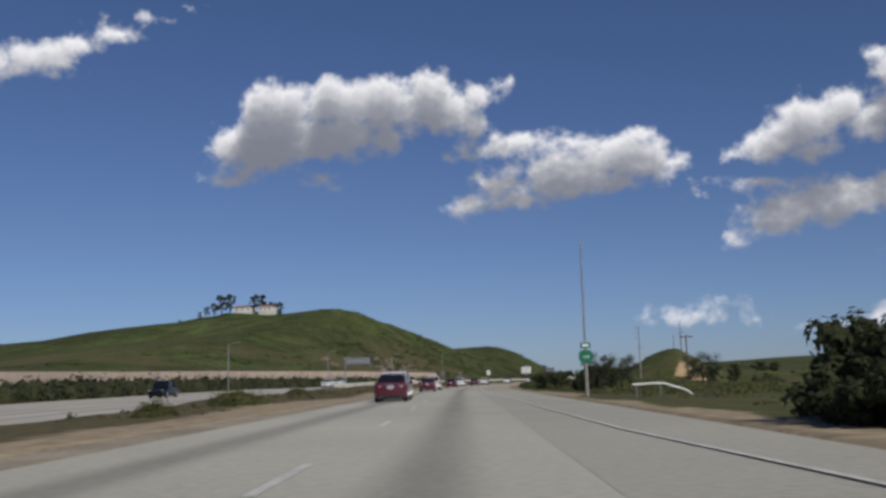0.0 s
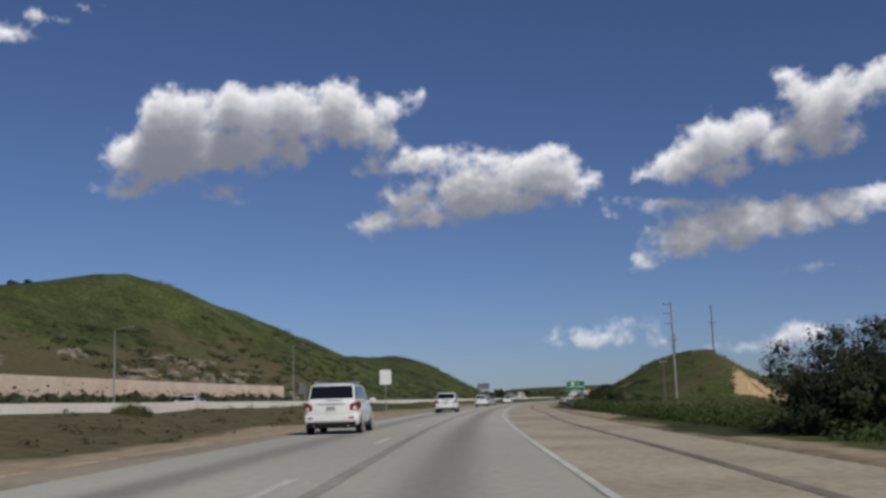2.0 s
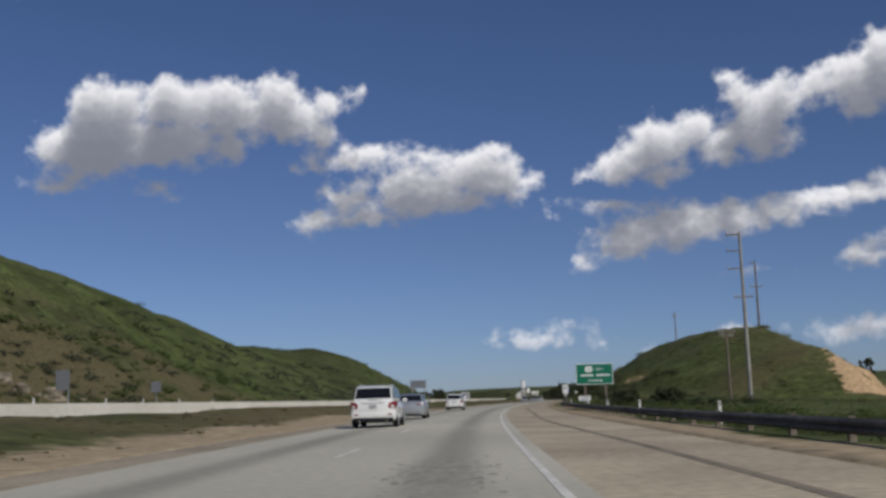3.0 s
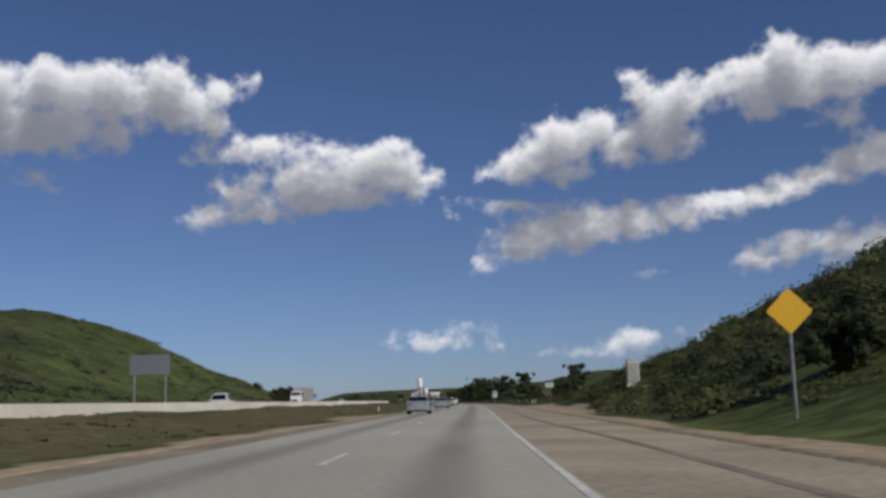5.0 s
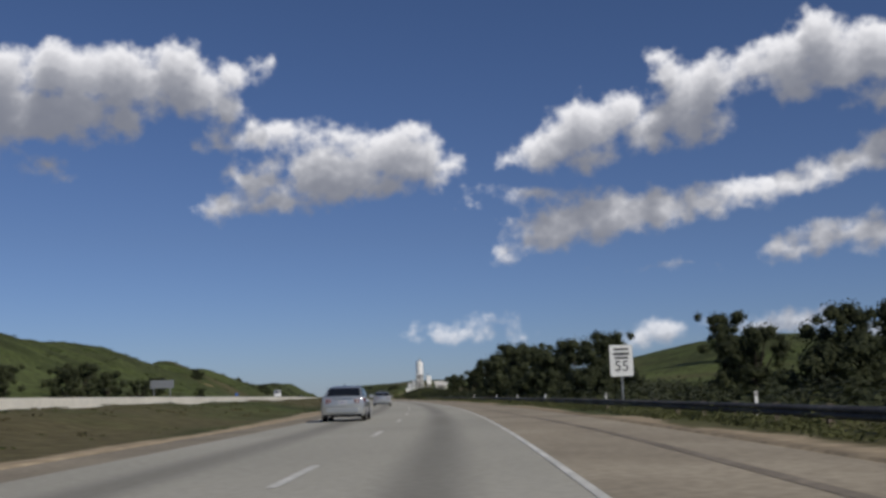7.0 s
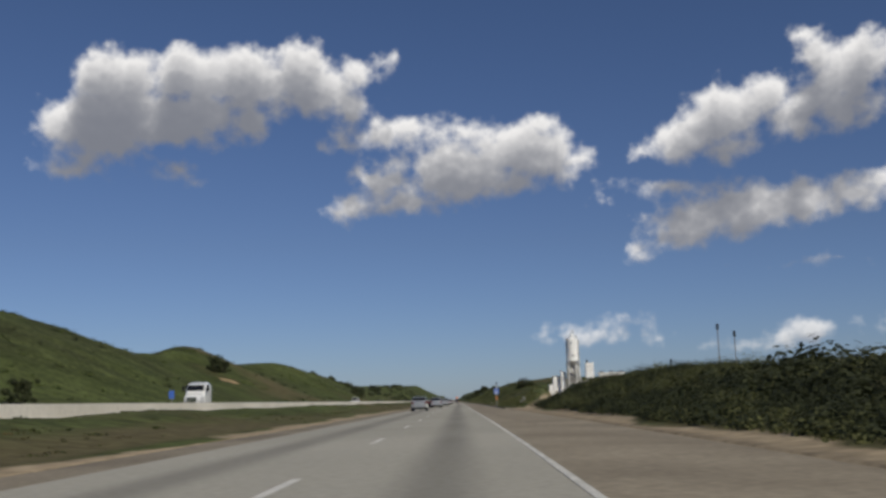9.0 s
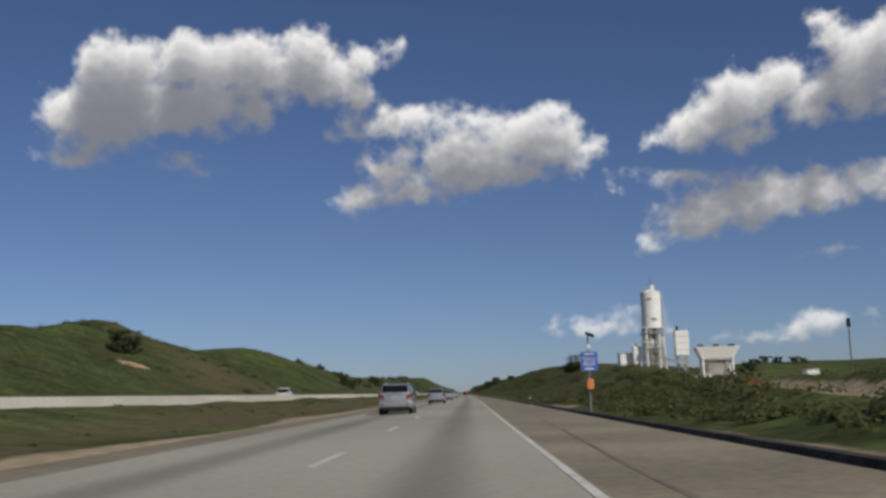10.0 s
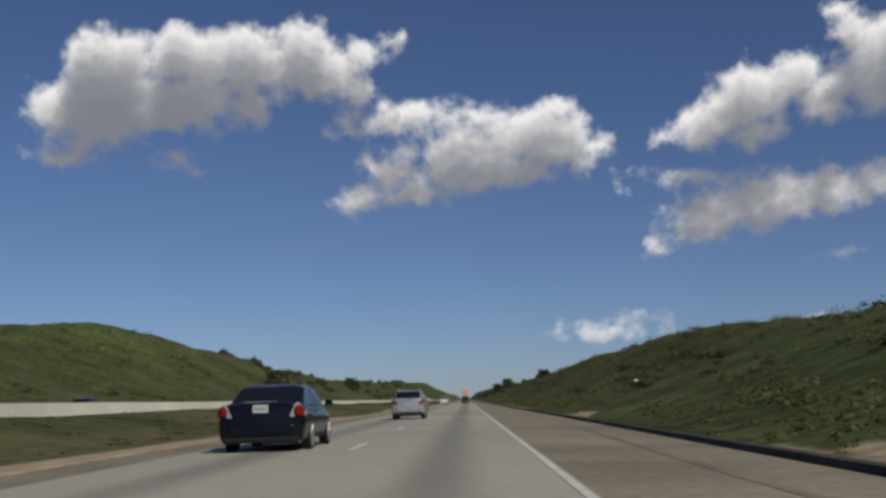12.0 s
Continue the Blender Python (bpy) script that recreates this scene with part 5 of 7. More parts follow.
# green exit markers on a slim mast
_g = ground_at(56, 6.6)
_m = thing("sign_mast", spot(56, 6.6, _g), "slim tall mast with two small green signs", "mast")
part("mast", tube(bmesh.new(), (0, 0, 0), (0, 0, 8.4), 0.07, 0.04), M["galvanised"], _m)
part("sleeve", tube(bmesh.new(), (0, 0, 0), (0, 0, 2.9), 0.10, 0.09), M["pale_pole"], _m)
for z, w in ((2.75, 0.55), (2.15, 0.75)):
    _p = part("panel", rounded_panel(w, 0.30 if w < 0.6 else 0.68, 0.04, 0.05 if w < 0.6 else 0.24, (0, -0.12, z)), M["sign_green"], _m)
    if w > 0.6:
        lettering("route_number", "118", 0.26, (0, -0.15, z - 0.02), M["sign_white"], _p)
    else:
        bars(_p, ((0, z, w * 0.6, 0.14),), M["sign_white"], -0.15)
# bent white pipe rail standing in the weeds beside the ramp
_g = ground_at(52, 9.5)
_m = thing("pipe_rail", spot(52, 9.4, _g), "bent white pipe rail on short posts among weeds", "rail")
for _a, _b in (((-1.0, 0, 0.62), (0.5, 0, 0.66)), ((0.5, 0, 0.66), (1.7, 0.3, 0.30)), ((1.7, 0.3, 0.30), (2.1, 0.4, 0.05))):
    part("pipe", tube(bmesh.new(), _a, _b, 0.055), M["sign_white"], _m)
for _x in (-0.8, 0.4):
    part("post", tube(bmesh.new(), (_x, 0, -0.1), (_x, 0, 0.64), 0.04), M["galvanised"], _m)
# emergency telephone
_g = ground_at(1157, 5.6)
_m = thing("emergency_telephone", spot(1157, 5.5, _g), "orange roadside telephone box with blue call box sign", "call box")
part("post", tube(bmesh.new(), (0, 0, 0), (0, 0, 3.45), 0.05, 0.045), M["galvanised"], _m)
part("housing", box(bmesh.new(), (0.30, 0.26, 0.48), (0.02, -0.12, 1.25), 0.03), M["orange"], _m, "orange telephone housing")
_p = part("panel", rounded_panel(0.76, 0.86, 0.03, 0.04, (0.02, -0.07, 2.28)), M["sign_blue"], _m, "blue sign panel")
lettering("word", "CALL", 0.26, (0.02, -0.095, 2.40), M["sign_white"], _p)
lettering("word", "BOX", 0.26, (0.02, -0.095, 2.16), M["sign_white"], _p)
bars(_p, ((0.02, 1.95, 0.4, 0.07), (0.02, 2.62, 0.45, 0.05)), M["sign_white"], -0.09)
part("solar_panel", box(bmesh.new(), (0.42, 0.34, 0.04), (0.10, 0.0, 3.5), 0.01, (25, 20, 0)), M["glass"], _m, "small dark solar panel")
part("aerial_box", box(bmesh.new(), (0.14, 0.12, 0.22), (0.0, -0.08, 2.95), 0.02), M["sign_white"], _m)
# cabinet
_m = thing("utility_cabinet", spot(637.5, 12.6, ground_at(637.5, 12.6) - 0.05), "tall pale grey utility cabinet among bushes", "utility cabinet")
part("body", box(bmesh.new(), (0.95, 0.7, 2.1), (0, 0, 1.05), 0.04), M["concrete"], _m)
part("door", box(bmesh.new(), (0.8, 0.04, 1.7), (0, -0.36, 1.05), 0.01), M["plant_grey"], _m)
part("plinth", box(bmesh.new(), (1.15, 0.9, 0.25), (0, 0, 0.06), 0.02), M["concrete"], _m)
part("lid", box(bmesh.new(), (1.02, 0.78, 0.08), (0, 0, 2.13), 0.02), M["concrete"], _m)


def guard_rail(s0, s1, l, z, label):
    """A steel beam rail with its posts, following the road."""
    base = thing("guard_rail", Matrix.Identity(4), label, "guard rail")
    strip("beam", s0, s1, ((l, z - 0.31), (l - 0.07, z - 0.25), (l - 0.07, z - 0.20), (l - 0.01, z - 0.155), (l - 0.07, z - 0.11), (l - 0.07, z - 0.06), (l, z),
                           (l + 0.03, z), (l + 0.03, z - 0.31)), M["weathered_rail"], 4.0, True, parent=base)
    first = None
    for s in np.arange(s0 + 1, s1, 3.8):
        m = spot(float(s), l + 0.12, z - 0.45)
        if first is None:
            first = part("post", box(bmesh.new(), (0.15, 0.15, 0.95), (0, 0, 0.0), 0.01), M["pole_wood"], base)
            first.matrix_basis = m
        else:
            o = new("post", first.data)
            o.parent, o.matrix_basis = base, m
    return base


guard_rail(322, 470, 7.2, 0.46, "dark weathered steel guard rail below the knoll")
guard_rail(716, 1012, 8.3, 0.52, "long weathered steel guard rail before dark oaks")


def marker_post(s, l, z=None):
    g = ground_at(s, l) if z is None else z
    m = thing("marker_post", spot(s, l, g), "white plastic roadside marker post", "marker post", "marker posts")
    part("post", box(bmesh.new(), (0.10, 0.035, 0.92), (0, 0, 0.44), 0.01), M["sign_white"], m)
    part("reflector", box(bmesh.new(), (0.07, 0.012, 0.12), (0, -0.023, 0.81)), M["lamp_clear"], m)
    return m


_first = marker_post(367.5, 8.0, -0.15)
for s, l in ((386, 8.0), (402, 8.0), (419.5, 8.0), (455, 8.1), (713, 9.2), (735, 9.0), (758, 9.0), (783, 9.0), (808, 9.0), (834, 8.9), (860, 8.9), (879.5, 8.9), (898, 8.8), (925, 8.8), (960, 8.6), (1128, 7.6),
             (1098, 8.0), (712, 8.7)):
    copy_thing(_first, spot(s, l, min(ground_at(s, l), 0.1) - 0.1))
for s in (372, 381, 390, 396, 403, 411):
    copy_thing(_first, spot(s, -21.2, opposite_level(s) + 0.2))
for s, l in ((668, -10.6),):
    copy_thing(_first, spot(s, l, ground_at(s, l) - 0.25))
kerb = strip("kerb", 1118, 2200, ((4.82, -0.06), (4.88, 0.08), (5.05, 0.09), (5.18, -0.10)), M["kerb"], 5.0, True)
tagged(kerb, "dark asphalt kerb along the shoulder", "kerb", kind="structure")
kerb2 = strip("kerb", 1028, 1091, ((6.5, -0.1), (6.55, 0.08), (6.85, 0.10), (7.0, -0.1)), M["kerb"], 5.0, True)
kerb3 = strip("kerb", 668, 712, ((9.35, -0.1), (9.40, 0.20), (9.62, 0.24), (9.75, -0.1)), M["kerb"], 4.0, True)
tagged(kerb3, "dark asphalt kerb behind a dirt pull-out", "kerb", kind="structure")
tagged(kerb2, "dark asphalt kerb below the bushes", "kerb", kind="structure")
# old skid marks and seams on the pavement
M["tar"] = material("tar", ((0.16, 0.132, 0.10), (0.25, 0.21, 0.16)), 0.25, 5, 0.85, 0, spots=0.25)
for s0, s1, l, w, sway in ((215, 480, 3.3, 0.22, 0.35), (560, 960, 3.2, 0.25, 0.45), (1040, 1150, 2.6, 0.10, 0.5), (1170, 1700, 3.6, 0.18, 0.25)):
    o = strip("tar_seam", s0, s1, ((l, 0.006), (l + w, 0.006 - w * 0.01)), M["tar"], 4.0, parent=shoulder, offset=lambda s, a=sway, l0=l: (a * math.sin(s / 37) + 0.15 * math.sin(s / 9), 0.0018 - 0.00995 * (l0 - 1.3 + a * math.sin(s / 37) + 0.15 * math.sin(s / 9))))
M["old_seam"] = material("old_seam", ((0.25, 0.235, 0.195), (0.34, 0.32, 0.27)), 0.3, 5, 0.85, 0, spots=0.2)
o = strip("tar_seam", 205, 330, ((-1.72, 0.026), (-1.50, 0.026)), M["old_seam"], 4.0, parent=road, offset=lambda s: (0.25 * math.sin(s / 60), 0))

# dark oil stains in the wheel lane
M["stain"] = material("stain", ((0.245, 0.23, 0.192), (0.36, 0.34, 0.287)), 0.5, 5, 0.8, 0, spots=0.3)
STAIN = random.Random(31)
drips, drip_faces = [], []
for k in range(520):
    s0, l0, r = 347.6 + STAIN.gauss(0, 1.5), -0.45 + STAIN.gauss(0, 0.30), STAIN.uniform(0.02, 0.075)
    for j in range(7):
        a, q = j * math.tau / 7, STAIN.uniform(0.6, 1.2) * r
        x, y = plan(s0 + 3.0 * q * math.sin(a), l0 + q * math.cos(a))
        drips.append((x, y, 0.0211 - 0.005 * (l0 + q * math.cos(a) + 2.35) + k * 0.000002))
    drip_faces.append(tuple(range(7 * k + 6, 7 * k - 1, -1)))
tagged(mesh_object("oil_stain", drips, drip_faces, M["stain"]), "dark oil drips soaked into the concrete lane", "oil stain", kind="stuff")

# ---- poles ----
def power_pole(s, l, top, r, arms, mat, label, insulators=True):
    g = ground_at(s, l)
    base = thing("power_pole", spot(s, l, g - 0.3), label, "power pole", "power poles")
    h = top - g + 0.3
    part("shaft", tube(bmesh.new(), (0, 0, 0), (0, 0, h), r, r * 0.6), mat, base)
    for z, half, one in arms:
        x0 = -half if not one else 0
        arm = part("crossarm", box(bmesh.new(), (half - x0 if one else 2 * half, 0.14, 0.16), ((half + x0) / 2 if one else 0, -0.12, h - z), 0.01), M["pole_wood"], base)
        for x in ((-half * 0.92, -half * 0.45, half * 0.45, half * 0.92) if not one else (half * 0.9,)):
            part("insulator", tube(bmesh.new(), (x, -0.12, h - z + 0.05), (x, -0.12, h - z + 0.45), 0.07, 0.05, 8), M["plant_grey"], arm)
    return base


power_pole(478, 33.2, 23.3, 0.30, ((0.4, -1.9, True), (2.7, -1.9, True), (5.2, -1.9, True), (9.2, 1.3, False)), M["pale_pole"], "tall weathered power pole with stacked arms")
power_pole(553, 49.3, 28.4, 0.26, ((0.5, -1.2, True), (5.5, 1.3, False)), M["pole_wood"], "tall dark power pole on the knoll")
power_pole(642, 40.6, 25.2, 0.22, ((1.2, 0.7, False),), M["pole_wood"], "dark power pole beyond the knoll")
power_pole(478, 30.5, 9.6, 0.20, ((0.3, 1.1, False), (0.9, 0.9, False)), M["pole_wood"], "short dark power pole with two crossarms")
power_pole(249, 25.8, 5.2, 0.16, ((0.25, 1.7, False),), M["pole_wood"], "wooden pole with a broad crossarm among weeds")
power_pole(155, 32, 6.9, 0.16, ((0.3, 1.0, False),), M["pole_wood"], "wooden pole with a crossarm among brush")
power_pole(520, 112, 12, 0.15, ((0.4, 1.1, False),), M["pole_wood"], "distant wooden pole among trees")
power_pole(600, 150, 14, 0.15, ((0.4, 1.1, False),), M["pole_wood"], "distant wooden pole on the plain")


def lamp_post(s, l, top):
    g = ground_at(s, l)
    m = thing("street_lamp", spot(s, l, g), "slim galvanised street lamp beside the freeway", "street lamp", "street lamps")
    h = top - g
    part("pole", tube(bmesh.new(), (0, 0, 0), (0, 0, h), 0.12, 0.07), M["galvanised"], m)
    part("arm", tube(bmesh.new(), (0, 0, h - 0.05), (1.8, 0, h + 0.35), 0.05, 0.04), M["galvanised"], m)
    part("lantern", box(bmesh.new(), (0.7, 0.28, 0.14), (2.0, 0, h + 0.36), 0.04), M["sign_back"], m)


for s, l, top in ((415, -43.6, 12.4), (181, -45.3, 8.8), (262, -46.0, 9.5), (340, -45.6, 10.5)):
    lamp_post(s, l, top)
# floodlights behind the bank
for s, l, top in ((1212, 53.6, 15.2), (1218, 58.6, 14.0), (1249, 51.2, 9.5)):
    g = ground_at(s, l)
    m = thing("floodlight_mast", spot(s, l, g), "dark mast with a cluster of floodlights", "floodlight", "floodlight masts")
    part("pole", tube(bmesh.new(), (0, 0, 0), (0, 0, top - g), 0.12, 0.08), M["pole_wood"], m)
    part("lamp_cluster", box(bmesh.new(), (0.5, 0.3, 1.2), (0, 0, top - g - 0.5), 0.05), M["trim"], m)

# ---- concrete plant ----
PLANT = 3.8      # level of the machinery floor
def lattice(m, half, z0, z1, bay, mat, r=0.07):
    """A square steel tower: corner posts, girts and crossed braces on its four sides."""
    for x in (-half, half):
        for y in (-half, half):
            part("leg", box(bmesh.new(), (0.20, 0.20, z1 - z0), (x, y, (z0 + z1) / 2)), mat, m)
    corners = ((-half, -half), (half, -half), (half, half), (-half, half))
    z = z0 + bay
    while z <= z1 + 0.01:
        for (x0, y0), (x1, y1) in zip(corners, corners[1:] + corners[:1]):
            part("girt", tube(bmesh.new(), (x0, y0, z), (x1, y1, z), r, sides=6), mat, m)
            part("brace", tube(bmesh.new(), (x0, y0, z - bay), (x1, y1, z), r * 0.8, sides=6), mat, m)
            part("brace", tube(bmesh.new(), (x1, y1, z - bay), (x0, y0, z), r * 0.8, sides=6), mat, m)
        z += bay


_m = thing("cement_silo", spot(1285, 31.4, PLANT - 0.2), "tall white cement silo on a crowded steel lattice frame", "silo")
part("tank", tube(bmesh.new(), (0, 0, 7.4), (0, 0, 13.6), 1.66, sides=36), M["silo_white"], _m)
part("cone", tube(bmesh.new(), (0, 0, 5.6), (0, 0, 7.4), 0.5, 1.5, 36), M["plant_grey"], _m)
for z in (7.45, 9.5, 11.5, 13.5):
    part("band", tube(bmesh.new(), (0, 0, z - 0.05), (0, 0, z + 0.05), 1.70, sides=36), M["silo_white"], _m)
part("roof", tube(bmesh.new(), (0, 0, 13.6), (0, 0, 14.05), 1.66, 0.5, 36), M["silo_white"], _m)
part("filter", tube(bmesh.new(), (0.3, 0, 14.0), (0.3, 0, 14.8), 0.4), M["silo_white"], _m)
for x in (-0.9, 1.2):
    part("hoist_leg", tube(bmesh.new(), (x, 0, 13.7), (0.35, 0, 16.0), 0.07, sides=6), M["plant_grey"], _m)
for a in range(12):
    x, y = 1.58 * math.cos(a * math.tau / 12), 1.58 * math.sin(a * math.tau / 12)
    part("rail_post", tube(bmesh.new(), (x, y, 13.6), (x, y, 14.6), 0.025, sides=6), M["plant_grey"], _m)
bars(part("nameplate", box(bmesh.new(), (0.05, 0.05, 0.05), (0, -1.58, 10)), M["silo_white"], _m), ((0.1, 9.0, 1.0, 0.18), (0.1, 8.75, 0.8, 0.12), (-0.5, 12.4, 0.9, 0.25)), M["sign_back"], -1.70)
lattice(_m, 1.42, -4.6, 7.4, 2.0, M["plant_grey"])
for x in (-0.5, 0.5):
    part("post", box(bmesh.new(), (0.16, 0.16, 10.0), (x, -1.42, 2.4)), M["plant_grey"], _m)
    part("post", box(bmesh.new(), (0.16, 0.16, 10.0), (x, 1.42, 2.4)), M["plant_grey"], _m)
for z in (0.4, 4.0, 6.6):
    part("platform", box(bmesh.new(), (3.7, 3.7, 0.12), (0, 0, z)), M["plant_grey"], _m)
    part("platform_rail", box(bmesh.new(), (3.7, 0.05, 0.06), (0, -1.83, z + 1.0)), M["silo_white"], _m)
part("mixer", box(bmesh.new(), (2.2, 2.0, 1.9), (0, 0, 2.4), 0.1), M["plant_grey"], _m)
part("weigh_hopper", loft(bmesh.new(), [[(x * w, y * w, z) for x, y in ((1, 1), (1, -1), (-1, -1), (-1, 1))] for z, w in ((3.4, 0.4), (4.6, 1.0), (5.6, 1.0))]), M["silo_white"], _m)
part("ladder", box(bmesh.new(), (0.4, 0.08, 14.0), (1.80, 0, 6.4)), M["plant_grey"], _m)
part("pipe", tube(bmesh.new(), (-1.75, -0.6, 5.2), (1.75, 0.5, 5.9), 0.18), M["silo_white"], _m)
part("pipe", tube(bmesh.new(), (-1.2, -1.55, -3.8), (-1.2, -1.55, 7.4), 0.12), M["silo_white"], _m)
part("pipe", tube(bmesh.new(), (0.9, -1.6, 0.4), (0.9, -1.6, 6.4), 0.16), M["silo_white"], _m)
part("pipe", tube(bmesh.new(), (1.7, -0.8, 6.0), (2.1, -0.8, -1.0), 0.16), M["silo_white"], _m)
_m = thing("filter_tower", spot(1283, 35.8, PLANT - 0.2), "white box-shaped filter tower on legs", "filter tower")
part("housing", box(bmesh.new(), (2.2, 1.6, 4.1), (0, 0, 4.75), 0.05), M["silo_white"], _m)
part("stack", tube(bmesh.new(), (-0.6, 0, 6.8), (-0.6, 0, 7.6), 0.2), M["trim"], _m)
lattice(_m, 0.75, -4.2, 2.7, 2.3, M["plant_grey"], 0.05)
for k in range(3):
    part("rib", box(bmesh.new(), (2.24, 0.05, 0.06), (0, -0.82, 3.6 + k * 1.1)), M["plant_grey"], _m)
_m = thing("aggregate_hopper", spot(1285, 42, PLANT - 0.2), "white flared aggregate hopper on a steel frame", "hopper")
part("bin", loft(bmesh.new(), [[(x * w, y * d, z) for x, y in ((1, 1), (1, -1), (-1, -1), (-1, 1))] for z, w, d in ((2.0, 2.6, 0.9), (2.2, 2.8, 1.0), (3.9, 3.6, 1.6), (4.0, 3.6, 1.6))]), M["silo_white"], _m)
part("funnel", loft(bmesh.new(), [[(x * w, y * d, z) for x, y in ((1, 1), (1, -1), (-1, -1), (-1, 1))] for z, w, d in ((-0.6, 1.2, 0.5), (1.95, 2.5, 0.85))]), M["plant_grey"], _m)
for x in (-2.6, 0, 2.6):
    part("ridge", tube(bmesh.new(), (x - 0.5, 0, 4.15), (x + 0.5, 0, 4.15), 0.28), M["trim"], _m)
for x in (-2.5, 2.5):
    for y in (-1.1, 1.1):
        part("leg", box(bmesh.new(), (0.28, 0.28, 7.6), (x, y, -1.2)), M["silo_white"], _m)
    part("brace", tube(bmesh.new(), (x, -1.1, -2.0), (x * 0.5, -1.1, 1.9), 0.09, sides=6), M["plant_grey"], _m)
for z in (1.9, -0.4):
    part("crossbeam", box(bmesh.new(), (5.2, 0.2, 0.3), (0, -1.1, z)), M["plant_grey"], _m)
_m = thing("conveyor", spot(1282, 33.5, PLANT - 0.2), "sloping steel conveyor between silo and tower", "conveyor")
part("belt_frame", box(bmesh.new(), (6.0, 0.7, 0.35), (1.0, -0.5, 1.6), 0.02, (0, 18, 0)), M["plant_grey"], _m)
part("support", box(bmesh.new(), (0.2, 0.2, 5.8), (2.4, -0.5, -1.6)), M["plant_grey"], _m)
_m = thing("bin_wall", spot(1276, 33.6, 0), "long pale concrete bin wall with upright posts", "wall")
_g = ground_at(1276, 34)
part("wall", box(bmesh.new(), (13.0, 0.4, 2.2), (2.5, 0, _g + 0.9), 0.04), M["concrete"], _m)
for x in (-4.0, -1.9, 0.3, 2.6, 5.0, 8.9):
    part("post", box(bmesh.new(), (0.5, 0.55, 2.9), (x, 0, _g + 1.3), 0.04), M["silo_white"], _m)
part("rail", box(bmesh.new(), (13.0, 0.06, 0.10), (2.5, -0.25, _g + 2.6)), M["plant_grey"], _m)


def site_cabin(s, l, w, d, h, label, tower=0.0):
    m = thing("site_cabin", spot(s, l, ground_at(s, l) - 0.1), label, "cabin", "site cabins")
    part("wall", box(bmesh.new(), (w, d, h), (0, 0, h / 2), 0.03), M["silo_white"], m)
    part("roof", box(bmesh.new(), (w + 0.25, d + 0.25, 0.12), (0, 0, h + 0.05), 0.02), M["plant_grey"], m)
    part("door", box(bmesh.new(), (0.85, 0.05, 1.9), (-w * 0.2, -d / 2 - 0.02, 0.98)), M["plant_grey"], m)
    part("window", box(bmesh.new(), (0.6, 0.05, 0.6), (w * 0.27, -d / 2 - 0.02, 1.45)), M["glass"], m)
    if tower:
        part("tower", box(bmesh.new(), (1.4, 1.4, tower), (w / 2 - 0.4, -d / 2 - 0.8, tower / 2), 0.05), M["silo_white"], m, "slim white tower at the cabin's corner")
        part("tower_cap", tube(bmesh.new(), (w / 2 - 0.9, -d / 2 - 0.8, tower), (w / 2 - 0.9, -d / 2 - 0.8, tower + 0.5), 0.6, 0.3, 16), M["silo_white"], m)
        part("lean_to", box(bmesh.new(), (1.2, d * 0.8, h * 0.62), (-w / 2 - 0.5, 0, h * 0.31), 0.03), M["silo_white"], m)


site_cabin(1288, 27.6, 3.2, 3.0, 5.9, "tall pale site office with a white tower", 7.0)
site_cabin(1262, 50, 1.8, 2.2, 3.1, "pale site hut beside the yard")
_m = thing("red_barrier", spot(1256, 26.6, 0), "long low rust-red steel barrier round the yard", "barrier")
for k in range(5):
    x, g = 3.0 * k, ground_at(1256, 26.6 + 3.0 * k)
    part("rail", box(bmesh.new(), (3.0, 0.10, 0.30), (x + 1.5, 0, 1.35), 0.02), M["red_paint"], _m)
    part("rail", box(bmesh.new(), (3.0, 0.10, 0.20), (x + 1.5, 0, 0.95), 0.02), M["red_paint"], _m)
    part("post", box(bmesh.new(), (0.16, 0.2, 2.0 - g), (x, 0, (1.5 + g - 0.5) / 2)), M["red_paint"], _m)
_m = thing("red_skip", spot(1207, 41, ground_at(1207, 41) - 0.15), "rust-red steel skip in the yard", "skip")
part("body", loft(bmesh.new(), [[(x * w, y * 1.1, z) for x, y in ((1, 1), (1, -1), (-1, -1), (-1, 1))] for z, w in ((0.1, 1.9), (1.7, 2.4), (1.9, 2.4))]), M["red_paint"], _m)
part("rim", box(bmesh.new(), (5.0, 2.4, 0.12), (0, 0, 1.9), 0.03), M["red_paint"], _m)
for x in (-1.5, -0.5, 0.5, 1.5):
    part("rib", box(bmesh.new(), (0.10, 0.10, 1.6), (x, -1.14, 0.95)), M["red_paint"], _m)
marker_post(1128, 7.9)

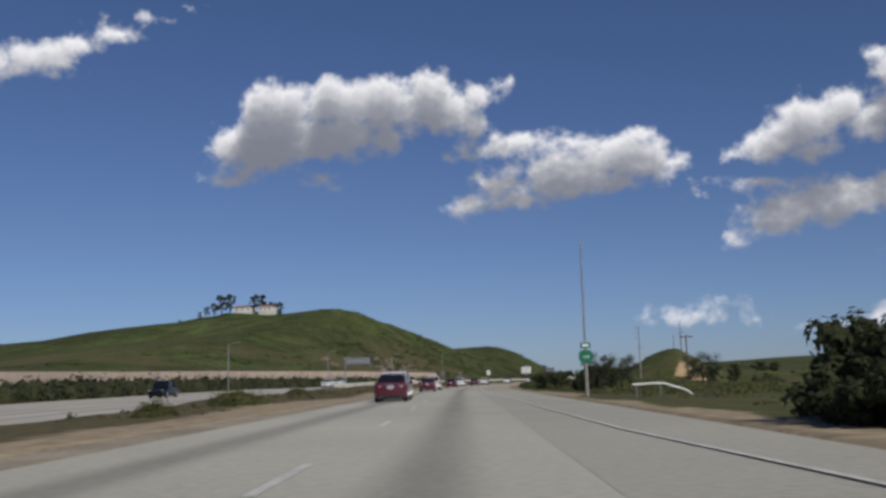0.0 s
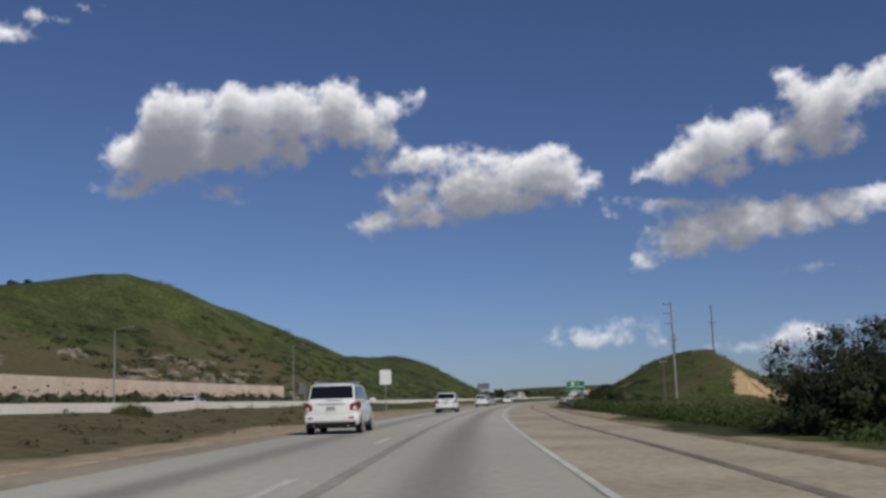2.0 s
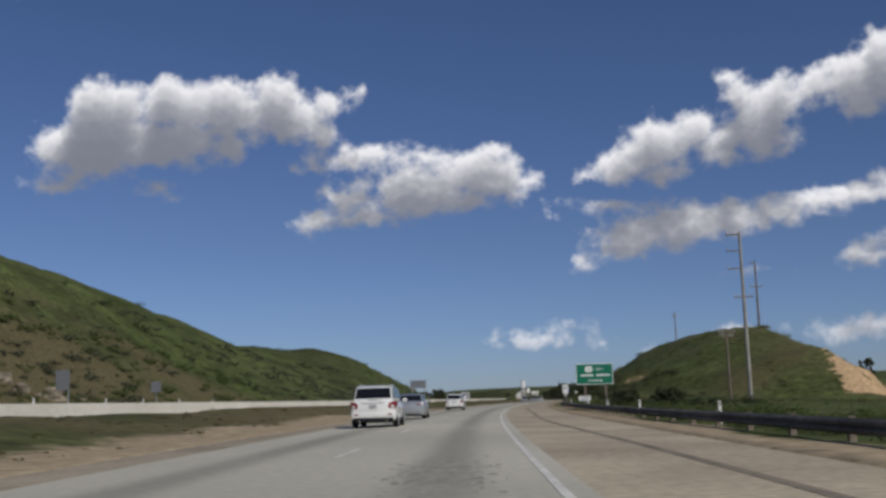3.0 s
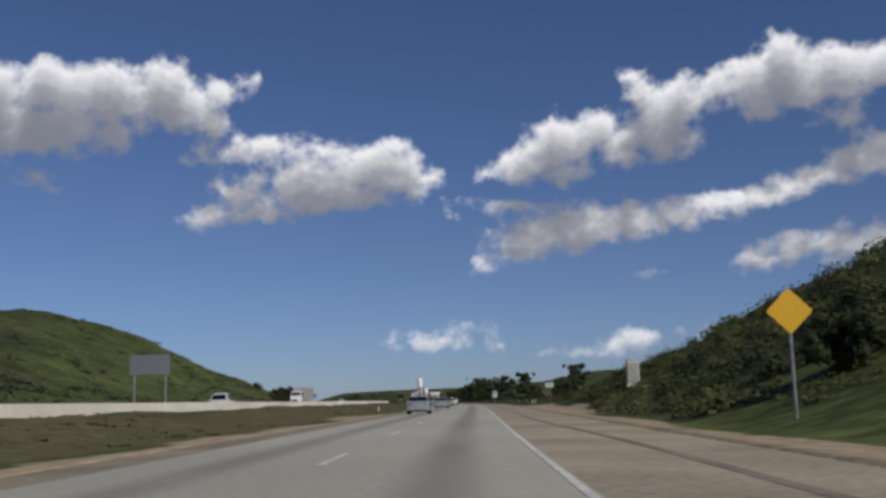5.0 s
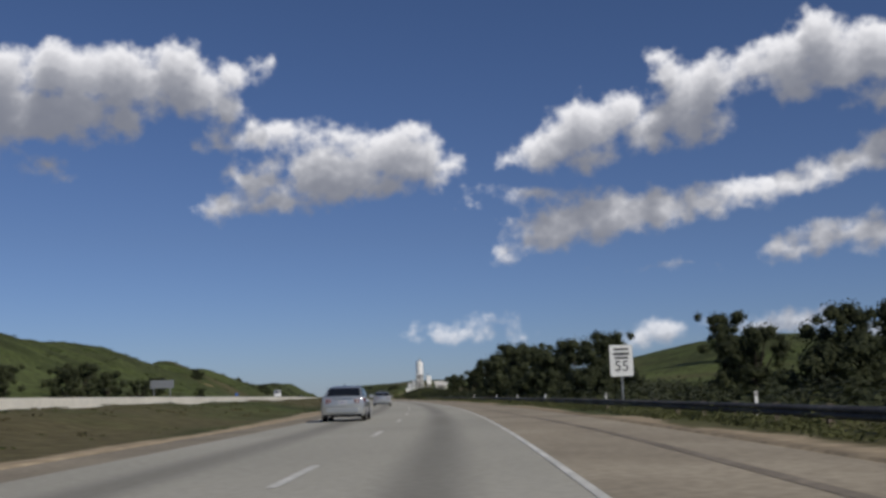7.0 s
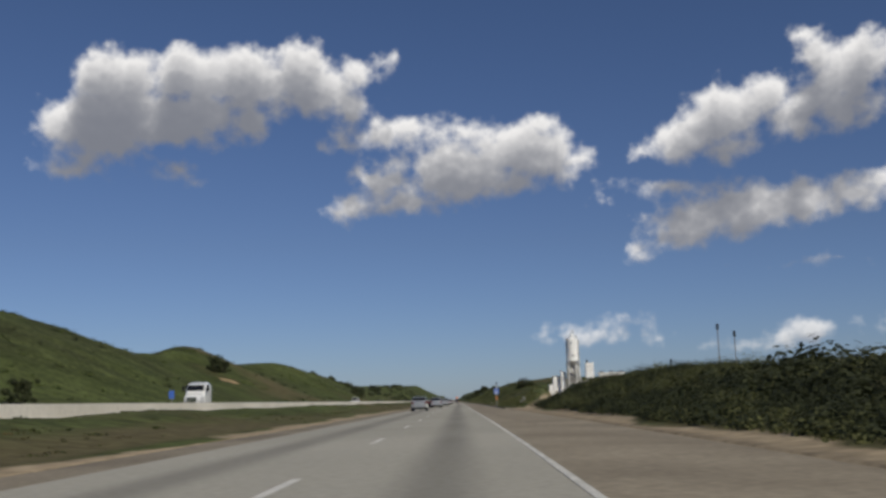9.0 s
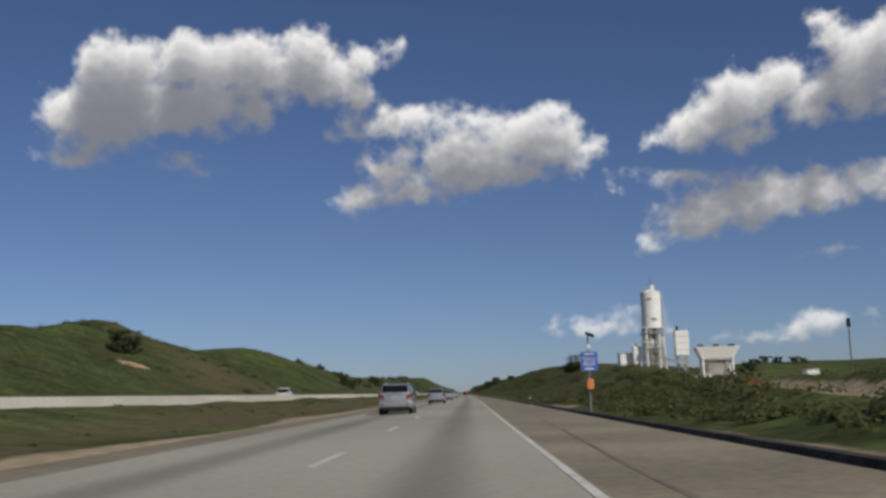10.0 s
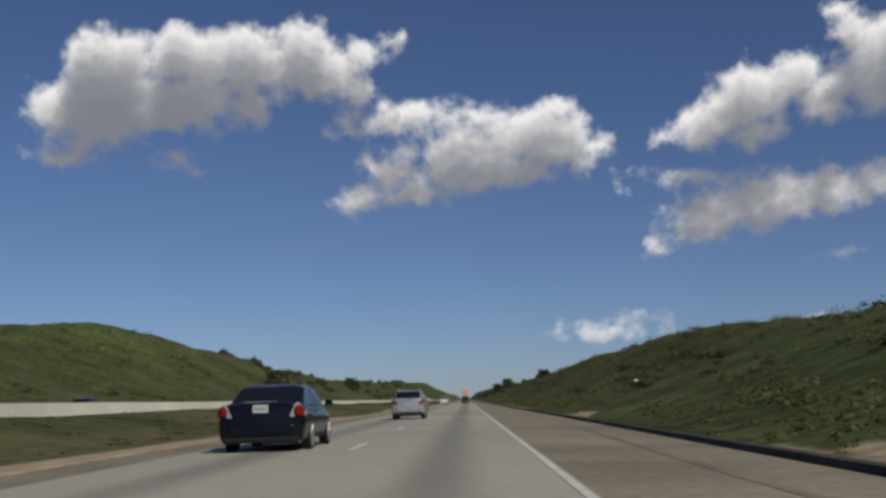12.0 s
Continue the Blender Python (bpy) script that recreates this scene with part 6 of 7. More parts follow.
# ---- house on the hill ----
_s, _l = 772, -306
_g = ground_at(_s, _l) - 0.4
_m = thing("house", spot(_s, _l, _g - 0.5), "white stucco house with a tiled roof on the hilltop", "house")
for x, w, h in ((0, 16, 4.0), (20, 12, 3.4)):
    part("wall", box(bmesh.new(), (w, 9, h), (x, 0, h / 2)), M["stucco"], _m)
    bm = loft(bmesh.new(), [[(x + a * (w / 2 + 0.6), b * 5, h) for a, b in ((1, 1), (1, -1), (-1, -1), (-1, 1))], [(x + a * (w / 2 - 2), b * 0.2, h + 1.7) for a, b in ((1, 1), (1, -1), (-1, -1), (-1, 1))]])
    part("roof", bm, M["roof_tile"], _m)
    part("foundation", box(bmesh.new(), (w * 0.98, 8.8, 5.0), (x, 0, -2.4)), M["concrete"], _m)
    for k in range(3):
        win = part("window", box(bmesh.new(), (1.5, 0.1, 1.3), (x - w * 0.3 + k * w * 0.3, -4.53, h * 0.55)), M["glass"], _m)
        part("sill", box(bmesh.new(), (1.8, 0.15, 0.12), (x - w * 0.3 + k * w * 0.3, -4.58, h * 0.55 - 0.72)), M["stucco"], win)

# ---- litter on the bank ----
LITTER = ((1191, 4.95, 0.30, 20), (1185, 6.9, 0.25, 70), (1225, 6.6, 0.28, 40), (1408, 12.5, 0.5, 15))
def litter(s, l, w, turn):
    m = thing("litter", spot(s, l, ground_at(s, l), turn), "crumpled white paper litter above the kerb", "litter", "litter")
    bm = box(bmesh.new(), (w, w * 0.6, 0.16), (0, 0, 0.08), 0.03)
    rnd = random.Random(int(s))
    for v in bm.verts:
        v.co += Vector((rnd.uniform(-0.05, 0.05), rnd.uniform(-0.05, 0.05), rnd.uniform(-0.03, 0.06)))
    part("sheet", bm, M["sign_white"], m)


for s, l, w, turn in LITTER:
    litter(s, l, w, turn)

# ---- vegetation ----
VEG = np.random.default_rng(21)


def leaf_cloud(centres, radii, heights, count, size, full=False, upward=0.35, inside=0.60):
    """Vertices of many small bent leaves heaped round the centres, more of them on the larger heaps."""
    radii = np.asarray(radii, float)
    share = np.clip((radii / radii.mean()) ** 1.7, 0.3, 5) if not full else np.ones(len(radii))
    many = np.maximum(6, (count * share / share.mean()).astype(int))
    c = np.repeat(np.asarray(centres, float), many, 0)
    r = np.repeat(radii, many)
    h = np.repeat(np.asarray(heights, float), many)
    n = len(c)
    d = VEG.normal(size=(n, 3))
    d /= np.linalg.norm(d, axis=1)[:, None] + 1e-9
    if not full:
        d[:, 2] = np.abs(d[:, 2]) * 0.8 + 0.2 * d[:, 2]
    rad = inside + (0.94 - inside) * VEG.random(n) ** 0.7
    lump = 1 + 0.14 * np.sin(5 * d[:, 0] + 3 * c[:, 0]) * np.sin(4 * d[:, 1] + 2 * c[:, 1])
    p = c + d * (rad * lump)[:, None] * np.stack([r, r, h], 1)
    a = VEG.normal(size=(n, 3))
    a /= np.linalg.norm(a, axis=1)[:, None]
    out = d + upward * np.array([0, 0, 1])
    b = np.cross(a, out)
    b /= np.linalg.norm(b, axis=1)[:, None] + 1e-9
    a = np.cross(out, b)
    a /= np.linalg.norm(a, axis=1)[:, None] + 1e-9
    sz = (size * np.clip(r / radii.mean(), 0.6, 2) ** 0.4 * (0.6 + 0.8 * VEG.random(n)))[:, None]
    tip = out / np.linalg.norm(out, axis=1)[:, None]
    quad = np.stack([p - a * sz * 0.5, p - b * sz * 0.32, p + a * sz * 0.5 + tip * sz * 0.15, p + b * sz * 0.32 + tip * sz * 0.1], 1)
    return quad.reshape(-1, 3)


def leaf_mesh(name, verts, mat, parent=None, mounds=None):
    """One mesh of loose four-cornered leaves, and of the closed mounds (vertices, quads) that fill the bushes inside."""
    n = len(verts)
    quads = np.arange(n, dtype=np.int32).reshape(-1, 4)
    if mounds is not None:
        quads = np.concatenate([quads, mounds[1] + n])
        verts = np.concatenate([verts, mounds[0]])
    me = bpy.data.meshes.new(name)
    me.vertices.add(len(verts))
    me.vertices.foreach_set("co", (verts * K).astype(np.float32).ravel())
    me.loops.add(quads.size)
    me.loops.foreach_set("vertex_index", quads.astype(np.int32).ravel())
    me.polygons.add(len(quads))
    me.polygons.foreach_set("loop_start", np.arange(0, quads.size, 4, dtype=np.int32))
    me.polygons.foreach_set("loop_total", np.full(len(quads), 4, dtype=np.int32))
    me.polygons.foreach_set("use_smooth", np.zeros(len(quads), bool))
    me.materials.append(mat)
    me.update(calc_edges=True)
    ob = new(name, me)
    if parent:
        ob.parent = parent
    return ob


def mound_mesh(centres, radii, heights, low=None):
    """Rough knobbly cores, one for each bush: set on the ground, or closed round below where low is given."""
    c, r, h = (np.asarray(v, float) for v in (centres, radii, heights))
    n = 10
    around = np.arange(n) * math.tau / n
    rings = ((1.0, -0.25), (1.0, 0.2), (0.85, 0.52), (0.55, 0.82)) if low is None else ((0.45, -0.85), (0.95, -0.3), (0.95, 0.3), (0.5, 0.8))
    shape = np.array([(math.cos(a + 0.3 * k) * q, math.sin(a + 0.3 * k) * q, e) for k, (q, e) in enumerate(rings) for a in around] + [(0, 0, 1.0)])
    m = len(shape)
    v = shape[None] * np.stack([r, r, h], 1)[:, None] * (0.62 + 0.46 * VEG.random((len(c), m, 1))) + c[:, None]
    q = [(k * n + j, k * n + (j + 1) % n, k * n + n + (j + 1) % n, k * n + n + j) for k in range(3) for j in range(n)]
    q += [(4 * n, 3 * n + j, 3 * n + (j + 1) % n, 3 * n + (j + 2) % n) for j in range(0, n, 2)]
    quads = (np.array(q)[None] + (np.arange(len(c)) * m)[:, None, None]).reshape(-1, 4)
    return v.reshape(-1, 3), quads


def make_tree(name, label, height, spread, clumps, per_clump, leaf, mat, lean=0.0, bare=0.25, seed=1, inner=0.6):
    """A tapered trunk with forking limbs, and a crown of leaf clumps round the limbs' ends; its foot is at the origin."""
    rnd = random.Random(seed)
    base = thing(name, Matrix.Identity(4), label, "tree")
    bm = bmesh.new()
    fork = Vector((lean * height * 0.3, 0, height * bare))
    tube(bm, (0, 0, -0.4), fork, height * 0.035, height * 0.026, 9)
    ends = []
    for k in range(6):
        a = k * math.tau / 6 + rnd.uniform(-0.4, 0.4)
        out = spread * rnd.uniform(0.35, 0.7)
        e = Vector((fork.x + math.cos(a) * out, math.sin(a) * out, height * rnd.uniform(0.5, 0.85)))
        mid = fork.lerp(e, 0.5) + Vector((0, 0, -0.04 * height))
        tube(bm, fork, mid, height * 0.018, height * 0.012, 7)
        tube(bm, mid, e, height * 0.012, height * 0.004, 6)
        ends.append(e)
    part("trunk", bm, M["bark"], base)
    centres, radii, hs = [], [], []
    for k in range(clumps):
        a, q = rnd.uniform(0, math.tau), math.sqrt(rnd.random())
        z = height * rnd.uniform(bare * 0.7, 0.90)
        shape = math.sqrt(max(0.05, 1 - ((z / height - 0.55) / 0.52) ** 2))
        p = Vector((lean * height * 0.3 + math.cos(a) * q * spread * shape, math.sin(a) * q * spread * shape, z))
        if k < len(ends):
            p = ends[k]
        centres.append(p)
        r = spread * rnd.uniform(0.16, 0.34)
        radii.append(r)
        hs.append(r * rnd.uniform(0.75, 1.0))
    leaf_mesh("crown", leaf_cloud(centres, radii, hs, per_clump, leaf, True), mat, base, mound_mesh(centres, np.array(radii) * inner, np.array(hs) * inner, -0.8))
    return base


def place(src, nominal, s, l, h, k):
    made = copy_thing(src, spot(s, l, ground_at(s, l) - (0.2 * h if src is shrub else 0.15), (k * 77) % 360))
    made.scale = (h / nominal,) * 3
    return made


oaks = [make_tree("oak_tree", "dense dark green oak with a rounded crown", 8.0, 4.4, 46, 105, 0.29, M["oak_leaf"], seed=3, bare=0.16),
        make_tree("oak_tree", "broad dark oak with an uneven crown", 8.0, 5.0, 50, 105, 0.29, M["oak_leaf"], 0.3, seed=8, bare=0.13)]
far_oak = make_tree("oak_tree", "dark round oak on a distant slope", 8.0, 4.8, 34, 80, 0.42, M["oak_leaf"], seed=4, bare=0.13)
shrub = make_tree("large_shrub", "dense dark evergreen shrub reaching to the ground", 3.0, 2.1, 44, 95, 0.21, M["oak_leaf"], seed=6, bare=0.03)
gum = make_tree("eucalyptus_tree", "tall dark eucalyptus on the hilltop", 14.0, 3.6, 30, 60, 0.7, M["gum_leaf"], seed=5, bare=0.4)
feather = make_tree("pepper_tree", "loose feathery roadside tree with an open crown", 7.0, 3.4, 46, 150, 0.155, M["gum_leaf"], seed=12, bare=0.3, inner=0.25)
OAKS = ((845, 21, 4.8), (835, 28, 5.5), (852, 31, 6.5), (825, 18, 3.4), (815, 24, 3.6), (940, 14.5, 6.9), (925, 17, 7.3), (905, 16, 5.8), (890, 18, 6.6), (872, 17, 3.8), (856, 24, 3.4), (955, 21, 8.6), (975, 18, 6.8), (956, 37, 9.0), (965, 30, 8.4), 
        (954, 57, 9.5), (990, 26, 8.0), (1006, 20, 5.2), (862, 36, 4.4), (1020, 16, 4.6), (915, 12.5, 4.2), (888, 12.8, 4.0), (862, 13.0, 3.8), (1040, 24, 5.0),
        (19.8, 8.2, 2.5), (21, 9.9, 3.0), (18.2, 7.7, 1.6), (23, 12.0, 3.0), (19, 7.3, 1.1), (26, 14.5, 3.2), (30, 16.0, 3.2), (88, 10.4, 1.7), (84, 9.6, 1.4), (93, 12.2, 1.8), (103, 8.6, 2.0), (108, 9.6, 2.3), (246, 8.7, 1.9), (247.5, 10.3, 2.4), (249.5, 11.9, 2.2), (248.5, 9.2, 1.8), (132, 16.5, 3.6), (452, 14, 2.4), (446, 18, 2.6), (600, 75, 5), (560, 95, 5), (520, 90, 4.5), (640, 90, 7.5), (500, 120, 6.5), (470, 100, 6),
        (395, 70, 5.0), (350, 60, 5.5),
        (945, -54, 6.0), (960, -56, 6.8), (978, -55, 6.0), (1005, -54, 5.0), (925, -57, 5.0), (1060, -60, 4.6), (1085, -63, 5.0), (1361, -86, 6.2), (1366, -84, 5.0), (1130, -56, 4.0),
        (1267, 15.8, 2.0), (1268, 17.2, 1.7), (1620, 142, 5.2), (1625, 149, 6.2), (1630, 157, 5.8), (1628, 165, 6.0), (1640, 173, 4.8), (1357, 24, 3.0), (2143, -92, 9), (2120, -86, 7), (1650, 24, 3.4), (1700, -70, 6), (1690, -64, 5), (2000, 26, 6), (2040, 20, 6), (2100, 30, 8), (1215, 40, 3.0), (1330, 60, 4),
        (560, 14, 2.6), (590, 13, 2.4))
for k, (s, l, h) in enumerate(OAKS):
    if h < 4.3 and abs(l) < 32:
        place(shrub, 3.0, s, l, h, k)
    else:
        place(oaks[k % 2] if abs(l) < 32 else far_oak, 8.0, s, l, h, k)
for k, (s, l, h) in enumerate(((701, -306, 9), (713, -306, 11), (726, -306, 17), (741, -306, 17), (768, -296, 15), (786, -296, 15), (806, -300, 9), (848, -306, 14), (868, -306, 17), (690, -306, 6), (655, -302, 5))):
    place(gum, 14.0, s, l, h, k)
for k, (s, l, h) in enumerate(((87, 11.4, 3.4), (92, 14, 3.3), (247, 9.2, 3.0), (248.5, 11.0, 3.2), (246, 7.9, 2.4), (118, 27, 4.4), (1267, 16.1, 3.1))):
    place(feather, 7.0, s, l, h, k)
for k, src in enumerate((*oaks, far_oak, shrub, gum, feather)):
    src.matrix_world = spot(620 + 45 * k, 140, ground_at(620 + 45 * k, 140) - 0.15)


def scatter(name, label, category, n, s_range, l_range, radius, height, count, leaf, mat, keep=None, solid=True):
    """Low growth strewn over a stretch of ground, as one object."""
    count, leaf = max(6, int(count * 0.4)), leaf * 1.36
    s = VEG.uniform(*s_range, n)
    l = l_range[0] + (l_range[1] - l_range[0]) * VEG.random(n)
    if keep is not None:
        ok = keep(s, l)
        s, l = s[ok], l[ok]
    x, y = plan(s, l)
    z = ground_height(s, l)
    r = radius[0] + (radius[1] - radius[0]) * VEG.random(len(s)) ** 2
    h = r * (height[0] + (height[1] - height[0]) * VEG.random(len(s)))
    p = np.stack([x, y, z], 1)
    return tagged(leaf_mesh(name, leaf_cloud(p, r, h, count, leaf, inside=0.6 if solid else 0.15, upward=0.35 if solid else 0.9), mat, None, mound_mesh(p, r * 0.74, h * 0.74) if solid else None), label, category, kind="stuff")


_yard = lambda s, l: (driveway(s, l) < 0.12) & ~((s > 1205) & (s < 1320) & (l > 19) & (l < 70))
_patchy = lambda k: (lambda s, l: fbm(s / 30 + k, l / 20, 3) > 0.02)
scatter("scrub", "sparse olive scrub on the hillside", "scrub", 3400, (-40, 1800), (-130, -53), (0.6, 2.6), (0.3, 0.6), 50, 0.32, M["green_leaf"], lambda s, l: (fbm(s / 40, l / 25, 3) > 0.05) & ((s > 440) | (l < -54)), solid=False)
scatter("scrub", "dark rough brush over the rocky slope", "scrub", 1700, (380, 760), (-92, -53), (0.6, 2.2), (0.4, 0.8), 70, 0.30, M["gum_leaf"], lambda s, l: fbm(s / 20, l / 12, 3) > -0.05, solid=False)
scatter("scrub", "dark bushes scattered over the green hills", "scrub", 900, (700, 1700), (-125, -56), (0.7, 2.4), (0.4, 0.7), 90, 0.24, M["oak_leaf"], lambda s, l: fbm(s / 34 + 4, l / 20, 3) > 0.06, solid=False)
scatter("scrub", "dark shrubs below the retaining wall", "scrub", 1050, (-60, 424), (-49.2, -46.8), (1.7, 2.2), (1.45, 1.8), 56, 0.42, M["oak_leaf"])
scatter("scrub", "green scrub over the knoll", "scrub", 1700, (470, 640), (9.5, 60), (0.4, 1.6), (0.4, 0.75), 90, 0.17, M["scrub_leaf"], lambda s, l: (fbm(s / 16, l / 9, 3) > 0.0) & ~((s > 484) & (s < 516) & (l > 42)), solid=False)
scatter("scrub", "dark bushes at the foot of the knoll", "scrub", 280, (428, 560), (10, 30), (0.8, 2.0), (0.6, 1.0), 300, 0.17, M["oak_leaf"], lambda s, l: fbm(s / 14 + 2, l / 8, 3) > 0.04, solid=False)
scatter("scrub", "rounded scrub on the roadside bank", "scrub", 1100, (590, 730), (7.9, 24), (0.5, 1.7), (0.45, 0.8), 260, 0.15, M["scrub_leaf"], lambda s, l: (fbm(s / 12, l / 7, 3) > -0.12) & (l < lerp(s, (590, 30), (650, 22), (672, 12), (684, 7))) & ((l > 9.6) | (s < 630)), solid=False)
scatter("scrub", "dark bushes on the roadside bank", "scrub", 330, (570, 712), (9.5, 21), (0.8, 2.0), (0.6, 1.0), 360, 0.16, M["oak_leaf"], lambda s, l: (fbm(s / 14 + 4, l / 8, 3) > 0.05) & (l < lerp(s, (590, 30), (650, 20), (675, 10), (684, 7))), solid=False)
scatter("scrub", "dry brown brush behind the pull-out", "scrub", 900, (672, 760), (10.2, 40), (0.5, 1.3), (0.3, 0.55), 110, 0.13, M["dry_grass"], lambda s, l: fbm(s / 14 + 2, l / 8, 3) > -0.12, solid=False)
scatter("scrub", "low dry scrub beyond the bank", "scrub", 700, (690, 860), (10, 50), (0.4, 1.2), (0.5, 0.8), 50, 0.22, M["scrub_leaf"], lambda s, l: fbm(s / 16 + 8, l / 9, 3) > 0.0, solid=False)
scatter("scrub", "thick dark bushes along the cutting", "scrub", 420, (1015, 1098), (7.0, 15), (0.5, 1.3), (0.55, 0.85), 1000, 0.075, M["oak_leaf"], lambda s, l: _yard(s, l) & (fbm(s / 12 + 3, l / 6, 3) > -0.4), solid=False)
scatter("scrub", "olive green bushes along the cutting", "scrub", 420, (1030, 1098), (7.0, 15), (0.5, 1.3), (0.5, 0.8), 800, 0.075, M["scrub_leaf"], lambda s, l: _yard(s, l) & (fbm(s / 12 + 8, l / 6, 3) > -0.15), solid=False)
scatter("scrub", "mixed scrub on the long cutting", "scrub", 3300, (1112, 1500), (6.6, 34), (0.5, 1.5), (0.35, 0.6), 110, 0.10, M["scrub_leaf"], lambda s, l: _yard(s, l) & (fbm(s / 22, l / 12, 3) > -0.16) & (l < right_bank(s)[1] + 6), solid=False)
scatter("scrub", "far scrub on the long cutting", "scrub", 1100, (1500, 1780), (7, 42), (0.6, 1.8), (0.35, 0.65), 60, 0.18, M["scrub_leaf"], lambda s, l: fbm(s / 22, l / 12, 3) > -0.16, solid=False)
scatter("scrub", "dark clumps of bush on the cutting", "scrub", 420, (1185, 1760), (10, 38), (0.6, 1.6), (0.45, 0.7), 180, 0.16, M["oak_leaf"], lambda s, l: _yard(s, l) & (fbm(s / 22 + 9, l / 12, 3) > 0.1), solid=False)
scatter("scrub", "green bushes beside the gravel way", "scrub", 420, (1117, 1195), (6.2, 13), (0.4, 1.0), (0.4, 0.7), 200, 0.11, M["scrub_leaf"], lambda s, l: (driveway(s, l) < 0.05) & (l < 9 + (s - 1117) * 0.09), solid=False)
scatter("roadside_weeds", "lush green weeds beside the shoulder", "weeds", 3400, (140, 480), (7.4, 15), (0.45, 1.0), (0.7, 1.0), 84, 0.105, M["green_leaf"], lambda s, l: ((l > 7.8) | (s < 320)) & (fbm(s / 11, l / 4, 3) > -0.26), solid=False)
scatter("roadside_weeds", "olive brush beside the ramp", "weeds", 2000, (-20, 330), (8, 45), (0.5, 1.5), (0.55, 1.0), 130, 0.13, M["scrub_leaf"], lambda s, l: (fbm(s / 18, l / 10, 3) > -0.04) & (l > lerp(s, (0, 9), (60, 8), (130, 7.5), (330, 9))), solid=False)
scatter("roadside_weeds", "dry weeds along the guard rail", "weeds", 2600, (700, 1060), (6.7, 9.0), (0.25, 0.6), (0.7, 1.05), 60, 0.08, M["scrub_leaf"], solid=False)
scatter("roadside_weeds", "low weeds above the kerb", "weeds", 5200, (1190, 1700), (5.7, 9.5), (0.12, 0.5), (0.25, 0.6), 34, 0.08, M["scrub_leaf"], lambda s, l: fbm(s / 9, l / 3, 3) > -0.08, solid=False)
scatter("roadside_weeds", "dark undergrowth below the oaks", "weeds", 1900, (790, 1050), (9.6, 32), (0.6, 1.6), (0.7, 1.2), 70, 0.22, M["oak_leaf"], lambda s, l: l < 14 + 16 * np.exp(-((s - 910) / 90) ** 2), solid=False)
scatter("median_grass", "short dry grass in the median", "grass", 4200, (40, 1750), (-19.4, -9.4), (0.15, 0.6), (0.08, 0.2), 22, 0.09, M["dry_grass"], lambda s, l: (fbm(s / 25, l / 4, 3) > 0.0 + 0.12 * ease(s, 900, 1200)), False)
scatter("median_grass", "green tufts of grass in the median", "grass", 4200, (40, 1750), (-19.4, -9.8), (0.15, 0.6), (0.08, 0.2), 22, 0.09, M["green_grass"], lambda s, l: (fbm(s / 25 + 6, l / 4, 3) > 0.02 + 0.14 * (1 - ease(s, 420, 520))), False)
scatter("scrub", "grey-olive bushes below the green hill", "scrub", 110, (755, 880), (12, 46), (1.1, 2.5), (0.7, 1.0), 420, 0.22, M["gum_leaf"], solid=False)
scatter("roadside_weeds", "tall weeds edging the shoulder", "weeds", 1500, (120, 330), (7.3, 10.0), (0.4, 0.8), (0.8, 1.1), 90, 0.09, M["green_leaf"], solid=False)
scatter("roadside_weeds", "low weeds at the foot of the bank", "weeds", 900, (585, 715), (9.5, 13), (0.2, 0.6), (0.4, 0.8), 80, 0.08, M["scrub_leaf"], lambda s, l: fbm(s / 7, l / 3, 3) > -0.05, solid=False)
scatter("scrub", "green bushes on the lower slope", "scrub", 520, (430, 560), (-84, -54), (0.8, 2.2), (0.45, 0.8), 150, 0.26, M["green_leaf"], lambda s, l: fbm(s / 13 + 5, l / 8, 3) > -0.08, solid=False)
scatter("roadside_weeds", "dark weeds at the foot of the bushes", "weeds", 700, (1012, 1096), (6.95, 10.5), (0.35, 0.8), (0.6, 0.9), 110, 0.10, M["oak_leaf"], lambda s, l: driveway(s, l) < 0.1, solid=False)
scatter("median_grass", "brown weeds standing in the median", "weeds", 260, (40, 340), (-18.5, -10.8), (0.25, 0.6), (0.6, 1.0), 50, 0.10, M["dry_grass"], lambda s, l: fbm(s / 14, l / 5, 3) > -0.03, solid=False)


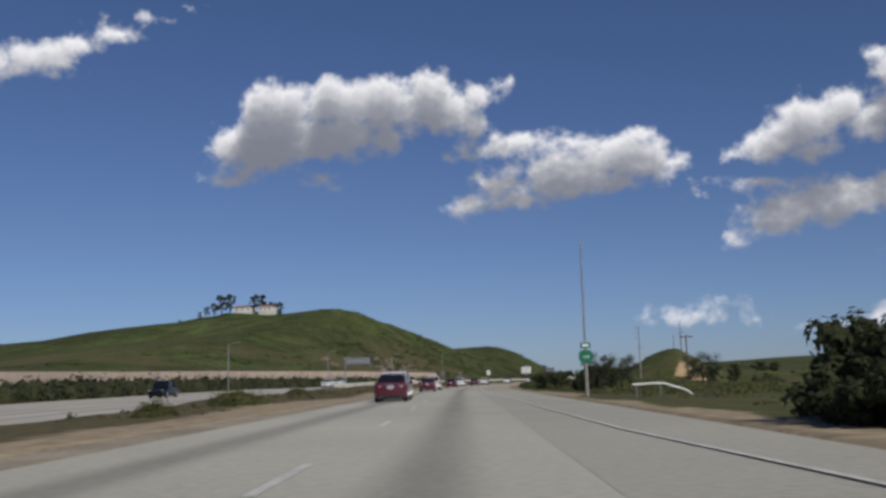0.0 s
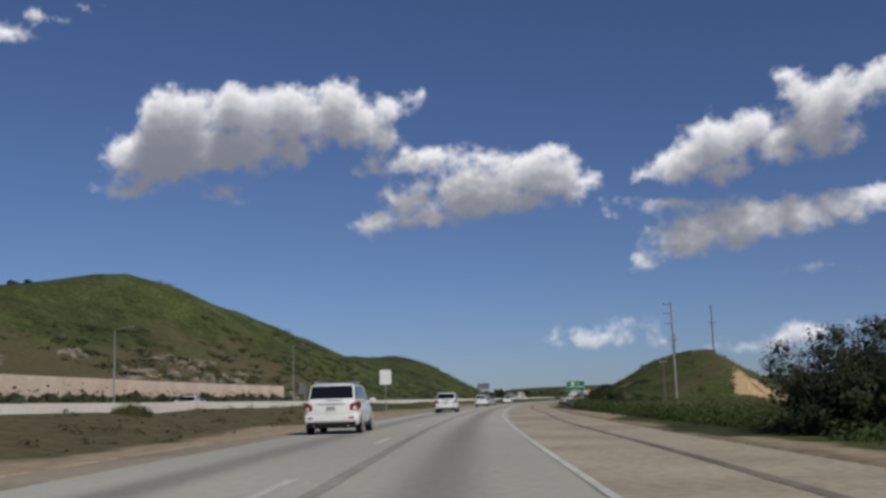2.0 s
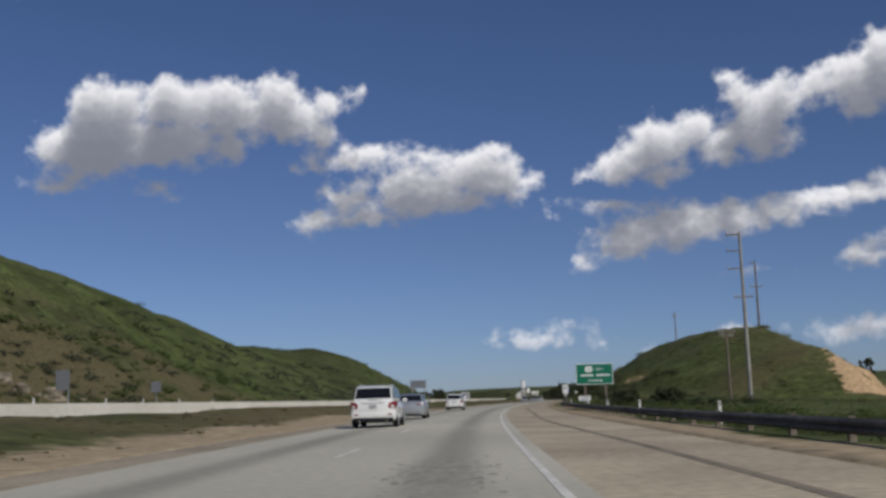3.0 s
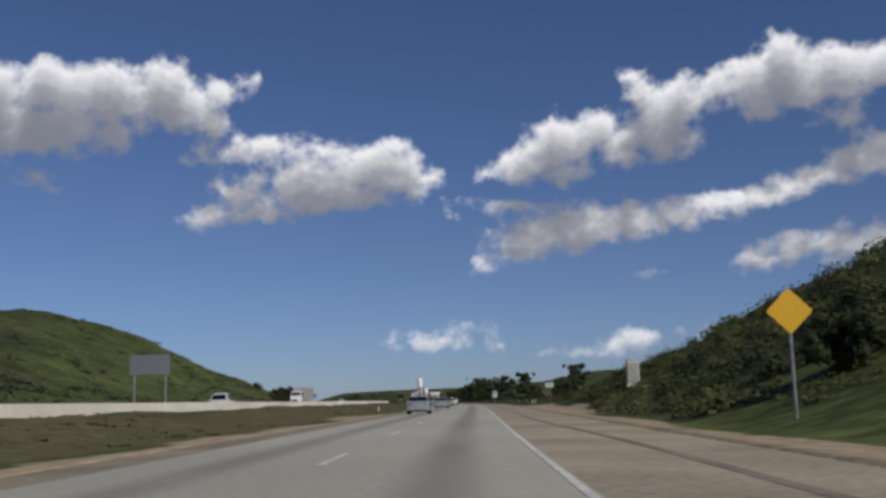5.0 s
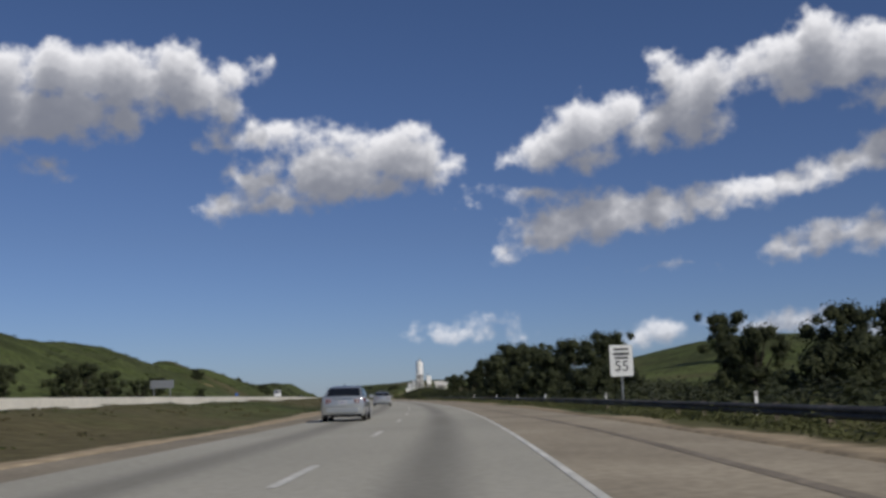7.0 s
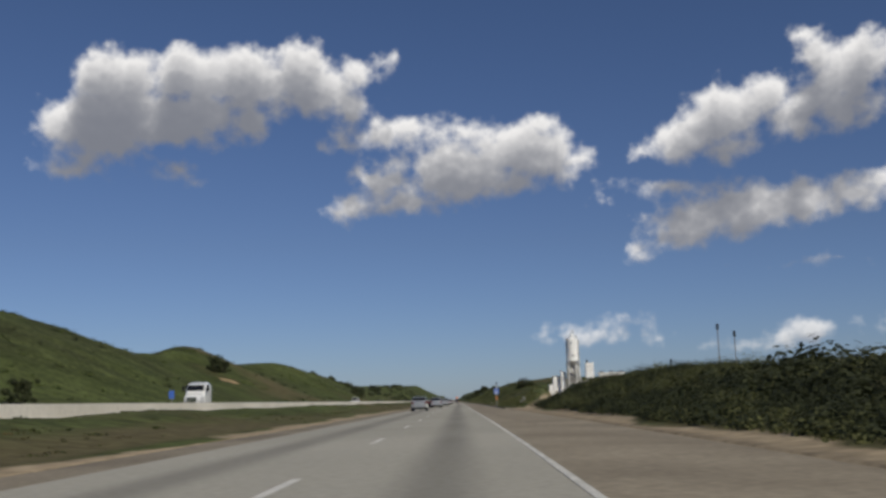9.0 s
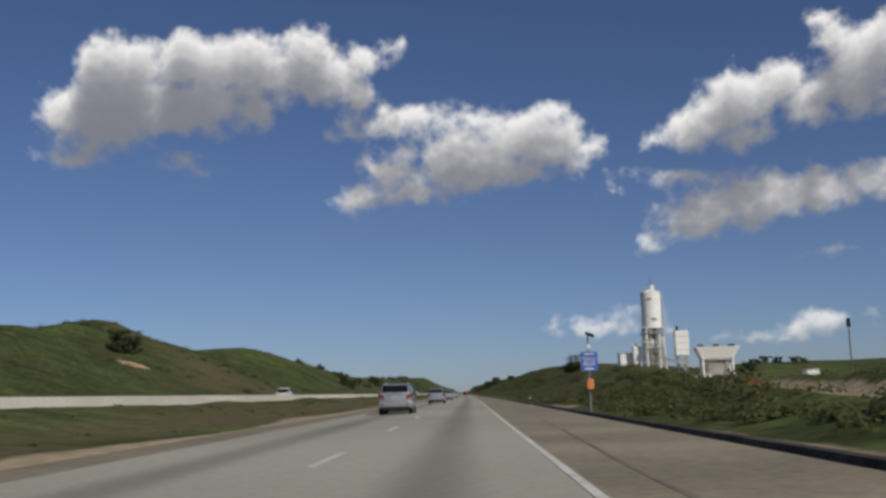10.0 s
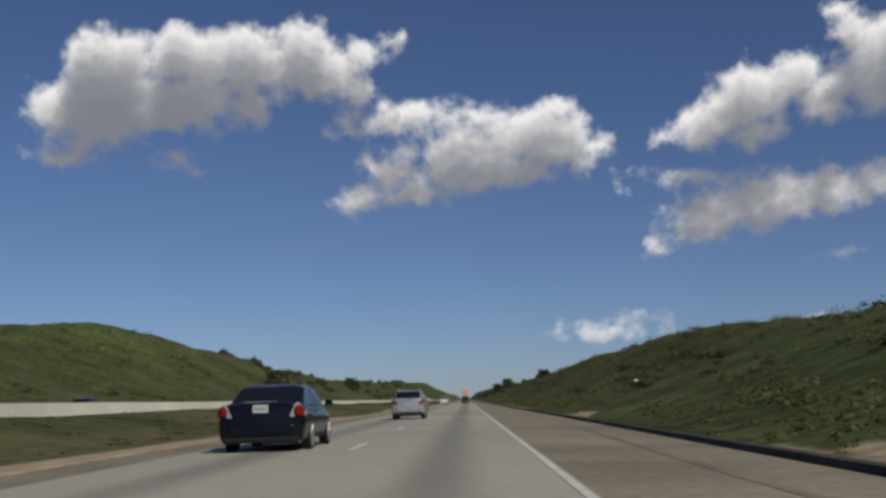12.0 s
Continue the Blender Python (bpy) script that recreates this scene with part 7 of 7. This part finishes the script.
def low_bush(s, l, r, h, mat):
    """A single rounded bush that stands alone."""
    x, y = plan(s, l)
    at = np.array([[x, y, ground_at(s, l) - 0.05]]) + np.array([[0, 0, 0], [0.5 * r, 0.2 * r, 0], [-0.45 * r, 0.1 * r, 0], [0.1 * r, -0.4 * r, 0]])
    rr, hh = np.array([0.8, 0.6, 0.65, 0.5]) * r, np.array([1.0, 0.7, 0.8, 0.6]) * h
    base = leaf_mesh("bush", leaf_cloud(at, rr, hh, 420, 0.13, upward=0.5), mat, None, mound_mesh(at, rr * 0.7, hh * 0.72))
    return tagged(base, "rounded olive-brown bush in the dry median", "bush", "median bushes")


for _s, _l, _r, _h in ((60, -13.2, 1.9, 1.4), (63, -14.6, 1.3, 1.1), (269, -16.2, 1.0, 0.75), (41, -12.4, 0.9, 0.9), (96, -15.5, 1.2, 1.0)):
    low_bush(_s, _l, _r, _h, M["scrub_leaf"])


def outcrop(n, s_range, l_range, sizes, keep, label):
    """Weathered boulders half sunk in a slope, as one object."""
    s, l = VEG.uniform(*s_range, n), VEG.uniform(*l_range, n)
    ok = keep(s, l)
    s, l = s[ok], l[ok]
    x, y = plan(s, l)
    r = sizes[0] + (sizes[1] - sizes[0]) * VEG.random(len(s)) ** 2
    p = np.stack([x, y, ground_height(s, l)], 1)
    return tagged(leaf_mesh("rock", np.zeros((0, 3)), M["rock"], None, mound_mesh(p, r, r * (0.5 + 0.5 * VEG.random(len(s))))), label, "rocks", kind="stuff")


outcrop(420, (350, 480), (-78, -56), (0.4, 1.7), lambda s, l: fbm(s / 18 + 3, l / 9, 3) + 0.10 - np.abs(s - 410) / 260 > 0.0, "pale weathered boulders on the brown hillside")
scatter("scrub", "far tree belts along the road", "trees", 500, (1780, 3200), (-140, -56), (1.5, 5), (0.7, 1.0), 60, 0.9, M["oak_leaf"], _patchy(3))
scatter("scrub", "far scrub on the slopes ahead", "trees", 500, (1780, 3200), (12, 80), (1.0, 4), (0.7, 1.0), 60, 0.8, M["oak_leaf"], _patchy(5))
scatter("scrub", "distant trees on the valley floor", "trees", 400, (380, 1100), (75, 300), (1.5, 4), (0.8, 1.1), 80, 0.6, M["oak_leaf"], lambda s, l: (fbm(s / 60, l / 50, 3) > 0.03))
